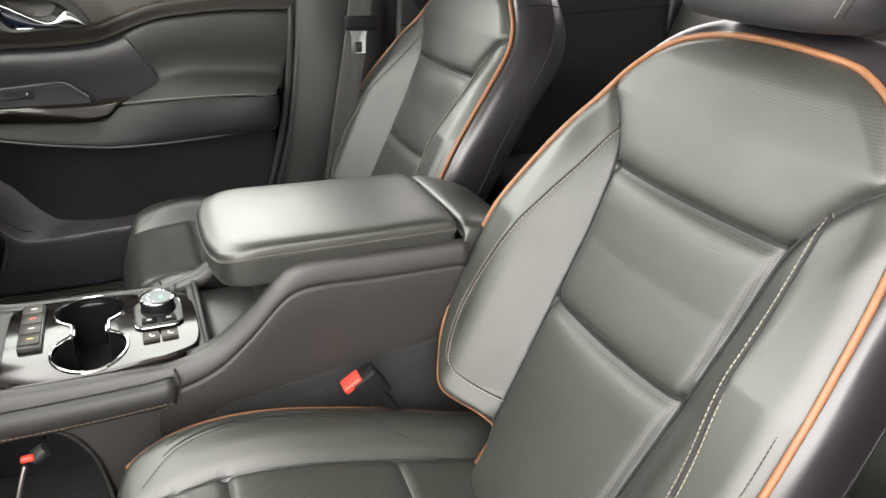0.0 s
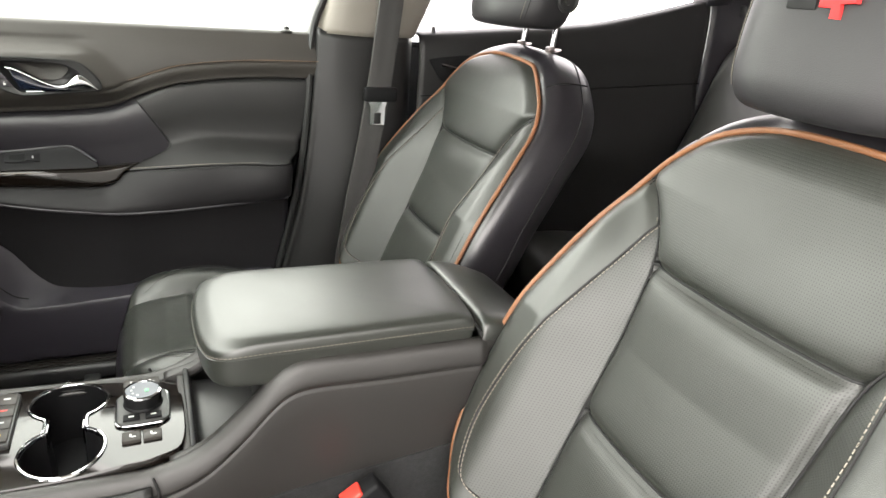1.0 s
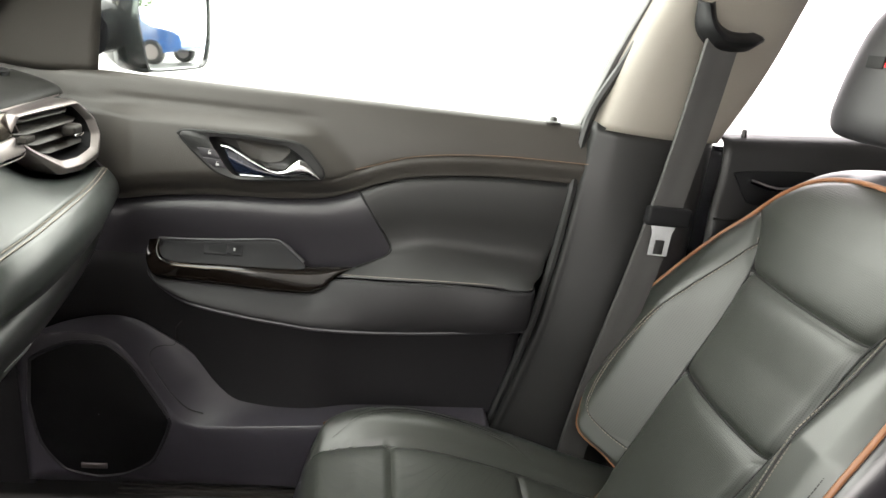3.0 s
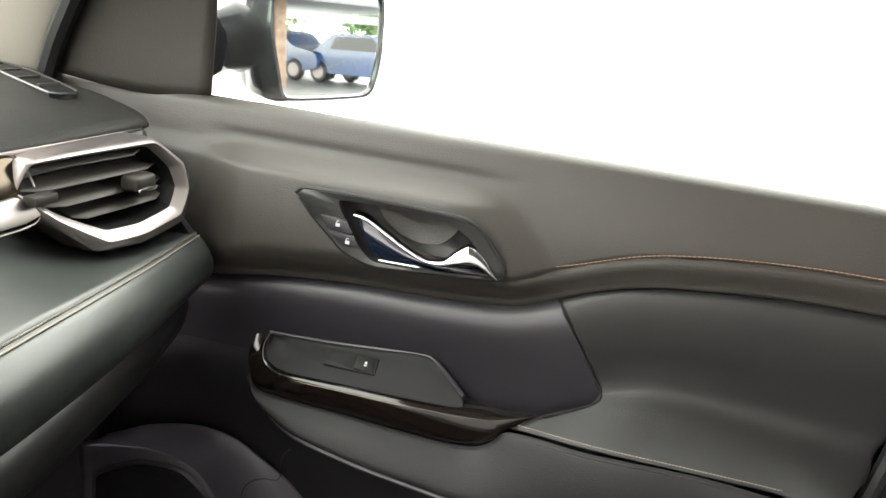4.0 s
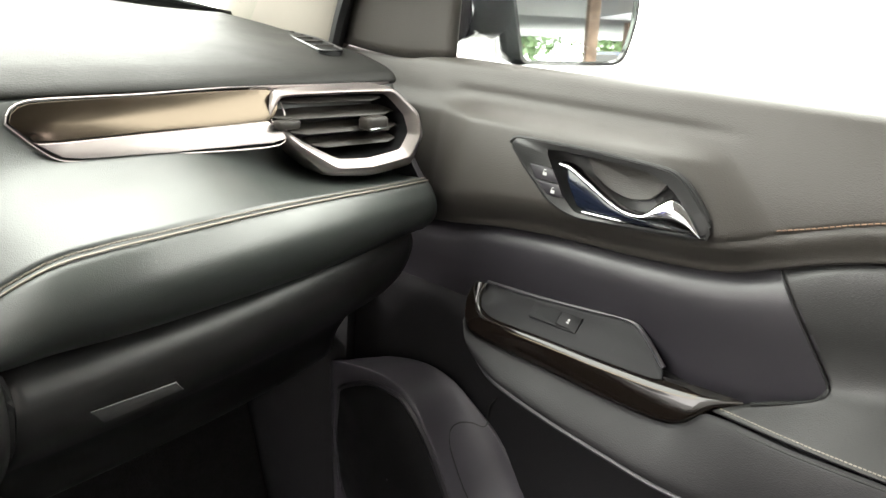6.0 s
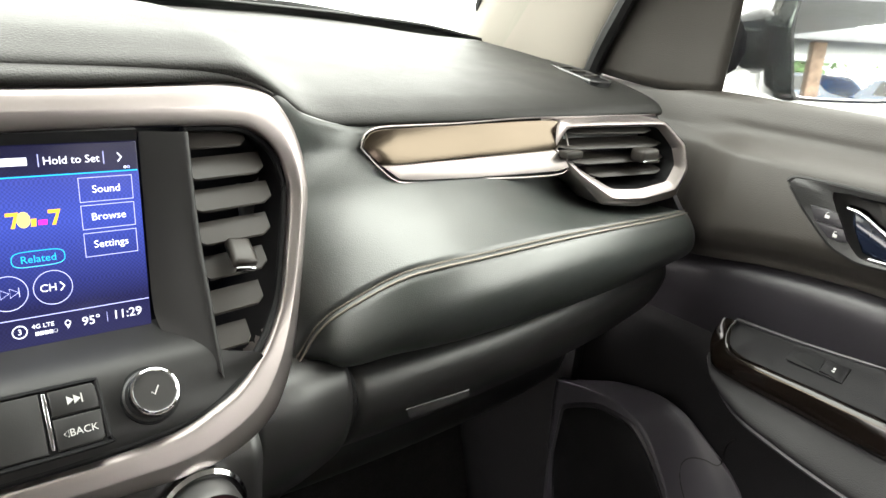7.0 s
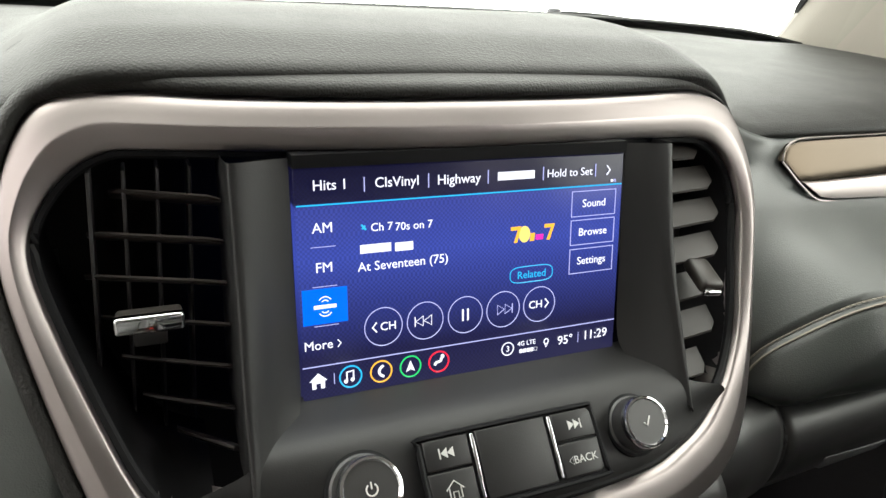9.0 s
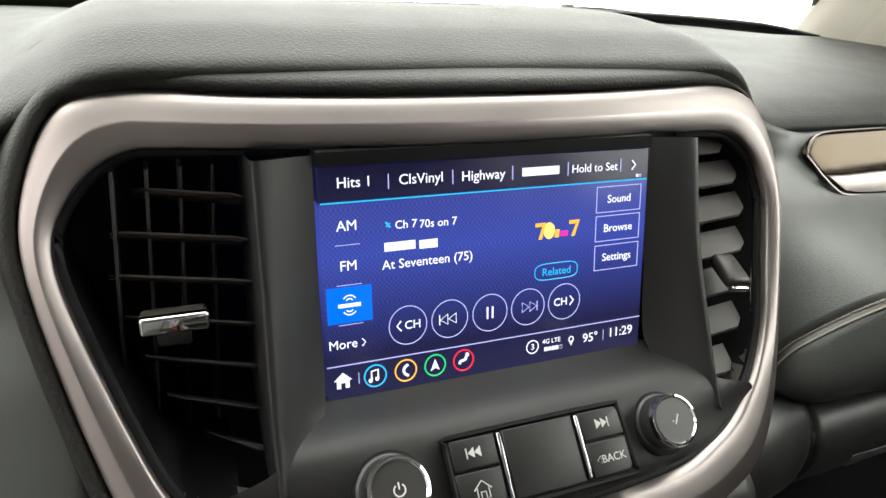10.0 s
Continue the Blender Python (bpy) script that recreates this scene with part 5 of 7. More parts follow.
face = rounded([mir(a, b, 0.006) for a, b in ((-0.008, 0.012), (0.006, -0.010), (0.135, -0.008), (0.156, 0.006), (0.166, 0.045), (0.165, 0.105), (0.145, 0.125), (0.01, 0.128), (-0.018, 0.115), (-0.022, 0.060))], 70)
mc = mir(0.07, 0.058, 0.006)
rows = [[mc + (p - mc) * 0.93 + V(0.377, 0.926, 0) * 0.004 for p in face], [mc + (p - mc) * 0.955 for p in face], [p for p in face], [mc + (p - mc) * 1.05 + V(0.377, 0.926, 0) * 0.012 for p in face], [mc + (p - mc) * 1.05 + V(0.377, 0.926, 0) * 0.05 for p in face], [mc + (p - mc) * 0.8 + V(0.377, 0.926, 0) * 0.10 for p in face], [mc + (p - mc) * 0.3 + V(0.377, 0.926, 0) * 0.125 for p in face], [mc + (p - mc) * 0.01 + V(0.377, 0.926, 0) * 0.128 for p in face]]
house = part("mirror_housing", sheet(rows, close_u=True), PAINT, door, "dark side mirror housing")
gl = [mc + (p - mc) * 0.945 + V(0.377, 0.926, 0) * 0.0035 for p in face]
part("mirror_glass", slab(gl, (0.377 * 0.003, 0.926 * 0.003, 0)), MIRROR, house, "clean mirror glass")
part("mirror_arm", tube([V(0.745, 0.075, 1.23), V(0.79, 0.07, 1.235), V(0.83, 0.06, 1.24)], 0.040, 12, 10), PAINT, house)


# ---- pillar, belt, rear door ----
pillar = thing("pillar", 0.7, -0.8, 0.5, "dark lower and pale upper trim of the middle door pillar", "pillar", kind="structure")
R = [
    [V(0.735, -0.694, 1.19), V(0.735, -0.692, 1.05), V(0.735, -0.684, 0.93), V(0.735, -0.650, 0.80), V(0.735, -0.600, 0.62), V(0.735, -0.57, 0.50)],
    [V(0.708, -0.703, 1.19), V(0.702, -0.692, 1.05), V(0.698, -0.680, 0.93), V(0.693, -0.658, 0.80), V(0.689, -0.612, 0.62), V(0.687, -0.582, 0.50)],
    [V(0.702, -0.712, 1.185), V(0.698, -0.702, 1.05), V(0.695, -0.692, 0.93), V(0.690, -0.672, 0.80), V(0.688, -0.625, 0.62), V(0.685, -0.60, 0.50)],
    [V(0.692, -0.735, 1.182), V(0.688, -0.742, 1.05), V(0.680, -0.752, 0.93), V(0.674, -0.735, 0.80), V(0.668, -0.70, 0.62), V(0.665, -0.68, 0.50)],
    [V(0.688, -0.80, 1.180), V(0.684, -0.80, 1.05), V(0.676, -0.80, 0.93), V(0.672, -0.79, 0.80), V(0.668, -0.78, 0.62), V(0.665, -0.77, 0.50)],
    [V(0.690, -0.885, 1.182), V(0.688, -0.885, 1.05), V(0.688, -0.885, 0.93), V(0.688, -0.885, 0.80), V(0.688, -0.885, 0.62), V(0.688, -0.885, 0.50)],
    [V(0.735, -0.915, 1.185), V(0.735, -0.915, 1.05), V(0.735, -0.915, 0.93), V(0.735, -0.915, 0.80), V(0.735, -0.915, 0.62), V(0.735, -0.915, 0.50)],
]
part("lower_trim", loft(R, 50, 5), PANEL, pillar, "hard dark pillar trim with light scuffs", thick=0.003)
for k in range(7):
    yy, zz = -0.762 - 0.012 * k, 0.868 - 0.003 * k + 0.004 * (k % 3)
    part("scuff", box(0.6755, yy, zz, 0.0008, 0.010 + 0.002 * (k % 2), 0.0012), SLAT, pillar)
R = [
    [V(0.738, -0.702, 1.178), V(0.735, -0.735, 1.30), V(0.728, -0.790, 1.45), V(0.712, -0.86, 1.62)],
    [V(0.700, -0.716, 1.180), V(0.694, -0.745, 1.30), V(0.682, -0.798, 1.45), V(0.660, -0.868, 1.62)],
    [V(0.684, -0.745, 1.180), V(0.676, -0.775, 1.30), V(0.662, -0.825, 1.45), V(0.640, -0.885, 1.62)],
    [V(0.682, -0.81, 1.178), V(0.674, -0.845, 1.30), V(0.660, -0.885, 1.45), V(0.640, -0.935, 1.62)],
    [V(0.690, -0.895, 1.180), V(0.684, -0.945, 1.30), V(0.672, -0.985, 1.45), V(0.652, -1.03, 1.62)],
    [V(0.735, -0.920, 1.180), V(0.730, -0.968, 1.30), V(0.722, -1.01, 1.45), V(0.706, -1.06, 1.62)],
]
part("upper_trim", loft(R, 40, 5), BEIGE, pillar, "pale grey upper pillar trim", thick=0.003)
# Seal, laid forward so its black also paints the shaded door gap.
part("door_seal", tube([V(0.716, -0.800, 1.45), V(0.724, -0.742, 1.30), V(0.722, -0.694, 1.19), V(0.712, -0.683, 1.05), V(0.710, -0.671, 0.93), V(0.704, -0.647, 0.80), V(0.699, -0.602, 0.62), V(0.696, -0.572, 0.50)], 0.008, 8, 60), RUBBER, pillar, "black rubber door seal, also a dark strip for the shaded door gap")

belt = thing("seat_belt", 0.62, -0.8, 0.6, "dark grey seat belt hanging from the pillar", "seat belt")
mid = [V(0.622, -0.836, 1.345), V(0.624, -0.826, 1.22), V(0.627, -0.812, 1.085), V(0.630, -0.795, 0.96), V(0.634, -0.772, 0.82), V(0.640, -0.752, 0.66), V(0.645, -0.745, 0.52)]
part("webbing", loft([[p + V(0.006, 0.0240, 0.004) for p in mid], [p + V(0, 0.0235, 0.003) for p in mid], [p for p in mid], [p - V(0, 0.0235, 0.003) for p in mid], [p - V(-0.006, 0.024, 0.004) for p in mid]], 60, 3), WEB, belt, "grey woven webbing", thick=0.0014)
part("belt_guide", loft([[V(0.655, -0.800, 1.385), V(0.645, -0.802, 1.345), V(0.630, -0.825, 1.322), V(0.625, -0.870, 1.325), V(0.640, -0.895, 1.338)], [V(0.635, -0.806, 1.380), V(0.612, -0.810, 1.350), V(0.606, -0.830, 1.333), V(0.606, -0.868, 1.335), V(0.618, -0.890, 1.342)], [V(0.655, -0.822, 1.385), V(0.638, -0.824, 1.358), V(0.632, -0.842, 1.346), V(0.630, -0.866, 1.345), V(0.645, -0.888, 1.348)]], 24, 5), DEEP, belt, "black belt guide loop", thick=0.006)
part("belt_stop", box(0.619, -0.812, 1.070, 0.018, 0.072, 0.030, 0.006, 3), DEEP, belt, "black belt tongue grip")
tg = [(-0.020, 0.0), (0.020, 0.0), (0.016, -0.012), (0.016, -0.048), (-0.016, -0.048), (-0.016, -0.012)]
bm = slab([V(0.614, -0.806 + a, 1.056 + b) for a, b in tg], (0.002, 0, 0))
part("tongue", bm, CHROME, belt, "chrome belt tongue")
part("tongue_slot", box(0.6128, -0.806, 1.022, 0.0012, 0.014, 0.022, 0.0004), SEAM, belt)

rear_door = thing("rear_door", 0.72, -1.3, 0.5, "closed rear door with dark trim", "car door")
R = [
    [V(0.745, -0.925, 1.188), V(0.745, -1.10, 1.202), V(0.743, -1.36, 1.226), V(0.738, -1.52, 1.258), V(0.73, -1.70, 1.304)],
    [V(0.715, -0.925, 1.180), V(0.715, -1.10, 1.194), V(0.712, -1.36, 1.218), V(0.708, -1.52, 1.250), V(0.70, -1.70, 1.296)],
    [V(0.703, -0.925, 1.13), V(0.700, -1.10, 1.145), V(0.700, -1.36, 1.165), V(0.698, -1.52, 1.18), V(0.69, -1.70, 1.20)],
    [V(0.705, -0.925, 1.055), V(0.700, -1.10, 1.06), V(0.700, -1.36, 1.075), V(0.698, -1.52, 1.085), V(0.69, -1.70, 1.10)],
    [V(0.690, -0.925, 0.95), V(0.660, -1.10, 0.95), V(0.660, -1.36, 0.955), V(0.662, -1.52, 0.96), V(0.67, -1.70, 0.97)],
    [V(0.690, -0.925, 0.80), V(0.680, -1.10, 0.80), V(0.680, -1.36, 0.80), V(0.68, -1.52, 0.80), V(0.68, -1.70, 0.80)],
    [V(0.690, -0.925, 0.50), V(0.690, -1.10, 0.50), V(0.690, -1.36, 0.50), V(0.69, -1.52, 0.50), V(0.69, -1.70, 0.50)],
]
part("door_panel", loft(R, 50, 5), DOOR_SKIN, rear_door, "dark rear door panel", thick=0.004)
part("door_line", tube([V(0.697, -0.93, 1.055), V(0.694, -1.10, 1.062), V(0.694, -1.36, 1.078), V(0.684, -1.70, 1.10)], 0.002, 5, 40), SEAM, rear_door)
rb = part("handle_recess", slab(rounded([V(0.694, y, z) for y, z in ((-0.945, 1.135), (-1.08, 1.150), (-1.10, 1.120), (-1.03, 1.085), (-0.975, 1.09))], 40), (0.004, 0, 0), 0.001), DEEP, rear_door)
part("lever", tube([V(0.688, -0.972, 1.126), V(0.685, -1.02, 1.118), V(0.688, -1.07, 1.125)], 0.005, 8, 16), CHROME, rb)
part("lock_pin", moved(lathe([(0.014, 0.0), (0.012, 0.003), (0.005, 0.005), (0.004, 0.016), (0.003, 0.019), (0.0, 0.020)], 16), pose(0.728, -0.965, 1.184, -7, 0, 0)), PLASTIC, rear_door)
rp = part("window_pane", slab([V(0.75, -0.92, 1.18), V(0.75, -1.40, 1.22), V(0.745, -1.70, 1.29), V(0.70, -1.72, 1.60), V(0.70, -1.04, 1.60)], (0.004, 0, 0)), DARK_PANE, rear_door, "dark tinted rear side window")

# rear quarter, tail and the other flank's pillars
for sg in (1, -1):
    q = thing("rear_pillar", sg * 0.7, -2.0, 0.5, "dark rear quarter trim and pillar with a small window", "pillar", kind="structure")
    line_up = ((-1.705, 1.306), (-1.80, 1.330), (-1.95, 1.375), (-2.10, 1.43), (-2.34, 1.50))
    part("quarter_trim", loft([[V(sg * 0.752, y, z + 0.006) for y, z in line_up], [V(sg * 0.708, y, z) for y, z in line_up], [V(sg * 0.692, y, z - 0.05) for y, z in line_up], [V(sg * 0.690, y, 1.0) for y, z in line_up], [V(sg * 0.690, y, 0.50) for y, z in line_up]], 30, 4), DOOR_PLASTIC, q, thick=0.01)
    part("divider_post", loft([[V(sg * x, y, z) for y, z in ((-1.690, 1.29), (-1.72, 1.42), (-1.80, 1.645))] for x in (0.752, 0.700)] + [[V(sg * 0.698, y, z) for y, z in ((-1.765, 1.30), (-1.790, 1.42), (-1.86, 1.645))], [V(sg * 0.752, y, z) for y, z in ((-1.77, 1.30), (-1.80, 1.42), (-1.87, 1.645))]], 20, 4), DOOR_PLASTIC, q, thick=0.006)
    part("tail_post", loft([[V(sg * x, y, z) for y, z in ((-2.18, 1.44), (-2.16, 1.54), (-2.13, 1.645))] for x in (0.752, 0.70)] + [[V(sg * 0.68, y, z) for y, z in ((-2.38, 1.15), (-2.35, 1.42), (-2.30, 1.645))]], 20, 4), DOOR_PLASTIC, q, thick=0.01)
    part("quarter_glass", slab([V(sg * 0.748, -1.76, 1.315), V(sg * 0.748, -2.20, 1.45), V(sg * 0.735, -2.16, 1.62), V(sg * 0.735, -1.86, 1.62)], (sg * 0.004, 0, 0)), DARK_PANE, q, "dark tinted quarter window")
    part("coat_hook", box(sg * 0.690, -1.80, 1.285, 0.012, 0.018, 0.028, 0.003), PLASTIC, q)
tagged(part("window_rear", slab([V(-0.70, -2.37, 1.17), V(0.70, -2.37, 1.17), V(0.64, -2.34, 1.64), V(-0.64, -2.34, 1.64)], (0, -0.005, 0)), DARK_PANE), "dark tinted tailgate window", "window", kind="structure")
tagged(part("window_west", slab([V(-0.765, -1.15, 1.18), V(-0.765, -1.69, 1.29), V(-0.74, -1.80, 1.63), V(-0.74, -1.23, 1.63)], (-0.005, 0, 0)), DARK_PANE), "dark tinted rear side window of the driver side", "window", kind="structure")
left = thing("driver_pillar", -0.74, -0.85, 0.5, "pale grey trim of the driver side door pillar", "pillar", kind="structure")
part("pillar_trim", loft([[V(x, y, z) for y, z in ((-1.00, 0.50), (-0.97, 0.93), (-0.97, 1.18), (-1.02, 1.38), (-1.12, 1.64))] for x in (-0.75, -0.69)] + [[V(-0.69, y, z) for y, z in ((-1.14, 0.50), (-1.14, 0.93), (-1.15, 1.18), (-1.18, 1.38), (-1.24, 1.64))]], 30, 4), CONSOLE_SKIN, left, thick=0.01)

# sill plates by the passenger's feet
sill = thing("sill_plate", 0.66, -0.2, 0.49, "black ribbed door sill plate", "sill plate", kind="structure")
part("sill_cover", box(0.685, -0.20, 0.488, 0.10, 0.86, 0.036, 0.01, 3), PLASTIC, sill)
for k in range(3):
    part("sill_rib", box(0.648 + 0.012 * k, -0.22, 0.5075, 0.004, 0.46, 0.004, 0.001), SLAT, sill)
rail = thing("seat_rail_cover", 0.58, -0.25, 0.45, "small black seat rail cover on the carpet", "rail cover")
part("cover", box(0.590, -0.225, 0.478, 0.030, 0.030, 0.055, 0.004), PLASTIC, rail)
part("cover", box(0.545, -0.245, 0.470, 0.030, 0.030, 0.040, 0.004), PLASTIC, rail)

# crumpled clear film in the footwell
film = thing("plastic_film", 0.45, -0.12, 0.45, "crumpled clear plastic floor film on the carpet", "plastic film")
n = 26
rows = []
for i in range(n):
    row = []
    for j in range(n):
        x, y = 0.37 + 0.19 * i / (n - 1), -0.24 + 0.30 * j / (n - 1)
        h = 0.475 + 0.05 * abs(noise.noise(V(x * 9, y * 9, 1.0))) + 0.03 * abs(noise.noise(V(x * 25, y * 25, 3.0)))
        h += 0.06 * math.exp(-((x - 0.44) / 0.03) ** 2 - ((y - 0.02) / 0.1) ** 2) + 0.07 * math.exp(-((x - 0.56) / 0.02) ** 2 - ((y + 0.16) / 0.05) ** 2)
        row.append(V(x, y, h))
    rows.append(row)
part("film", sheet(rows), FILM, film, sharp=25)


# ---- dashboard ----
dash = thing("dashboard", 0.2, 0.1, 0.9, "grained dark dashboard with silver trim, vents and lit touch screen", "dashboard")


def hood(x):
    """1 over the screen, 0 out to the sides."""
    return 1 - smooth((abs(x) - (0.147 if x > 0 else 0.155)) / 0.100)


XS = [-0.62, -0.50, -0.40, -0.32, -0.27, -0.23, -0.20, -0.17, -0.13, -0.06, 0.0, 0.06, 0.13, 0.155, 0.17, 0.185, 0.20, 0.215, 0.23, 0.25, 0.27, 0.29, 0.32, 0.40, 0.50, 0.58, 0.660]


def bezel_y(x, z):
    return -0.062 + 0.41 * (z - 0.99) + 0.75 * x * x


def dash_row(centre, side, edge=None):
    row = []
    for x in XS:
        h = hood(x)
        y, z = centre[0] * h + side[0] * (1 - h), centre[1] * h + side[1] * (1 - h)
        if edge and x > 0.40:
            e = smooth((x - 0.40) / 0.245)
            y, z = y + (edge[0] - side[0]) * e, z + (edge[1] - side[1]) * e
        row.append(V(x, y, z))
    return row


rows = [
    dash_row((0.50, 1.212), (0.50, 1.214), (0.40, 1.200)),
    dash_row((0.40, 1.215), (0.38, 1.205), (0.30, 1.192)),
    dash_row((0.25, 1.224), (0.25, 1.190), (0.20, 1.181)),
    dash_row((0.15, 1.223), (0.16, 1.179), (0.14, 1.175)),
    dash_row((0.078, 1.213), (0.105, 1.168), (0.105, 1.168)),
    dash_row((0.047, 1.2025), (0.082, 1.158), (0.080, 1.160)),
    dash_row((0.0355, 1.1960), (0.075, 1.1515), (0.073, 1.1525)),
    dash_row((0.041, 1.1890), (0.080, 1.147), (0.078, 1.149)),
    dash_row((0.078, 1.165), (0.110, 1.125), (0.130, 1.135)),
]
part("top_pad", loft(rows, 150, 6), DASH_PAD, dash, "grained grey dash top", thick=0.003)
part("lip_strip", tube([V(x, 0.0735, 1.1500) for x in (0.470, 0.52, 0.55, 0.60, 0.650)], 0.0018, 6, 40), SILVER, dash)

# leather middle pad with a stitched edge and its roll
PX = [0.165, 0.176, 0.188, 0.198, 0.214, 0.250, 0.284, 0.320, 0.410, 0.500, 0.580, 0.660]
dy = [0.038, 0.034, 0.030, 0.026, 0.020, 0.006, -0.001, -0.003, 0.001, 0.012, 0.028, 0.045]
zs = [-0.110, -0.088, -0.064, -0.045, -0.031, -0.009, -0.002, 0.0, 0.001, -0.003, -0.010, -0.016]


under = [0, 0, 0, 0, 0, 0, 0, 0, 0.1, 0.75, 1.0, 1.0]


def pad_rail(y, z, k, m=1.0, dip=None):
    """A rail along the pad: k and m say how much of the edge's sweep it takes."""
    return [V(x, y + a * k + (dip[0] * c if dip else 0), z + b * m - (dip[1] * c if dip else 0)) for x, a, b, c in zip(PX, dy, zs, under)]


def brow(y, z, centre, side, off=0.0015):
    """An upper rail of the pad: tucked under the lip beside the band, flowing up over the dash top between band and frame."""
    out = []
    for x in PX:
        w, h = 1 - smooth((x - 0.262) / 0.036), hood(x)
        py, pz = centre[0] * h + side[0] * (1 - h) - off, centre[1] * h + side[1] * (1 - h) + off
        out.append(V(x, y * (1 - w) + py * w, z * (1 - w) + pz * w))
    return out


rows = [brow(0.100, 1.146, (0.056, 1.192), (0.091, 1.1465), 0.0), brow(0.086, 1.147, (0.0343, 1.1940), (0.0738, 1.1505), 0.0), brow(0.078, 1.148, (0.0330, 1.186), (0.0730, 1.1430), 0.0), brow(0.072, 1.128, (0.048, 1.140), (0.0720, 1.1280), 0.0), pad_rail(0.058, 1.108, 0.05, 0.05, (0.022, 0.02)), pad_rail(0.038, 1.096, 0.25, 0.3, (0.030, 0.026)), pad_rail(0.008, 1.083, 0.6, 0.7, (0.026, 0.020)), pad_rail(-0.024, 1.0685, 1.0, 1.0)]
for k, ahead in ((2, 0.0015), (3, 0.0040), (4, 0.0030)):
    # level with the trim band, but clear of the side vent
    rows[k] = [p - V(0, ahead * smooth((p.x - 0.19) / 0.06) * (1 - smooth((p.x - 0.43) / 0.05)), 0) for p in rows[k]]
for k in range(4):
    # the corner by the frame slips in behind it
    rows[k] = [p + V(0, 0.016 * (1 - smooth((p.x - 0.172) / 0.022)), 0) for p in rows[k]]
part("middle_pad", loft(rows, 80, 6), DASH_LEATHER, dash, "stitched black leather dash pad", thick=0.002)
rows = [pad_rail(-0.024, 1.0680, 1.0), pad_rail(-0.033, 1.062, 1.0), pad_rail(-0.043, 1.045, 1.0, 0.9), pad_rail(-0.043, 1.025, 1.0, 0.7), pad_rail(-0.030, 1.004, 1.0, 0.35), pad_rail(-0.005, 0.994, 0.8, 0.1), pad_rail(0.04, 0.990, 0.4, 0.0)]
edge = pad_rail(-0.0255, 1.0695, 1.0)
for k, r in enumerate(rows):
    # the roll runs out to nothing beside the silver frame
    rows[k] = [p.lerp(e + V(0, 0.003 * k + 0.002, -0.002 * k - 0.002), smooth((0.212 - p.x) / 0.034)) for p, e in zip(r, edge)]
part("pad_roll", loft(rows, 80, 6), DASH_LEATHER, dash, "black leather dash roll", thick=0.002)
part("pad_stitching", merged(stitches(edge[1:], 150, 0.0030, 0.0006), tube([p + V(0, -0.004, -0.002) for p in spline(edge[1:], 70)], 0.0009, 5)), GREY_THREAD, dash, "brown double stitching")
part("pad_end", slab([V(0.6605, y, z) for y, z in ((0.30, 1.182), (0.14, 1.174), (0.078, 1.152), (0.060, 1.105), (0.030, 1.065), (0.012, 1.045), (0.004, 1.02), (0.016, 0.995), (0.08, 0.98), (0.30, 0.98))], (-0.01, 0, 0), 0.003), DOOR_PLASTIC, dash)

# bronze and silver band
band = [(0.268, 1.134), (0.274, 1.143), (0.288, 1.1465), (0.36, 1.1475), (0.49, 1.1480), (0.482, 1.1225), (0.38, 1.1215), (0.288, 1.1200), (0.279, 1.1225)]
part("bronze_band", slab(rounded([V(x, 0.0650 + 0.40 * (z - 1.138), z) for x, z in band], 70), (0, 0.010, 0), 0.0005), SMOKED, dash, "polished bronze trim band")
silver = [(0.281, 1.1200), (0.30, 1.1195), (0.38, 1.1208), (0.478, 1.1222), (0.500, 1.1070), (0.478, 1.1035), (0.38, 1.1050), (0.31, 1.1075), (0.296, 1.1095)]
part("silver_band", slab([V(x, 0.0625 + 0.40 * (z - 1.138), z) for x, z in silver], (0, 0.012, 0), 0.0007), SILVER, dash, "satin silver trim band")
part("band_rim", tube(rounded([V(x, 0.0645 + 0.40 * (z - 1.138), z) for x, z in ((0.2655, 1.134), (0.272, 1.1445), (0.288, 1.1485), (0.36, 1.1490), (0.49, 1.1495), (0.49, 1.102), (0.38, 1.1035), (0.31, 1.1055), (0.292, 1.1085), (0.276, 1.122))], 90), 0.0008, 5, closed=True), SILVER, dash)

# side vent
VENT_IN = [(0.484, 0.062, 1.124), (0.494, 0.058, 1.1425), (0.54, 0.052, 1.1435), (0.614, 0.044, 1.1430), (0.634, 0.034, 1.122), (0.636, 0.028, 1.104), (0.620, 0.024, 1.088), (0.575, 0.024, 1.0840), (0.540, 0.030, 1.0855), (0.508, 0.046, 1.103)]
VENT_MID = [(0.482, 0.061, 1.1235), (0.492, 0.055, 1.1450), (0.54, 0.048, 1.1465), (0.620, 0.038, 1.1465), (0.645, 0.026, 1.123), (0.647, 0.020, 1.102), (0.628, 0.016, 1.081), (0.575, 0.016, 1.0765), (0.534, 0.022, 1.0785), (0.503, 0.041, 1.100)]
VENT_OUT = [(0.480, 0.066, 1.123), (0.490, 0.060, 1.1475), (0.54, 0.054, 1.1500), (0.624, 0.046, 1.1500), (0.653, 0.032, 1.125), (0.655, 0.024, 1.100), (0.634, 0.020, 1.071), (0.575, 0.021, 1.0665), (0.526, 0.028, 1.071), (0.499, 0.046, 1.098)]
vent = part("side_vent", loft([facet([V(*p) for p in VENT_IN], 0.08), facet([V(*p) for p in VENT_MID], 0.08), facet([V(*p) for p in VENT_OUT], 0.08), facet([V(x, y + 0.032, z) for x, y, z in VENT_OUT], 0.08)], 130, 3, True), SILVER, dash, "satin silver faceted vent frame", sharp=28)
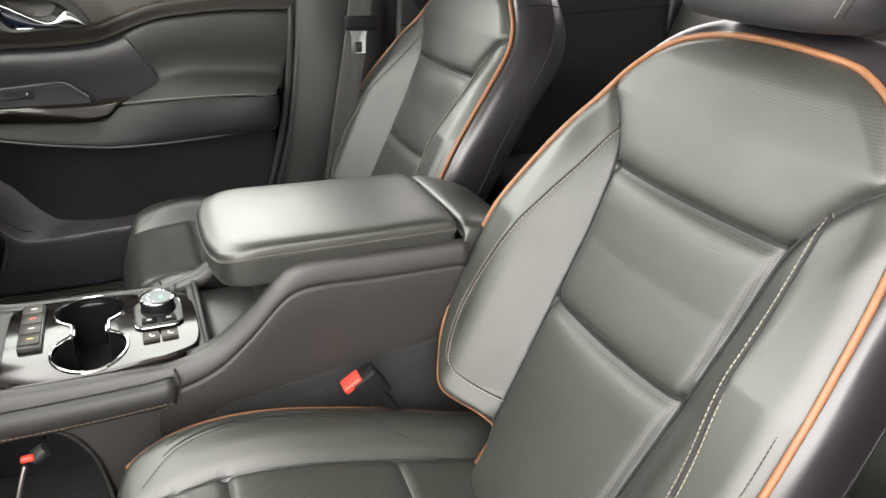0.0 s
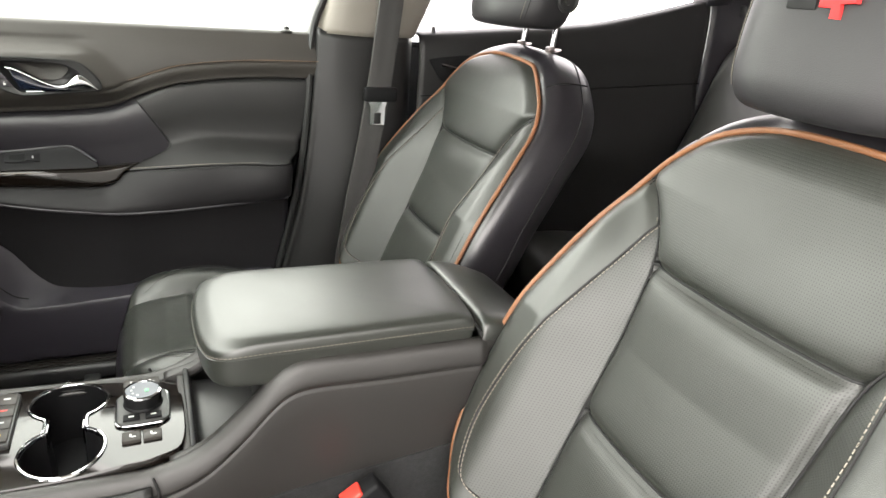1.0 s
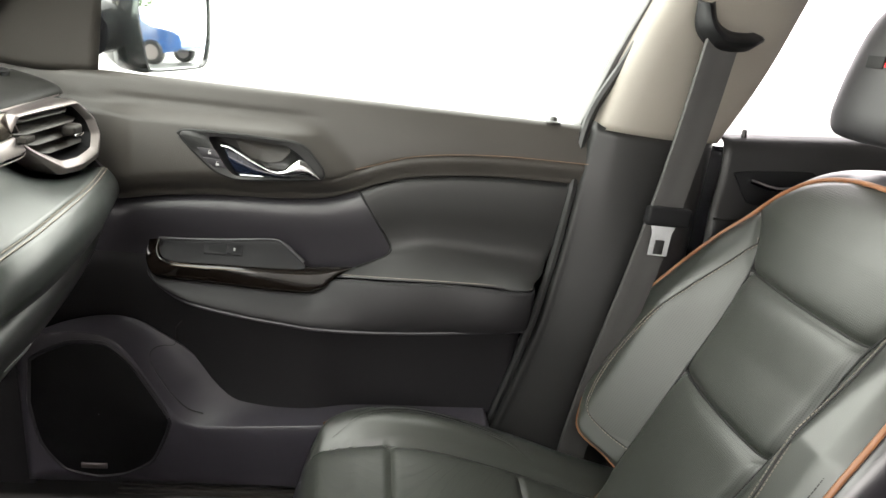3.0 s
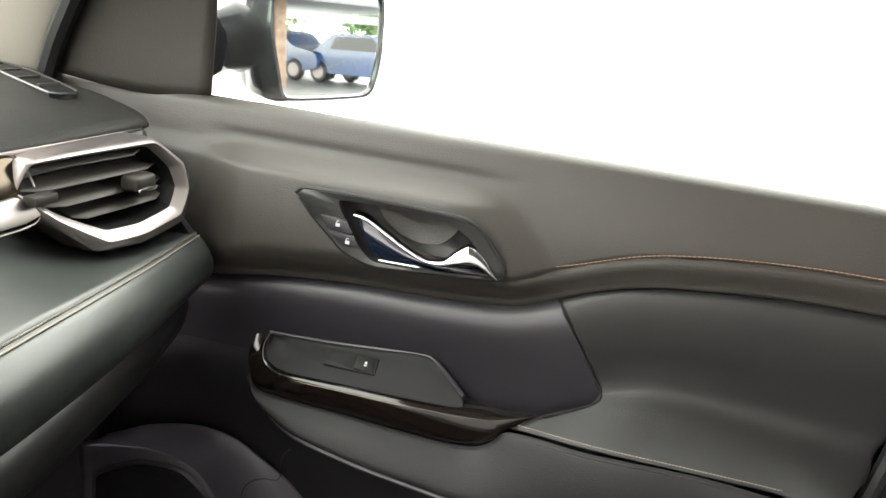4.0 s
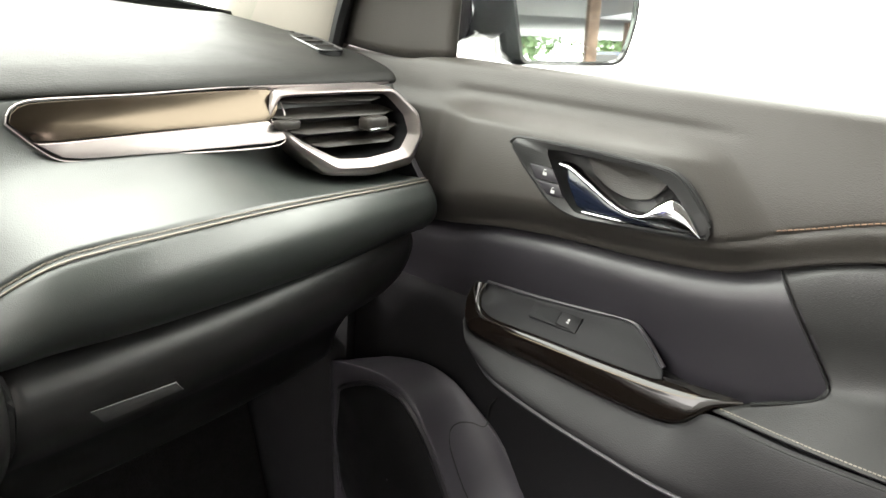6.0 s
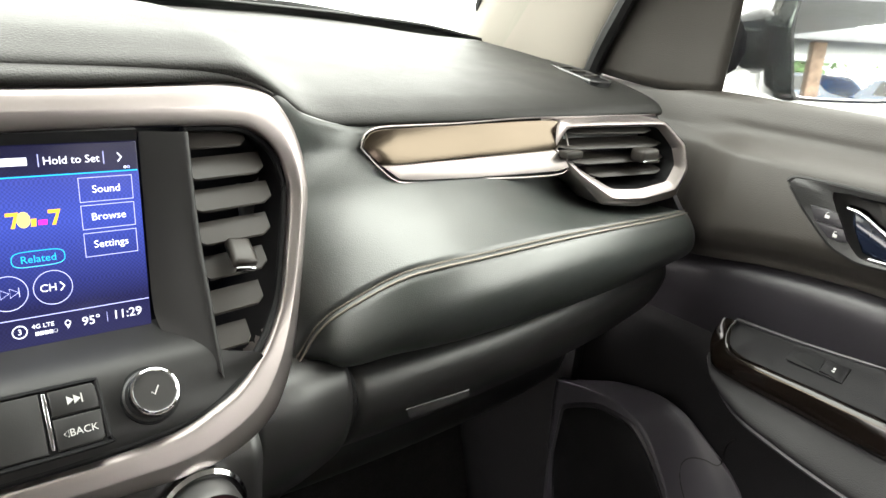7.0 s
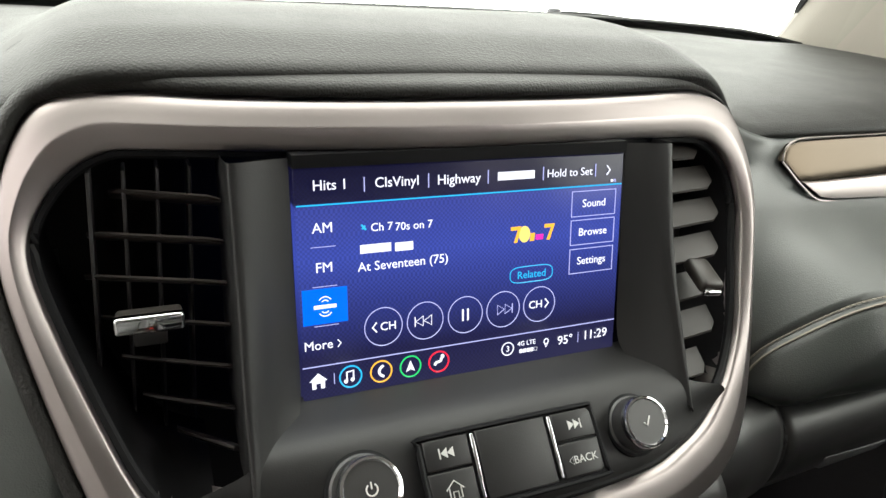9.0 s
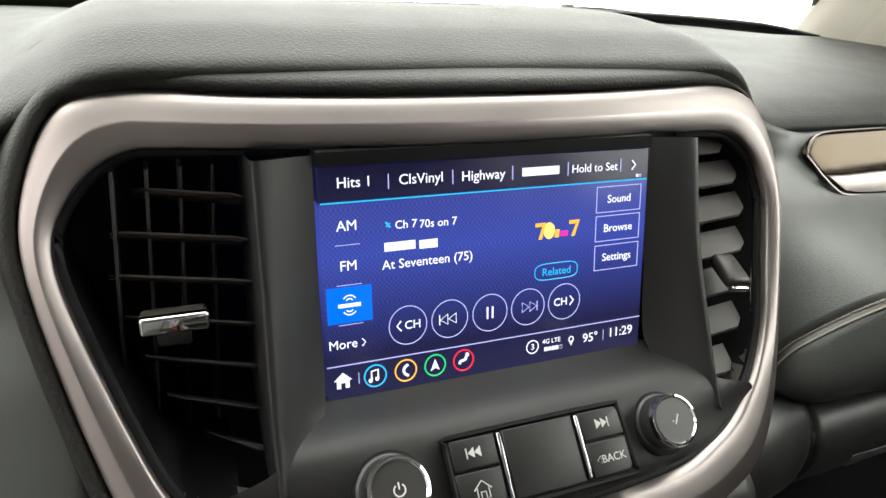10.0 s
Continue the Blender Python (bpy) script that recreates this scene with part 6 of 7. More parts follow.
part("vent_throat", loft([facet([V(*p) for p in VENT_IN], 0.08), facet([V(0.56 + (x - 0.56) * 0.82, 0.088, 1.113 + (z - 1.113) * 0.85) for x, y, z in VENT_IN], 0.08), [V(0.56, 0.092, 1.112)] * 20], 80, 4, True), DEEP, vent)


def blade(name, x0, x1, y0, y1, z, tilt, depth, mat, parent, thick=0.0022):
    """One vent slat from (x0, y0) to (x1, y1), its front edge tipped up by tilt degrees."""
    a, b = V(x0, y0, z), V(x1, y1, z)
    c, s = math.cos(radians(tilt)), math.sin(radians(tilt))
    w = V(0, depth * c, -depth * s)
    up = V(0, thick * s, thick * c)
    mid = [a.lerp(b, t) for t in (0.0, 0.12, 0.88, 1.0)]
    rows = []
    for f, g in ((0.0, 0.0), (0.06, 0.5), (0.5, 0.5), (1.0, 0.25), (1.0, -0.25), (0.5, -0.5), (0.06, -0.5)):
        rows.append([p + w * (f + (0.25 if i in (0, 3) and f < 0.5 else 0)) + up * g for i, p in enumerate(mid)])
    return part(name, sheet(rows, close_v=True), mat, parent)


for k, (z, x0, x1) in enumerate(((1.1365, 0.492, 0.614), (1.1225, 0.486, 0.630), (1.1085, 0.500, 0.632), (1.0955, 0.522, 0.626))):
    blade("slat", x0, x1, 0.060 - 0.006 * k, 0.044 - 0.004 * k, z, -18, 0.022, SLAT, vent)
tab = part("vent_tab", box(0.592, 0.036, 1.116, 0.028, 0.018, 0.014, 0.004, 3), SLAT, vent)
part("tab_edge", box(0.592, 0.0275, 1.1105, 0.026, 0.004, 0.0040, 0.0012), CHROME, tab)
part("vent_wheel", box(0.494, 0.050, 1.119, 0.024, 0.012, 0.008, 0.002), SLAT, vent)

# glove box
GX = [0.222, 0.28, 0.36, 0.46, 0.56, 0.640]
gy = [0.0, 0.0, 0.002, 0.008, 0.02, 0.036]
gz = [0.0, 0.002, 0.004, 0.010, 0.015, 0.019]
glove = part("glove_box", loft([[V(x, y + a, z + b * m) for x, a, b in zip(GX, gy, gz)] for y, z, m in ((0.03, 0.985, 1), (0.004, 0.986, 1), (-0.014, 0.978, 1), (-0.020, 0.960, 1), (-0.004, 0.925, 0.8), (0.035, 0.888, 0.5), (0.075, 0.860, 0.3), (0.100, 0.825, 0.2), (0.115, 0.790, 0.0), (0.20, 0.770, 0.0))], 50, 5), PLASTIC, dash, "closed black glove box lid", thick=0.003)
# Dark slab on the lid paints the shade of the latch hollow.
part("latch_recess", slab([V(0.272, -0.0208, 0.9610), V(0.2857, -0.0202, 0.9703), V(0.3552, -0.0190, 0.9700), V(0.3500, -0.0132, 0.9440), V(0.3381, -0.0100, 0.9370), V(0.2693, -0.0136, 0.9420)], (0, 0.012, 0.006), 0.001), DEEP, glove)
part("latch", slab([V(0.2693, -0.0160, 0.9420), V(0.3381, -0.0125, 0.9375), V(0.3502, -0.0010, 0.9215), V(0.2837, -0.0030, 0.9205)], (0, 0.014, 0.008), 0.0015), LATCH, glove, "grey glove box latch")
part("glove_gap", tube([V(0.219, 0.006, 0.988), V(0.2195, -0.012, 0.980), V(0.2195, -0.018, 0.960), V(0.2185, -0.004, 0.925), V(0.216, 0.035, 0.885), V(0.214, 0.075, 0.855)], 0.0030, 6, 40), SEAM, dash)
# panel between stack and glove box
rows = [[V(x, y, z) for y, z in ((0.04, 0.998), (0.004 - a, 0.996), (-0.010 - a, 0.985), (-0.015 - a, 0.960), (-0.004 - a, 0.925), (0.028 - a, 0.885), (0.06, 0.845), (0.10, 0.80), (0.12, 0.74))] for x, a in ((0.217, 0.004), (0.200, 0.008), (0.178, 0.014), (0.160, 0.016), (0.140, 0.016))]
part("knee_panel", loft(rows, 40, 4), PLASTIC, dash, "black knee panel", thick=0.003)
part("underdash", box(0.40, 0.30, 0.80, 0.52, 0.28, 0.02, 0.005), DEEP, dash)
part("footwell_wall", slab([V(0.13, 0.30, 0.45), V(0.66, 0.30, 0.45), V(0.66, 0.42, 0.80), V(0.13, 0.42, 0.80)], (0, 0.02, 0)), CARPET, dash)
part("kick_panel", box(0.675, 0.26, 0.66, 0.02, 0.24, 0.42, 0.006), DOOR_SHADED, dash)

# left of the stack
rows = [[V(x, y, z) for y, z in ((0.080, 1.150), (0.055, 1.10), (0.020, 1.06), (-0.020, 1.01), (-0.035, 0.96), (0.0, 0.90), (0.05, 0.80))] for x in (-0.185, -0.22, -0.30, -0.45, -0.62)]
part("driver_pad", loft(rows, 50, 4), DASH_LEATHER, dash, "black leather dash pad on the driver side", thick=0.003)
part("driver_stitching", stitches([V(-0.195, -0.004, 1.030), V(-0.215, -0.016, 1.018), V(-0.25, -0.022, 1.012)], 20, 0.0028, 0.0007, (0, -0.003, 0)), THREAD, dash)

# ---- centre stack ----
# outer and inner outline of the silver frame, from the top middle down one side
OUT_E = [(0.0, 1.1862), (0.06, 1.1862), (0.115, 1.1868), (0.145, 1.1868), (0.165, 1.1840), (0.183, 1.1765), (0.1945, 1.159), (0.1995, 1.138), (0.1990, 1.118), (0.1915, 1.093), (0.1800, 1.059), (0.1680, 1.026), (0.158, 1.007), (0.145, 0.993), (0.125, 0.984), (0.095, 0.980), (0.05, 0.983), (0.0, 0.986)]
IN_E = [(0.0, 1.1635), (0.06, 1.1635), (0.115, 1.1625), (0.145, 1.1610), (0.160, 1.158), (0.171, 1.151), (0.1795, 1.1405), (0.1835, 1.127), (0.1830, 1.115), (0.1765, 1.092), (0.1640, 1.058), (0.1500, 1.037), (0.138, 1.0255), (0.1255, 1.0165), (0.108, 1.010), (0.085, 1.0045), (0.045, 1.0035), (0.0, 1.0040)]
OUT_W = [(0.0, 1.1862), (0.06, 1.1862), (0.115, 1.1870), (0.148, 1.1885), (0.168, 1.1885), (0.183, 1.1830), (0.1945, 1.167), (0.2025, 1.142), (0.2030, 1.122), (0.1970, 1.093), (0.1860, 1.055), (0.1740, 1.022), (0.164, 1.004), (0.150, 0.991), (0.125, 0.984), (0.095, 0.980), (0.05, 0.983), (0.0, 0.986)]
IN_W = [(0.0, 1.1635), (0.06, 1.1638), (0.115, 1.1643), (0.145, 1.1648), (0.159, 1.1640), (0.173, 1.157), (0.1840, 1.145), (0.1905, 1.131), (0.1900, 1.1165), (0.1835, 1.095), (0.1700, 1.060), (0.1580, 1.035), (0.146, 1.022), (0.130, 1.0145), (0.108, 1.010), (0.085, 1.0045), (0.045, 1.0035), (0.0, 1.0040)]


def both(east, west):
    return east[:-1] + [(-x, z) for x, z in west[:0:-1]]


def ring_rail(t, push, sink=0.0):
    """A rail between the outer (t=0) and inner (t=1) outline of the silver frame; sink fades out towards the bottom."""
    out = []
    for a, b in zip(both(OUT_E, OUT_W), both(IN_E, IN_W)):
        x, z = a[0] * (1 - t) + b[0] * t, a[1] * (1 - t) + b[1] * t
        out.append(V(x, bezel_y(x, z) + push + sink * smooth((z - 1.03) / 0.06), z))
    return out


stack = part("screen_frame", loft([ring_rail(-0.02, 0.040), ring_rail(-0.02, 0.009), ring_rail(0.03, 0.0025), ring_rail(0.08, -0.0004), ring_rail(0.46, -0.0030), ring_rail(0.53, -0.0032), ring_rail(0.91, -0.0020, 0.0026), ring_rail(0.97, -0.0004, 0.0030), ring_rail(1.0, 0.004, 0.0035), ring_rail(1.01, 0.04)], 260, 3, True), SILVER, dash, "broad satin silver frame round the screen and vents", sharp=30)
ring = ring_rail(-0.02, 0.0)
keep = [i for i, p in enumerate(ring) if p.z > 1.0 and (p.x < 0 or p.z > 1.165)]
keep = [i for i in keep if ring[i].x < 0] + [i for i in keep if ring[i].x >= 0]
skirt_rails = []
for out, push in ((-0.0005, 0.010), (0.0003, 0.0040), (0.0014, 0.0014), (0.0032, 0.0010), (0.0052, 0.0026), (0.0068, 0.0066), (0.0085, 0.014), (0.013, 0.034), (0.024, 0.070)):
    row = []
    for i in keep:
        run = ring[(i + 1) % len(ring)] - ring[i - 1]
        side = V(-run.z, 0, run.x).normalized()
        fade = smooth((ring[i].x - 0.140) / 0.045)
        row.append(ring[i] + side * out * (1 - 0.75 * fade) + V(0, push + 0.004 * fade, 0))
    skirt_rails.append(row)
part("frame_surround", loft(skirt_rails, 120, 4), DASH_PAD, dash, "soft grained surround of the silver frame", thick=0.002)
part("frame_gasket", tube(ring_rail(1.05, 0.0045, 0.0040), 0.0026, 8, 200), DEEP, stack)


def panel_y(z):
    """Face of the control panel under the screen."""
    return interp(z, [(0.985, -0.050), (1.000, -0.053), (1.010, -0.0525), (1.020, -0.0475), (1.036, -0.034), (1.044, -0.022), (1.049, -0.004), (1.052, 0.004)])


rows = []
for k in range(31):
    z = 1.0005 + (1.0515 - 1.0005) * k / 30
    hw = interp(z, [(1.000, 0.060), (1.0045, 0.088), (1.010, 0.112), (1.0165, 0.130), (1.0255, 0.142), (1.033, 0.140), (1.040, 0.116), (1.052, 0.115)])
    rows.append([V(hw * (j / 30 - 1), panel_y(z) + (0.9 * (hw * (j / 30 - 1)) ** 2) * 0.9 * smooth((1.045 - z) / 0.03), z) for j in range(61)])
part("control_panel", sheet(rows), PANEL, dash, "satin black control panel under the screen")
for sg in (-1, 1):
    # fins either side of the screen
    rows = [
        [V(sg * 0.0885, 0.012, 1.163), V(sg * 0.0885, 0.007, 1.11), V(sg * 0.0885, 0.000, 1.060), V(sg * 0.091, -0.008, 1.046)],
        [V(sg * 0.097, 0.010, 1.163), V(sg * 0.098, 0.002, 1.11), V(sg * 0.100, -0.010, 1.060), V(sg * 0.103, -0.022, 1.038)],
        [V(sg * 0.1105, 0.006, 1.163), V(sg * 0.111, -0.006, 1.11), V(sg * 0.113, -0.023, 1.060), V(sg * 0.115, -0.037, 1.027)],
        [V(sg * 0.1145, 0.007, 1.163), V(sg * 0.1150, -0.005, 1.11), V(sg * 0.1165, -0.022, 1.060), V(sg * 0.1165, -0.037, 1.024)],
        [V(sg * 0.1150, 0.045, 1.163), V(sg * 0.1155, 0.045, 1.11), V(sg * 0.117, 0.030, 1.060), V(sg * 0.117, 0.0, 1.024)],
    ]
    part("screen_cheek", loft(rows, 30, 5), PANEL, dash, "satin black fin beside the screen")
    # Flat black sheet stands in for the shaded depth of the duct.
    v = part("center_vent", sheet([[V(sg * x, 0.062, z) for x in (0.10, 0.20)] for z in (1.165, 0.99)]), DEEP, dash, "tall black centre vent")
    # throat walls follow the frame
    wall = [p for p in ring_rail(1.0, 0.008, 0.0035) if sg * p.x > 0.112]
    wall.sort(key=lambda p: -p.z)
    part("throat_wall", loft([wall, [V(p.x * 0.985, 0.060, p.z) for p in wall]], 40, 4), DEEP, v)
    for k in range(7 if sg < 0 else 8):
        z = 1.1475 - 0.0176 * k - 0.00025 * k * k
        xo = interp(z, [(1.02, 0.140), (1.034, 0.154), (1.055, 0.168), (1.075, 0.175), (1.095, 0.182), (1.113, 0.186), (1.13, 0.183), (1.148, 0.172)]) * 0.955 - 0.004
        yy = 0.012 - 0.0026 * k
        y0, y1 = (yy, yy + 0.026) if sg < 0 else (bezel_y(0.1165, z) + 0.013, bezel_y(xo, z) + 0.011)
        blade("slat", sg * 0.1165, sg * xo, y0, y1, z, 24 if sg < 0 else -44, 0.020 if sg < 0 else 0.0165, SLAT, v, 0.0020)
    for k in range(4 if sg < 0 else 0):
        part("fin", moved(box(0, 0, 0, 0.0016, 0.018, 0.128, 0.0005), pose(sg * (0.130 + 0.0135 * k), 0.048 - 0.002 * k, 1.092, 0, -sg * 3.0, 0)), FIN, v)
    if sg < 0:
        tab = part("vent_tab", box(-0.1490, 0.007, 1.0992, 0.0262, 0.012, 0.0060, 0.0020, 3), SLAT, v)
        part("tab_edge", box(-0.1490, -0.0012, 1.1005, 0.0268, 0.005, 0.0078, 0.0016, 3), CHROME, tab, "chrome edge of the vent tab")
        part("tab_foot", box(-0.1495, 0.024, 1.087, 0.014, 0.012, 0.012, 0.001), PLASTIC, tab)
    else:
        tab = part("vent_tab", moved(box(0, 0, 0, 0.0155, 0.022, 0.008, 0.003, 3), pose(0.1410, -0.004, 1.0885, 28, 8, 0)), SLAT, v)
        part("tab_edge", moved(box(0, -0.0115, -0.002, 0.0125, 0.003, 0.0040, 0.001), pose(0.1410, -0.004, 1.0885, 28, 8, 0)), CHROME, tab)


# touch screen
def on_screen(x, z, d=0.0):
    """A place on the screen's face, d in front of it."""
    return V(x, 0.10 * (z - 1.05) - d, z)


SCR = bpy.data.materials.new("screen picture")
SCR.use_nodes = True
nt = SCR.node_tree
b = nt.nodes["Principled BSDF"]
b.inputs["Base Color"].default_value = (0.004, 0.004, 0.008, 1)
b.inputs["Roughness"].default_value = 0.25
b.inputs["Specular IOR Level"].default_value = 0.25
tc, sp = nt.nodes.new("ShaderNodeTexCoord"), nt.nodes.new("ShaderNodeSeparateXYZ")
nt.links.new(tc.outputs["Object"], sp.inputs[0])
mr = nt.nodes.new("ShaderNodeMapRange")
mr.inputs["From Min"].default_value, mr.inputs["From Max"].default_value = 1.048, 1.160
nt.links.new(sp.outputs["Z"], mr.inputs["Value"])
rp = nt.nodes.new("ShaderNodeValToRGB")
els = rp.color_ramp.elements
els[0].position, els[0].color = 0.0, (0.020, 0.020, 0.060, 1)
els[1].position, els[1].color = 1.0, (0.004, 0.004, 0.020, 1)
for pos, col in ((0.20, (0.014, 0.014, 0.055, 1)), (0.40, (0.026, 0.036, 0.19, 1)), (0.62, (0.040, 0.064, 0.35, 1)), (0.83, (0.036, 0.052, 0.28, 1)), (0.845, (0.008, 0.008, 0.035, 1))):
    e = els.new(pos)
    e.color = col
nt.links.new(mr.outputs["Result"], rp.inputs["Fac"])
ck = nt.nodes.new("ShaderNodeTexChecker")
ck.inputs["Scale"].default_value = 900
ck.inputs["Color1"].default_value, ck.inputs["Color2"].default_value = (1, 1, 1, 1), (0.72, 0.72, 0.72, 1)
nt.links.new(tc.outputs["Object"], ck.inputs["Vector"])
mu = nt.nodes.new("ShaderNodeMix")
mu.data_type, mu.blend_type = "RGBA", "MULTIPLY"
mu.inputs["Factor"].default_value = 1.0
nt.links.new(rp.outputs["Color"], mu.inputs["A"])
nt.links.new(ck.outputs["Color"], mu.inputs["B"])
nt.links.new(mu.outputs["Result"], b.inputs["Emission Color"])
SCREEN_GAIN = 0.78
b.inputs["Emission Strength"].default_value = SCREEN_GAIN
TXT = glow("white screen text", (0.85, 0.87, 1.0), SCREEN_GAIN)
DIM = glow("lilac screen line", (0.42, 0.44, 0.80), SCREEN_GAIN)
CYAN = glow("cyan screen line", (0.02, 0.42, 0.80), SCREEN_GAIN)
AZURE = glow("blue screen key", (0.0, 0.13, 0.85), SCREEN_GAIN)
AMBER = glow("amber screen mark", (0.9, 0.45, 0.05), SCREEN_GAIN)
LIME = glow("green screen mark", (0.02, 0.55, 0.15), SCREEN_GAIN)
CRIM = glow("red screen mark", (0.85, 0.02, 0.05), SCREEN_GAIN)
PINK = glow("pink screen mark", (0.85, 0.03, 0.40), SCREEN_GAIN)
YELLOW = glow("yellow screen mark", (0.9, 0.68, 0.18), SCREEN_GAIN)

screen = part("touch_screen", slab([on_screen(-0.0870, 1.158), on_screen(0.0870, 1.158), on_screen(0.0870, 1.0500), on_screen(-0.0870, 1.0500)], (0, 0.008, 0), 0.0006), SCR, dash, "lit blue radio touch screen")
part("screen_border", box(0, 0.0155, 1.1615, 0.1745, 0.012, 0.006), DEEP, dash)


def plate(name, pts, mat, d=0.0004):
    return part(name, slab([on_screen(x, z, d) for x, z in pts], (0, 0.0003, 0)), mat, screen)


def bar(name, x0, x1, z0, z1, mat, d=0.0004):
    return plate(name, [(x0, z0), (x1, z0), (x1, z1), (x0, z1)], mat, d)


def line(name, pts, r, mat, closed=False, n=None):
    return part(name, tube([on_screen(x, z, 0.0003) for x, z in pts], r, 5, n, closed, 1.0), mat, screen)


def circle(name, x, z, r, w, mat):
    return line(name, [(x + r * math.cos(k * math.tau / 40), z + r * math.sin(k * math.tau / 40)) for k in range(40)], w, mat, True)


def text(s, x, z, size, mat=None, align="CENTER"):
    m = Matrix.Translation(on_screen(x, z, 0.0005)) @ pose(0, 0, 0, 90 - 5.7, 0, 0)
    return words("lettering", s, size, m, mat or TXT, screen, align)


text("Hits 1", -0.0708, 1.1505, 0.0066)
text("ClsVinyl", -0.0395, 1.1502, 0.0066)
text("Highway", -0.0083, 1.1497, 0.0066)
bar("blanked_name", 0.0125, 0.0330, 1.1478, 1.1518, TXT)
text("Hold to Set", 0.0537, 1.1495, 0.0058)
line("chevron", [(0.0765, 1.1520), (0.0785, 1.1496), (0.0765, 1.1472)], 0.0004, TXT)
for x in (-0.0551, -0.0239, 0.0072, 0.0381, 0.0694):
    bar("divider", x - 0.0002, x + 0.0002, 1.1466, 1.1532, DIM)
circle("page_dot", 0.0800, 1.1440, 0.0004, 0.0004, TXT)
circle("page_dot", 0.0818, 1.1440, 0.0006, 0.0002, DIM)
bar("header_line", -0.0862, 0.0862, 1.1417, 1.1423, CYAN)
text("AM", -0.0750, 1.1316, 0.0066)
text("FM", -0.0750, 1.1135, 0.0066)
text("More", -0.0791, 1.0770, 0.0062)
line("chevron", [(-0.0700, 1.0786), (-0.0685, 1.0768), (-0.0700, 1.0750)], 0.0003, TXT)
for z in (1.1231, 1.1048, 1.0862):
    bar("divider", -0.0806, -0.0692, z - 0.0001, z + 0.0001, DIM)
bar("source_key", -0.0856, -0.0647, 1.0871, 1.1038, AZURE, 0.0003)
bar("blanked_logo", -0.0805, -0.0700, 1.0945, 1.0962, TXT, 0.0006)
for r in (0.0018, 0.0034):
    for sg in (-1, 1):
        line("arc", [(-0.0752 + r * math.cos(t), 1.0954 + sg * (0.0012 + r * math.sin(t))) for t in (0.6, 1.1, 1.57, 2.04, 2.54)], 0.0003, TXT, n=12)
text("Ch 7", -0.0474, 1.1299, 0.0054)
text("70s on 7", -0.0315, 1.1293, 0.0054)
line("satellite", [(-0.0570, 1.1316), (-0.0560, 1.1304), (-0.0550, 1.1292)], 0.0005, CYAN)
line("satellite", [(-0.0568, 1.1296), (-0.0552, 1.1311)], 0.0004, CYAN)
bar("blanked_name", -0.0579, -0.0430, 1.1182, 1.1222, TXT)
bar("blanked_name", -0.0410, -0.0320, 1.1178, 1.1218, TXT)
text("At Seventeen (75)", -0.0366, 1.1118, 0.0062)
# station mark as plain shapes
plate("station_mark", [(0.0203, 1.1240), (0.0262, 1.1240), (0.0240, 1.1158), (0.0222, 1.1158), (0.0243, 1.1222), (0.0203, 1.1222)], AMBER)
plate("station_mark", [(0.0282 + 0.0032 * math.cos(k * math.tau / 24), 1.1198 + 0.0042 * math.sin(k * math.tau / 24)) for k in range(24)], YELLOW)
plate("station_mark", [(0.0318, 1.1200), (0.0342, 1.1200), (0.0338, 1.1160), (0.0314, 1.1160)], AMBER)
plate("station_mark", [(0.0350, 1.1190), (0.0392, 1.1190), (0.0390, 1.1164), (0.0348, 1.1164)], PINK)
plate("station_mark", [(0.0398, 1.1240), (0.0458, 1.1240), (0.0430, 1.1158), (0.0412, 1.1158), (0.0438, 1.1222), (0.0398, 1.1222)], AMBER)
RX = [(0.0329 + 0.0125 * (1 if math.cos(t) > 0 else -1) * min(1, abs(math.cos(t)) ** 0.4) - 0.0, 1.0987 + 0.0042 * math.copysign(abs(math.sin(t)) ** 0.7, math.sin(t))) for t in [k * math.tau / 48 for k in range(48)]]
line("related_key", RX, 0.00025, CYAN, True)
text("Related", 0.0329, 1.0985, 0.0056, CYAN)
for s, z in (("Sound", 1.1329), ("Browse", 1.1178), ("Settings", 1.1024)):
    for a, bb, c, d in ((0.0556, 0.0830, z + 0.0064, z + 0.0067), (0.0556, 0.0830, z - 0.0067, z - 0.0064), (0.0556, 0.0559, z - 0.0067, z + 0.0067), (0.0827, 0.0830, z - 0.0067, z + 0.0067)):
        bar("key_edge", a, bb, c, d, DIM)
    text(s, 0.0693, z, 0.0058)
for k, x in enumerate((-0.0475, -0.0261, -0.0045, 0.0168, 0.0381)):
    circle("key_ring", x, 1.0817, 0.0094, 0.00022, DIM)
text("CH", -0.0452, 1.0817, 0.0058)
line("chevron", [(-0.0510, 1.0842), (-0.0530, 1.0818), (-0.0510, 1.0794)], 0.0004, TXT)
text("CH", 0.0358, 1.0817, 0.0058)
line("chevron", [(0.0416, 1.0842), (0.0436, 1.0818), (0.0416, 1.0794)], 0.0004, TXT)
for x0, sg, mt in ((-0.0261, -1, TXT), (0.0168, 1, DIM)):
    for dx in (-0.0034, 0.0010):
        a = x0 + sg * (dx + 0.0001)
        line("skip_arrow", [(a, 1.0842), (a + sg * 0.0040, 1.0817), (a, 1.0792)], 0.00028, mt, True)
    bar("skip_bar", x0 + sg * 0.0053 - 0.0002, x0 + sg * 0.0053 + 0.0002, 1.0792, 1.0842, mt)
bar("pause_bar", -0.0063, -0.0055, 1.0787, 1.0847, TXT)
bar("pause_bar", -0.0035, -0.0027, 1.0787, 1.0847, TXT)
bar("footer_line", -0.0870, 0.0866, 1.0666, 1.0670, DIM)
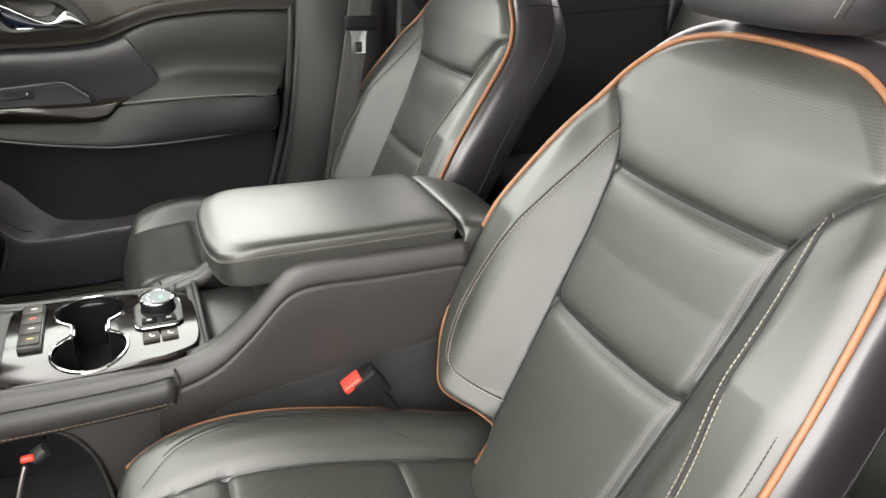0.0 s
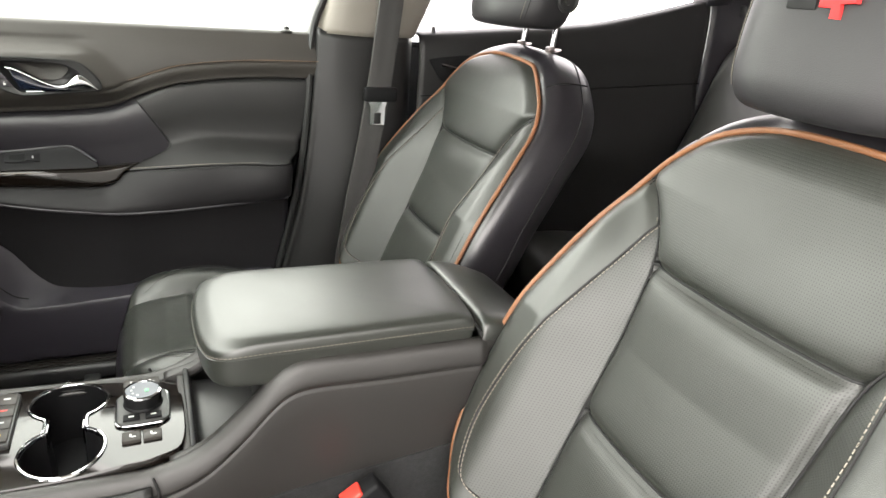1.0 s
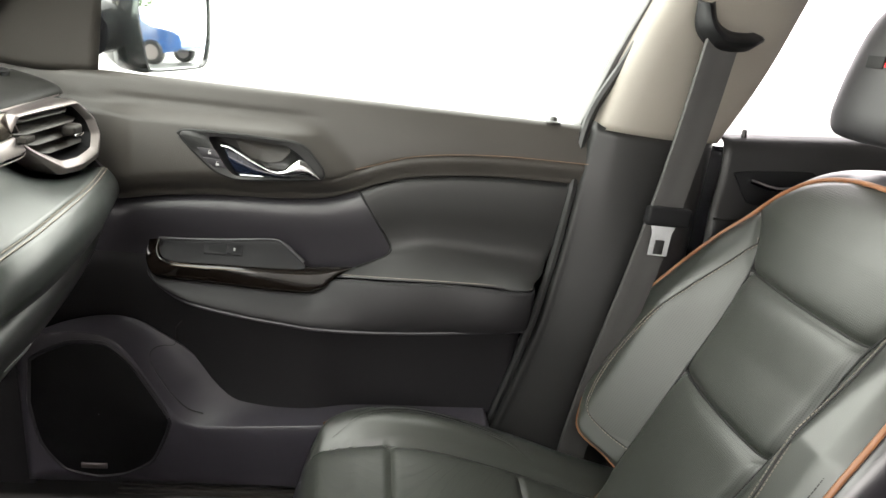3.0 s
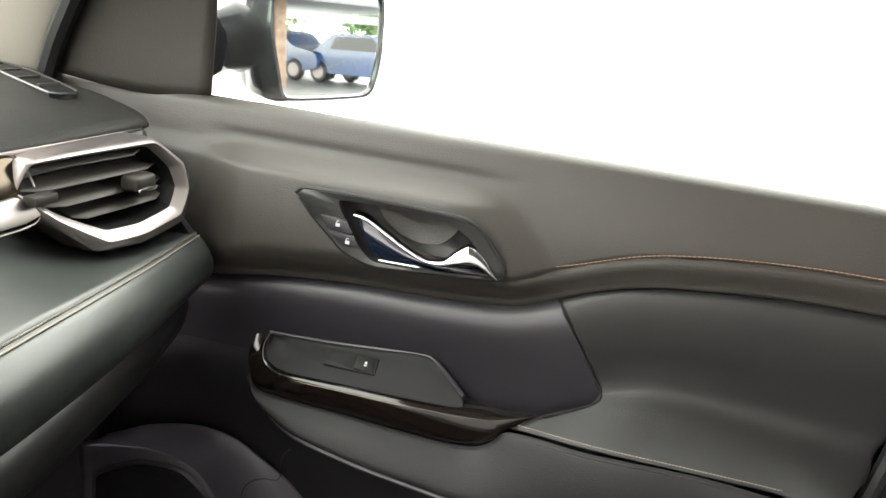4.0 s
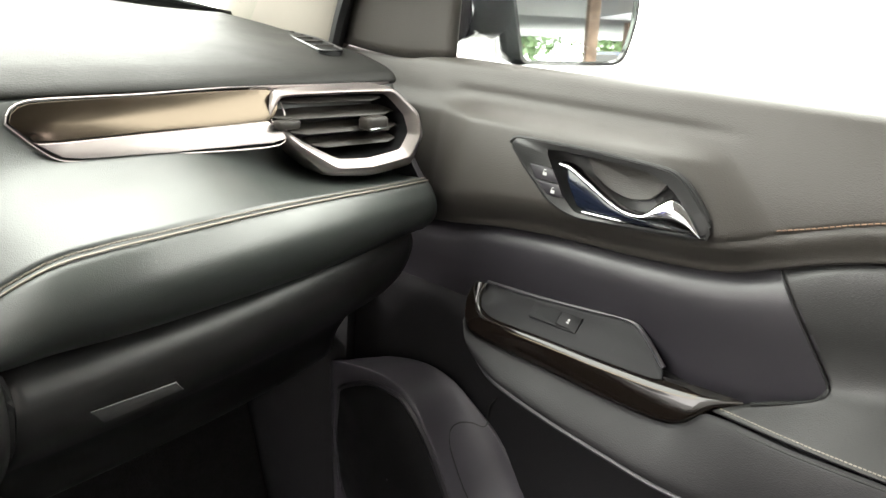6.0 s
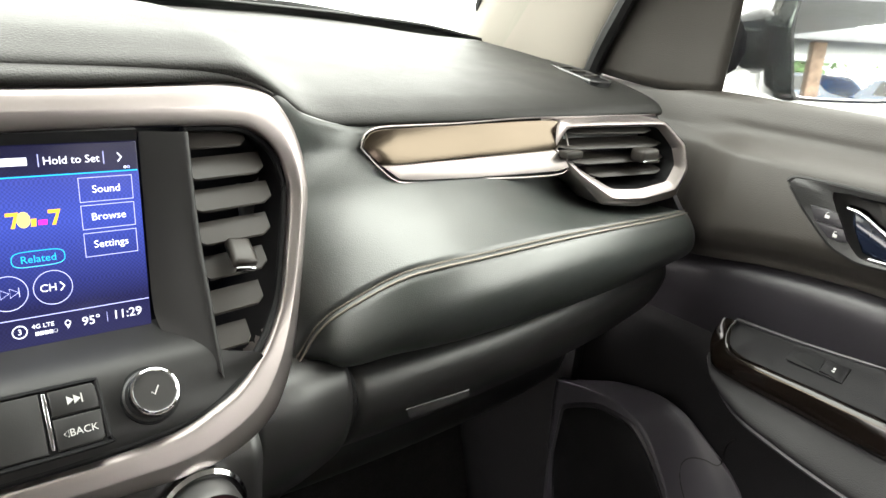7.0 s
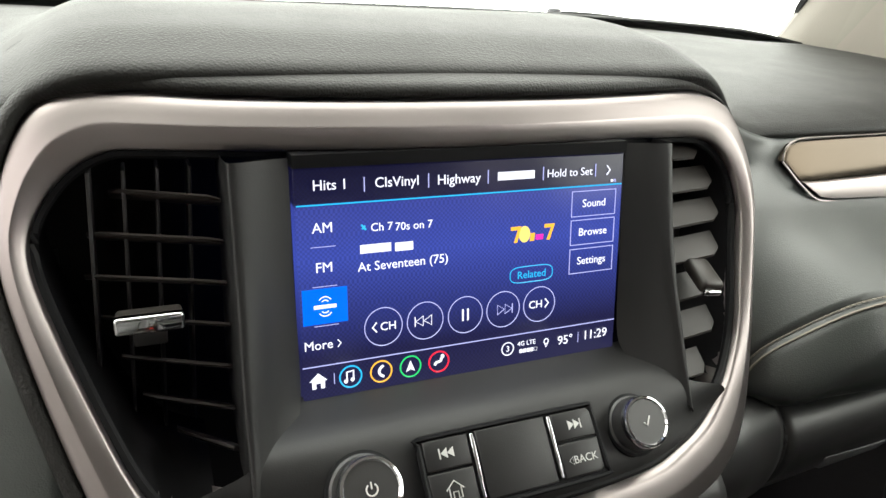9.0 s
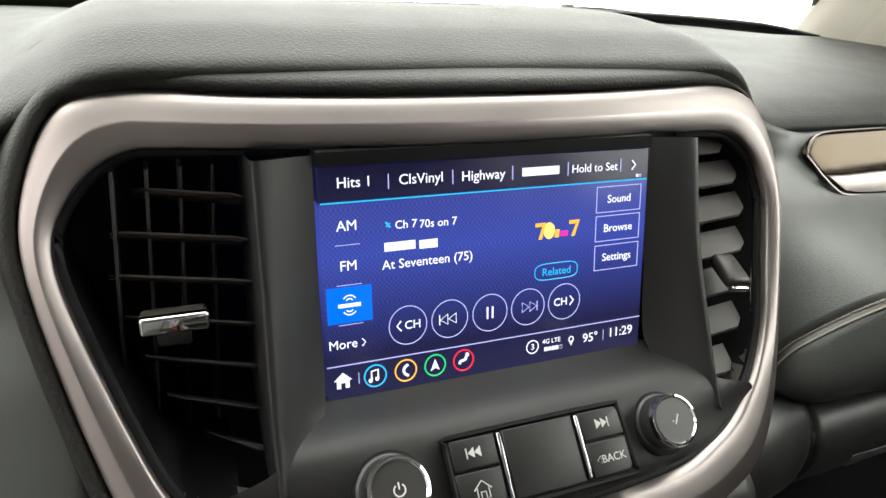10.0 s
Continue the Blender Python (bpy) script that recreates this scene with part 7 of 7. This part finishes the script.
plate("home_icon", [(-0.0841, 1.0596), (-0.0799, 1.0634), (-0.0757, 1.0596), (-0.0769, 1.0596), (-0.0769, 1.0558), (-0.0788, 1.0558), (-0.0788, 1.0584), (-0.0810, 1.0584), (-0.0810, 1.0558), (-0.0829, 1.0558), (-0.0829, 1.0596)], TXT)
bar("divider", -0.0725, -0.0722, 1.0568, 1.0622, DIM)
for x, mt in ((-0.0644, CYAN), (-0.0492, AMBER), (-0.0341, LIME), (-0.0190, CRIM)):
    circle("app_ring", x, 1.0592, 0.0053, 0.00040, mt)
line("note_icon", [(-0.0662, 1.0572), (-0.0662, 1.0617), (-0.0630, 1.0622), (-0.0630, 1.0577)], 0.00045, TXT)
circle("note_icon", -0.0668, 1.0571, 0.0005, 0.0005, TXT)
circle("note_icon", -0.0636, 1.0576, 0.0005, 0.0005, TXT)
line("phone_icon", [(-0.0480, 1.0620), (-0.0497, 1.0608), (-0.0503, 1.0592), (-0.0497, 1.0576), (-0.0480, 1.0564)], 0.0007, TXT, n=16)
plate("arrow_icon", [(-0.0341, 1.0623), (-0.0318, 1.0566), (-0.0341, 1.0578), (-0.0364, 1.0566)], TXT)
line("seat_icon", [(-0.0176, 1.0610), (-0.0182, 1.0594), (-0.0206, 1.0588), (-0.0212, 1.0576)], 0.0007, TXT, n=14)
circle("seat_icon", -0.0170, 1.0619, 0.0005, 0.0005, TXT)
circle("profile_ring", 0.0199, 1.0597, 0.0034, 0.00030, TXT)
text("3", 0.0199, 1.0597, 0.0044)
text("4G LTE", 0.0310, 1.0614, 0.0035)
for k in range(5):
    if k < 4:
        bar("signal_block", 0.0270 + 0.0022 * k, 0.0288 + 0.0022 * k, 1.0562, 1.0582, TXT)
    else:
        line("signal_block", [(0.0360, 1.0564), (0.0376, 1.0564), (0.0376, 1.0581), (0.0360, 1.0581)], 0.0001, TXT, True)
line("pin_icon", [(0.0431 + 0.0013 * math.cos(t), 1.0604 + 0.0014 * math.sin(t)) for t in [k * math.tau / 16 for k in range(16)]], 0.0003, TXT, True)
line("pin_icon", [(0.0420, 1.0597), (0.0431, 1.0572), (0.0442, 1.0597)], 0.0003, TXT)
text("95°", 0.0549, 1.0594, 0.0070)
bar("divider", 0.0632, 0.0634, 1.0568, 1.0626, DIM)
text("11:29", 0.0741, 1.0600, 0.0072)


# hard keys and knobs: local frame on the control panel
def on_panel(x, z, d=0.0):
    slope = math.atan2(panel_y(z + 0.004) - panel_y(z - 0.004), 0.008)
    return Matrix.Translation(V(x, panel_y(z) + 0.81 * x * x * smooth((1.045 - z) / 0.03), z)) @ pose(0, 0, 0, 90 - math.degrees(slope), 0, 0) @ Matrix.Translation((0, 0, d))


KEY_POSE = on_panel(0.002, 1.0275, 0.0026)


def key_place(x, v, d=0.0):
    return KEY_POSE @ Vector((x, v, d))


def key_plate(name, pts, thick, mat, parent, d, bevel=0.0008, label=""):
    up = KEY_POSE.to_3x3() @ Vector((0, 0, 1))
    return part(name, slab([key_place(x, v, d) for x, v in pts], up * -thick, bevel), mat, parent, label)


frame_pts = [(-0.0465, 0.0125), (-0.0435, 0.0155), (0.0420, 0.0155), (0.0455, 0.0125), (0.0465, -0.0155), (0.0430, -0.0185), (-0.0425, -0.0185), (-0.0460, -0.0155)]
cluster = key_plate("key_bezel", rounded([V(x, v, 0) for x, v in frame_pts], 60) and [(p.x, p.y) for p in rounded([V(x, v, 0) for x, v in frame_pts], 60)], 0.004, DEEP, dash, 0.001, 0.001, "black cluster of hard radio keys")
for pts in ([(-0.0445, 0.0140), (-0.0225, 0.0140), (-0.0225, 0.0006), (-0.0450, 0.0006)], [(-0.0450, -0.0006), (-0.0225, -0.0006), (-0.0225, -0.0165), (-0.0430, -0.0165), (-0.0446, -0.0145)], [(0.0225, 0.0140), (0.0430, 0.0140), (0.0445, 0.0120), (0.0450, 0.0006), (0.0225, 0.0006)], [(0.0225, -0.0006), (0.0450, -0.0006), (0.0445, -0.0145), (0.0425, -0.0165), (0.0225, -0.0165)], [(-0.0185, 0.0142), (0.0185, 0.0142), (0.0185, -0.0167), (-0.0185, -0.0167)]):
    key_plate("key", pts, 0.003, PANEL, cluster, 0.0022, 0.0007)
for x in (-0.0205, 0.0205):
    key_plate("chrome_bar", [(x - 0.0009, 0.0135), (x + 0.0009, 0.0135), (x + 0.0009, -0.0155), (x - 0.0009, -0.0155)], 0.003, CHROME, cluster, 0.0032, 0.0004)
for sg, x0 in ((-1, -0.0335), (1, 0.0335)):
    for dx in (-0.0030, 0.0002):
        key_plate("key_mark", [(x0 + sg * dx, 0.0098), (x0 + sg * (dx + 0.0032), 0.0075), (x0 + sg * dx, 0.0052)], 0.0003, WHITE_MARK, cluster, 0.0025, 0)
    a = x0 + sg * 0.0036
    key_plate("key_mark", [(a, 0.0098), (a + 0.0006 * sg, 0.0098), (a + 0.0006 * sg, 0.0052), (a, 0.0052)], 0.0003, WHITE_MARK, cluster, 0.0025, 0)
for pts in ([(-0.0377, -0.0086), (-0.0335, -0.0048), (-0.0293, -0.0086)], [(-0.0363, -0.0078), (-0.0363, -0.0124), (-0.0347, -0.0124), (-0.0347, -0.0096), (-0.0323, -0.0096), (-0.0323, -0.0124), (-0.0307, -0.0124), (-0.0307, -0.0078)]):
    part("key_mark", tube([key_place(x, v, 0.0024) for x, v in pts], 0.0003, 5), WHITE_MARK, cluster)
words("lettering", "BACK", 0.0052, KEY_POSE @ Matrix.Translation((0.0355, -0.0090, 0.0024)), WHITE_MARK, cluster)
part("key_mark", tube([key_place(x, v, 0.0024) for x, v in ((0.0262, -0.0090), (0.0284, -0.0072), (0.0284, -0.0108))], 0.00025, 5, closed=True), WHITE_MARK, cluster)
part("key_rim", tube(rounded([key_place(x, v, 0.0012) for x, v in frame_pts], 80), 0.0013, 6, closed=True), DEEP, cluster)
for x, nm in ((-0.0705, "power_knob"), (0.0735, "tune_knob")):
    m = on_panel(x, 1.0258 if x < 0 else 1.0268, 0.0) @ Matrix.Scale(0.77 if x < 0 else 0.71, 4)
    k = part(nm, moved(lathe([(0.0205, -0.004), (0.0205, 0.002), (0.0190, 0.003), (0.0188, 0.010), (0.0178, 0.0165), (0.0168, 0.0180)], 48), m), PLASTIC, dash, "black rotary knob with chrome ring")
    part("knob_seat", moved(lathe([(0.0225, -0.004), (0.0225, 0.0012), (0.0205, 0.0018)], 48), m), DEEP, k)
    part("knob_ring", moved(lathe([(0.0184, 0.0140), (0.0184, 0.0172), (0.0176, 0.0190), (0.0162, 0.0195), (0.0153, 0.0184)], 48), m), CHROME, k)
    part("knob_face", moved(lathe([(0.0, 0.0184), (0.0154, 0.0184)], 48), m), PLASTIC, k)
    if nm == "power_knob":
        arc = [(m @ Vector((0.0032 * math.cos(t), 0.0032 * math.sin(t), 0.0187))) for t in [math.pi / 2 + 0.6 + j * (math.tau - 1.2) / 20 for j in range(21)]]
        part("knob_mark", merged(tube(arc, 0.0004, 5), tube([m @ Vector((0, 0.0004, 0.0187)), m @ Vector((0, 0.0042, 0.0187))], 0.0004, 5)), WHITE_MARK, k)
    else:
        part("knob_mark", tube([m @ Vector(p) for p in ((-0.0028, -0.0004, 0.0187), (-0.0008, -0.0028, 0.0187), (0.0030, 0.0034, 0.0187))], 0.0004, 5), WHITE_MARK, k)

# climate panel below
rows = [[V(x, y, z) for x in (-0.132, -0.09, 0, 0.09, 0.132)] for y, z in ((-0.044, 0.992), (-0.055, 0.978), (-0.054, 0.955), (-0.056, 0.90), (-0.075, 0.845), (-0.10, 0.815), (-0.135, 0.800))]
clim = part("climate_panel", loft(rows, 40, 4), PLASTIC, dash, "satin black climate panel", thick=0.003)
m = Matrix.Translation((0.092, -0.060, 0.958)) @ pose(0, 0, 0, 84, 0, 0)
k = part("climate_knob", moved(lathe([(0.024, -0.004), (0.024, 0.004), (0.021, 0.006), (0.0205, 0.020), (0.019, 0.023)], 40), m), PLASTIC, clim, "black temperature knob with chrome rim")
part("knob_ring", moved(lathe([(0.0245, 0.003), (0.026, 0.006), (0.024, 0.008)], 40), m), CHROME, k)
part("knob_face", moved(lathe([(0.0, 0.0232), (0.0192, 0.0232)], 40), m), DEEP, k)
for t0, t1, mt in ((0.35, 1.45, RED_LIGHT), (1.75, 3.6, BLUE_LIGHT)):
    part("heat_arc", tube([m @ Vector((0.0145 * math.cos(t0 + (t1 - t0) * j / 14), 0.0145 * math.sin(t0 + (t1 - t0) * j / 14), 0.0238)) for j in range(15)], 0.0017, 6), mt, k)
part("knob_mark", moved(box(0, 0.002, 0.0238, 0.008, 0.006, 0.0004), m), WHITE_MARK, k)
for kx in range(3):
    for kz in range(2):
        bt = part("climate_button", moved(box(0, 0, 0, 0.021, 0.017, 0.006, 0.0015), Matrix.Translation((0.022 + 0.024 * kx, -0.062 - 0.008 * kz, 0.915 - 0.030 * kz)) @ pose(0, 0, 0, 84 - 10 * kz, 0, 0)), SLAT, clim, "small black climate button")
        part("button_mark", moved(box(0, 0, 0.0032, 0.008, 0.006, 0.0004), Matrix.Translation((0.022 + 0.024 * kx, -0.062 - 0.008 * kz, 0.915 - 0.030 * kz)) @ pose(0, 0, 0, 84 - 10 * kz, 0, 0)), WHITE_MARK, bt)

# demister outlet on the dash end
dem = thing("demister_vent", 0.63, 0.2, 1.176, "small dark window demister outlet set in the dash top", "vent")
out = rounded([V(0.598, 0.128, 1.1785), V(0.628, 0.124, 1.1785), V(0.672, 0.215, 1.1835), V(0.690, 0.300, 1.1865), V(0.668, 0.305, 1.1870), V(0.638, 0.220, 1.1845)], 50)
part("outlet", slab(out, (0, 0, -0.006), 0.001), DEEP, dem)
part("outlet_rim", tube(out, 0.0014, 5, closed=True), PLASTIC, dem)
for k in range(5):
    t = k / 4
    part("outlet_rib", box(0.624 + 0.045 * t, 0.150 + 0.125 * t, 1.1805 + 0.0055 * t, 0.026, 0.003, 0.004), SLAT, dem)

# windscreen, its black border, and the front pillars
ws = thing("windscreen", 0, 0.4, 1.2, "clear windscreen with a black lower border", "windscreen", kind="structure")
part("pane", loft([[V(x, 0.56 - 0.35 * x * x, 1.19) for x in (-0.72, -0.4, 0, 0.4, 0.72)], [V(x * 0.93, 0.24 - 0.25 * x * x, 1.43) for x in (-0.72, -0.4, 0, 0.4, 0.72)], [V(x * 0.85, -0.10 - 0.2 * x * x, 1.63) for x in (-0.72, -0.4, 0, 0.4, 0.72)]], 30, 6), PANE, ws)
part("black_border", loft([[V(x, 0.525 - 0.16 * x * x, z0) for x, z0 in ((-0.72, 1.19), (-0.6, 1.19), (-0.3, 1.19), (0, 1.19), (0.3, 1.19), (0.6, 1.19), (0.72, 1.19))], [V(x, 0.525 - 0.16 * x * x, z0) for x, z0 in ((-0.72, 1.195), (-0.6, 1.207), (-0.3, 1.216), (0, 1.219), (0.3, 1.219), (0.6, 1.210), (0.72, 1.196))], [V(x, 0.515 - 0.16 * x * x, z0) for x, z0 in ((-0.72, 1.196), (-0.6, 1.212), (-0.3, 1.223), (0, 1.227), (0.3, 1.227), (0.6, 1.216), (0.72, 1.197))]], 40, 4), RUBBER, ws, "black printed border", thick=0.004)
wip = thing("wiper", 0.45, 0.62, 1.22, "black wiper arm resting below the windscreen", "wiper")
part("arm", loft([[V(x, 0.62, 1.19) for x in (0.25, 0.36, 0.42, 0.50, 0.64, 0.75)], [V(0.25, 0.62, 1.208), V(0.36, 0.61, 1.222), V(0.42, 0.61, 1.229), V(0.50, 0.61, 1.227), V(0.64, 0.62, 1.214), V(0.75, 0.62, 1.200)], [V(x, 0.66, 1.14) for x in (0.25, 0.36, 0.42, 0.50, 0.64, 0.75)]], 30, 4), RUBBER, wip, thick=0.003)
part("nut", moved(lathe([(0.010, 0), (0.010, 0.006), (0.0, 0.008)], 14), pose(0.41, 0.612, 1.227)), STEEL, wip)
tagged(part("hood_panel", loft([[V(x, y, z) for x in (-0.8, -0.4, 0, 0.4, 0.8)] for y, z in ((0.60, 1.15), (1.0, 1.10), (1.5, 1.02), (1.75, 0.90), (1.80, 0.5))], 24, 4), PAINT), "dark painted bonnet beyond the windscreen", "bonnet", kind="structure")
for sg in (1, -1):
    ap = thing("front_pillar", sg * 0.68, 0.2, 1.2, "pale grey front pillar trim", "pillar", kind="structure")
    rails = [
        [V(0.735, 0.52, 1.195), V(0.690, 0.425, 1.265), V(0.655, 0.28, 1.37), V(0.61, 0.08, 1.51), V(0.575, -0.10, 1.64)],
        [V(0.712, 0.47, 1.185), V(0.676, 0.365, 1.27), V(0.640, 0.22, 1.375), V(0.595, 0.03, 1.51), V(0.560, -0.14, 1.64)],
        [V(0.700, 0.36, 1.178), V(0.676, 0.285, 1.26), V(0.640, 0.16, 1.365), V(0.598, -0.02, 1.50), V(0.565, -0.19, 1.64)],
        [V(0.706, 0.245, 1.172), V(0.690, 0.205, 1.235), V(0.655, 0.12, 1.335), V(0.615, -0.04, 1.48), V(0.59, -0.22, 1.64)],
        [V(0.730, 0.225, 1.172), V(0.715, 0.190, 1.235), V(0.685, 0.11, 1.335), V(0.645, -0.05, 1.48), V(0.62, -0.23, 1.64)],
    ]
    part("pillar_trim", loft([[V(sg * p.x, p.y, p.z) for p in r] for r in rails], 40, 5), BEIGE, ap, "pale grey pillar trim", thick=0.003)
    part("windscreen_edge", tube([V(sg * x, y, z) for x, y, z in ((0.755, 0.455, 1.212), (0.728, 0.470, 1.225), (0.690, 0.428, 1.268), (0.654, 0.284, 1.375), (0.609, 0.084, 1.515))], 0.007, 6, 30), RUBBER, ap)
    part("pillar_seal", tube([V(sg * p.x * 0.995, p.y - 0.006, p.z) for p in (V(0.712, 0.232, 1.172), V(0.694, 0.192, 1.235), V(0.662, 0.108, 1.335), V(0.622, -0.05, 1.48), V(0.597, -0.23, 1.64))], 0.010, 8, 40), RUBBER, ap, "black rubber seal")
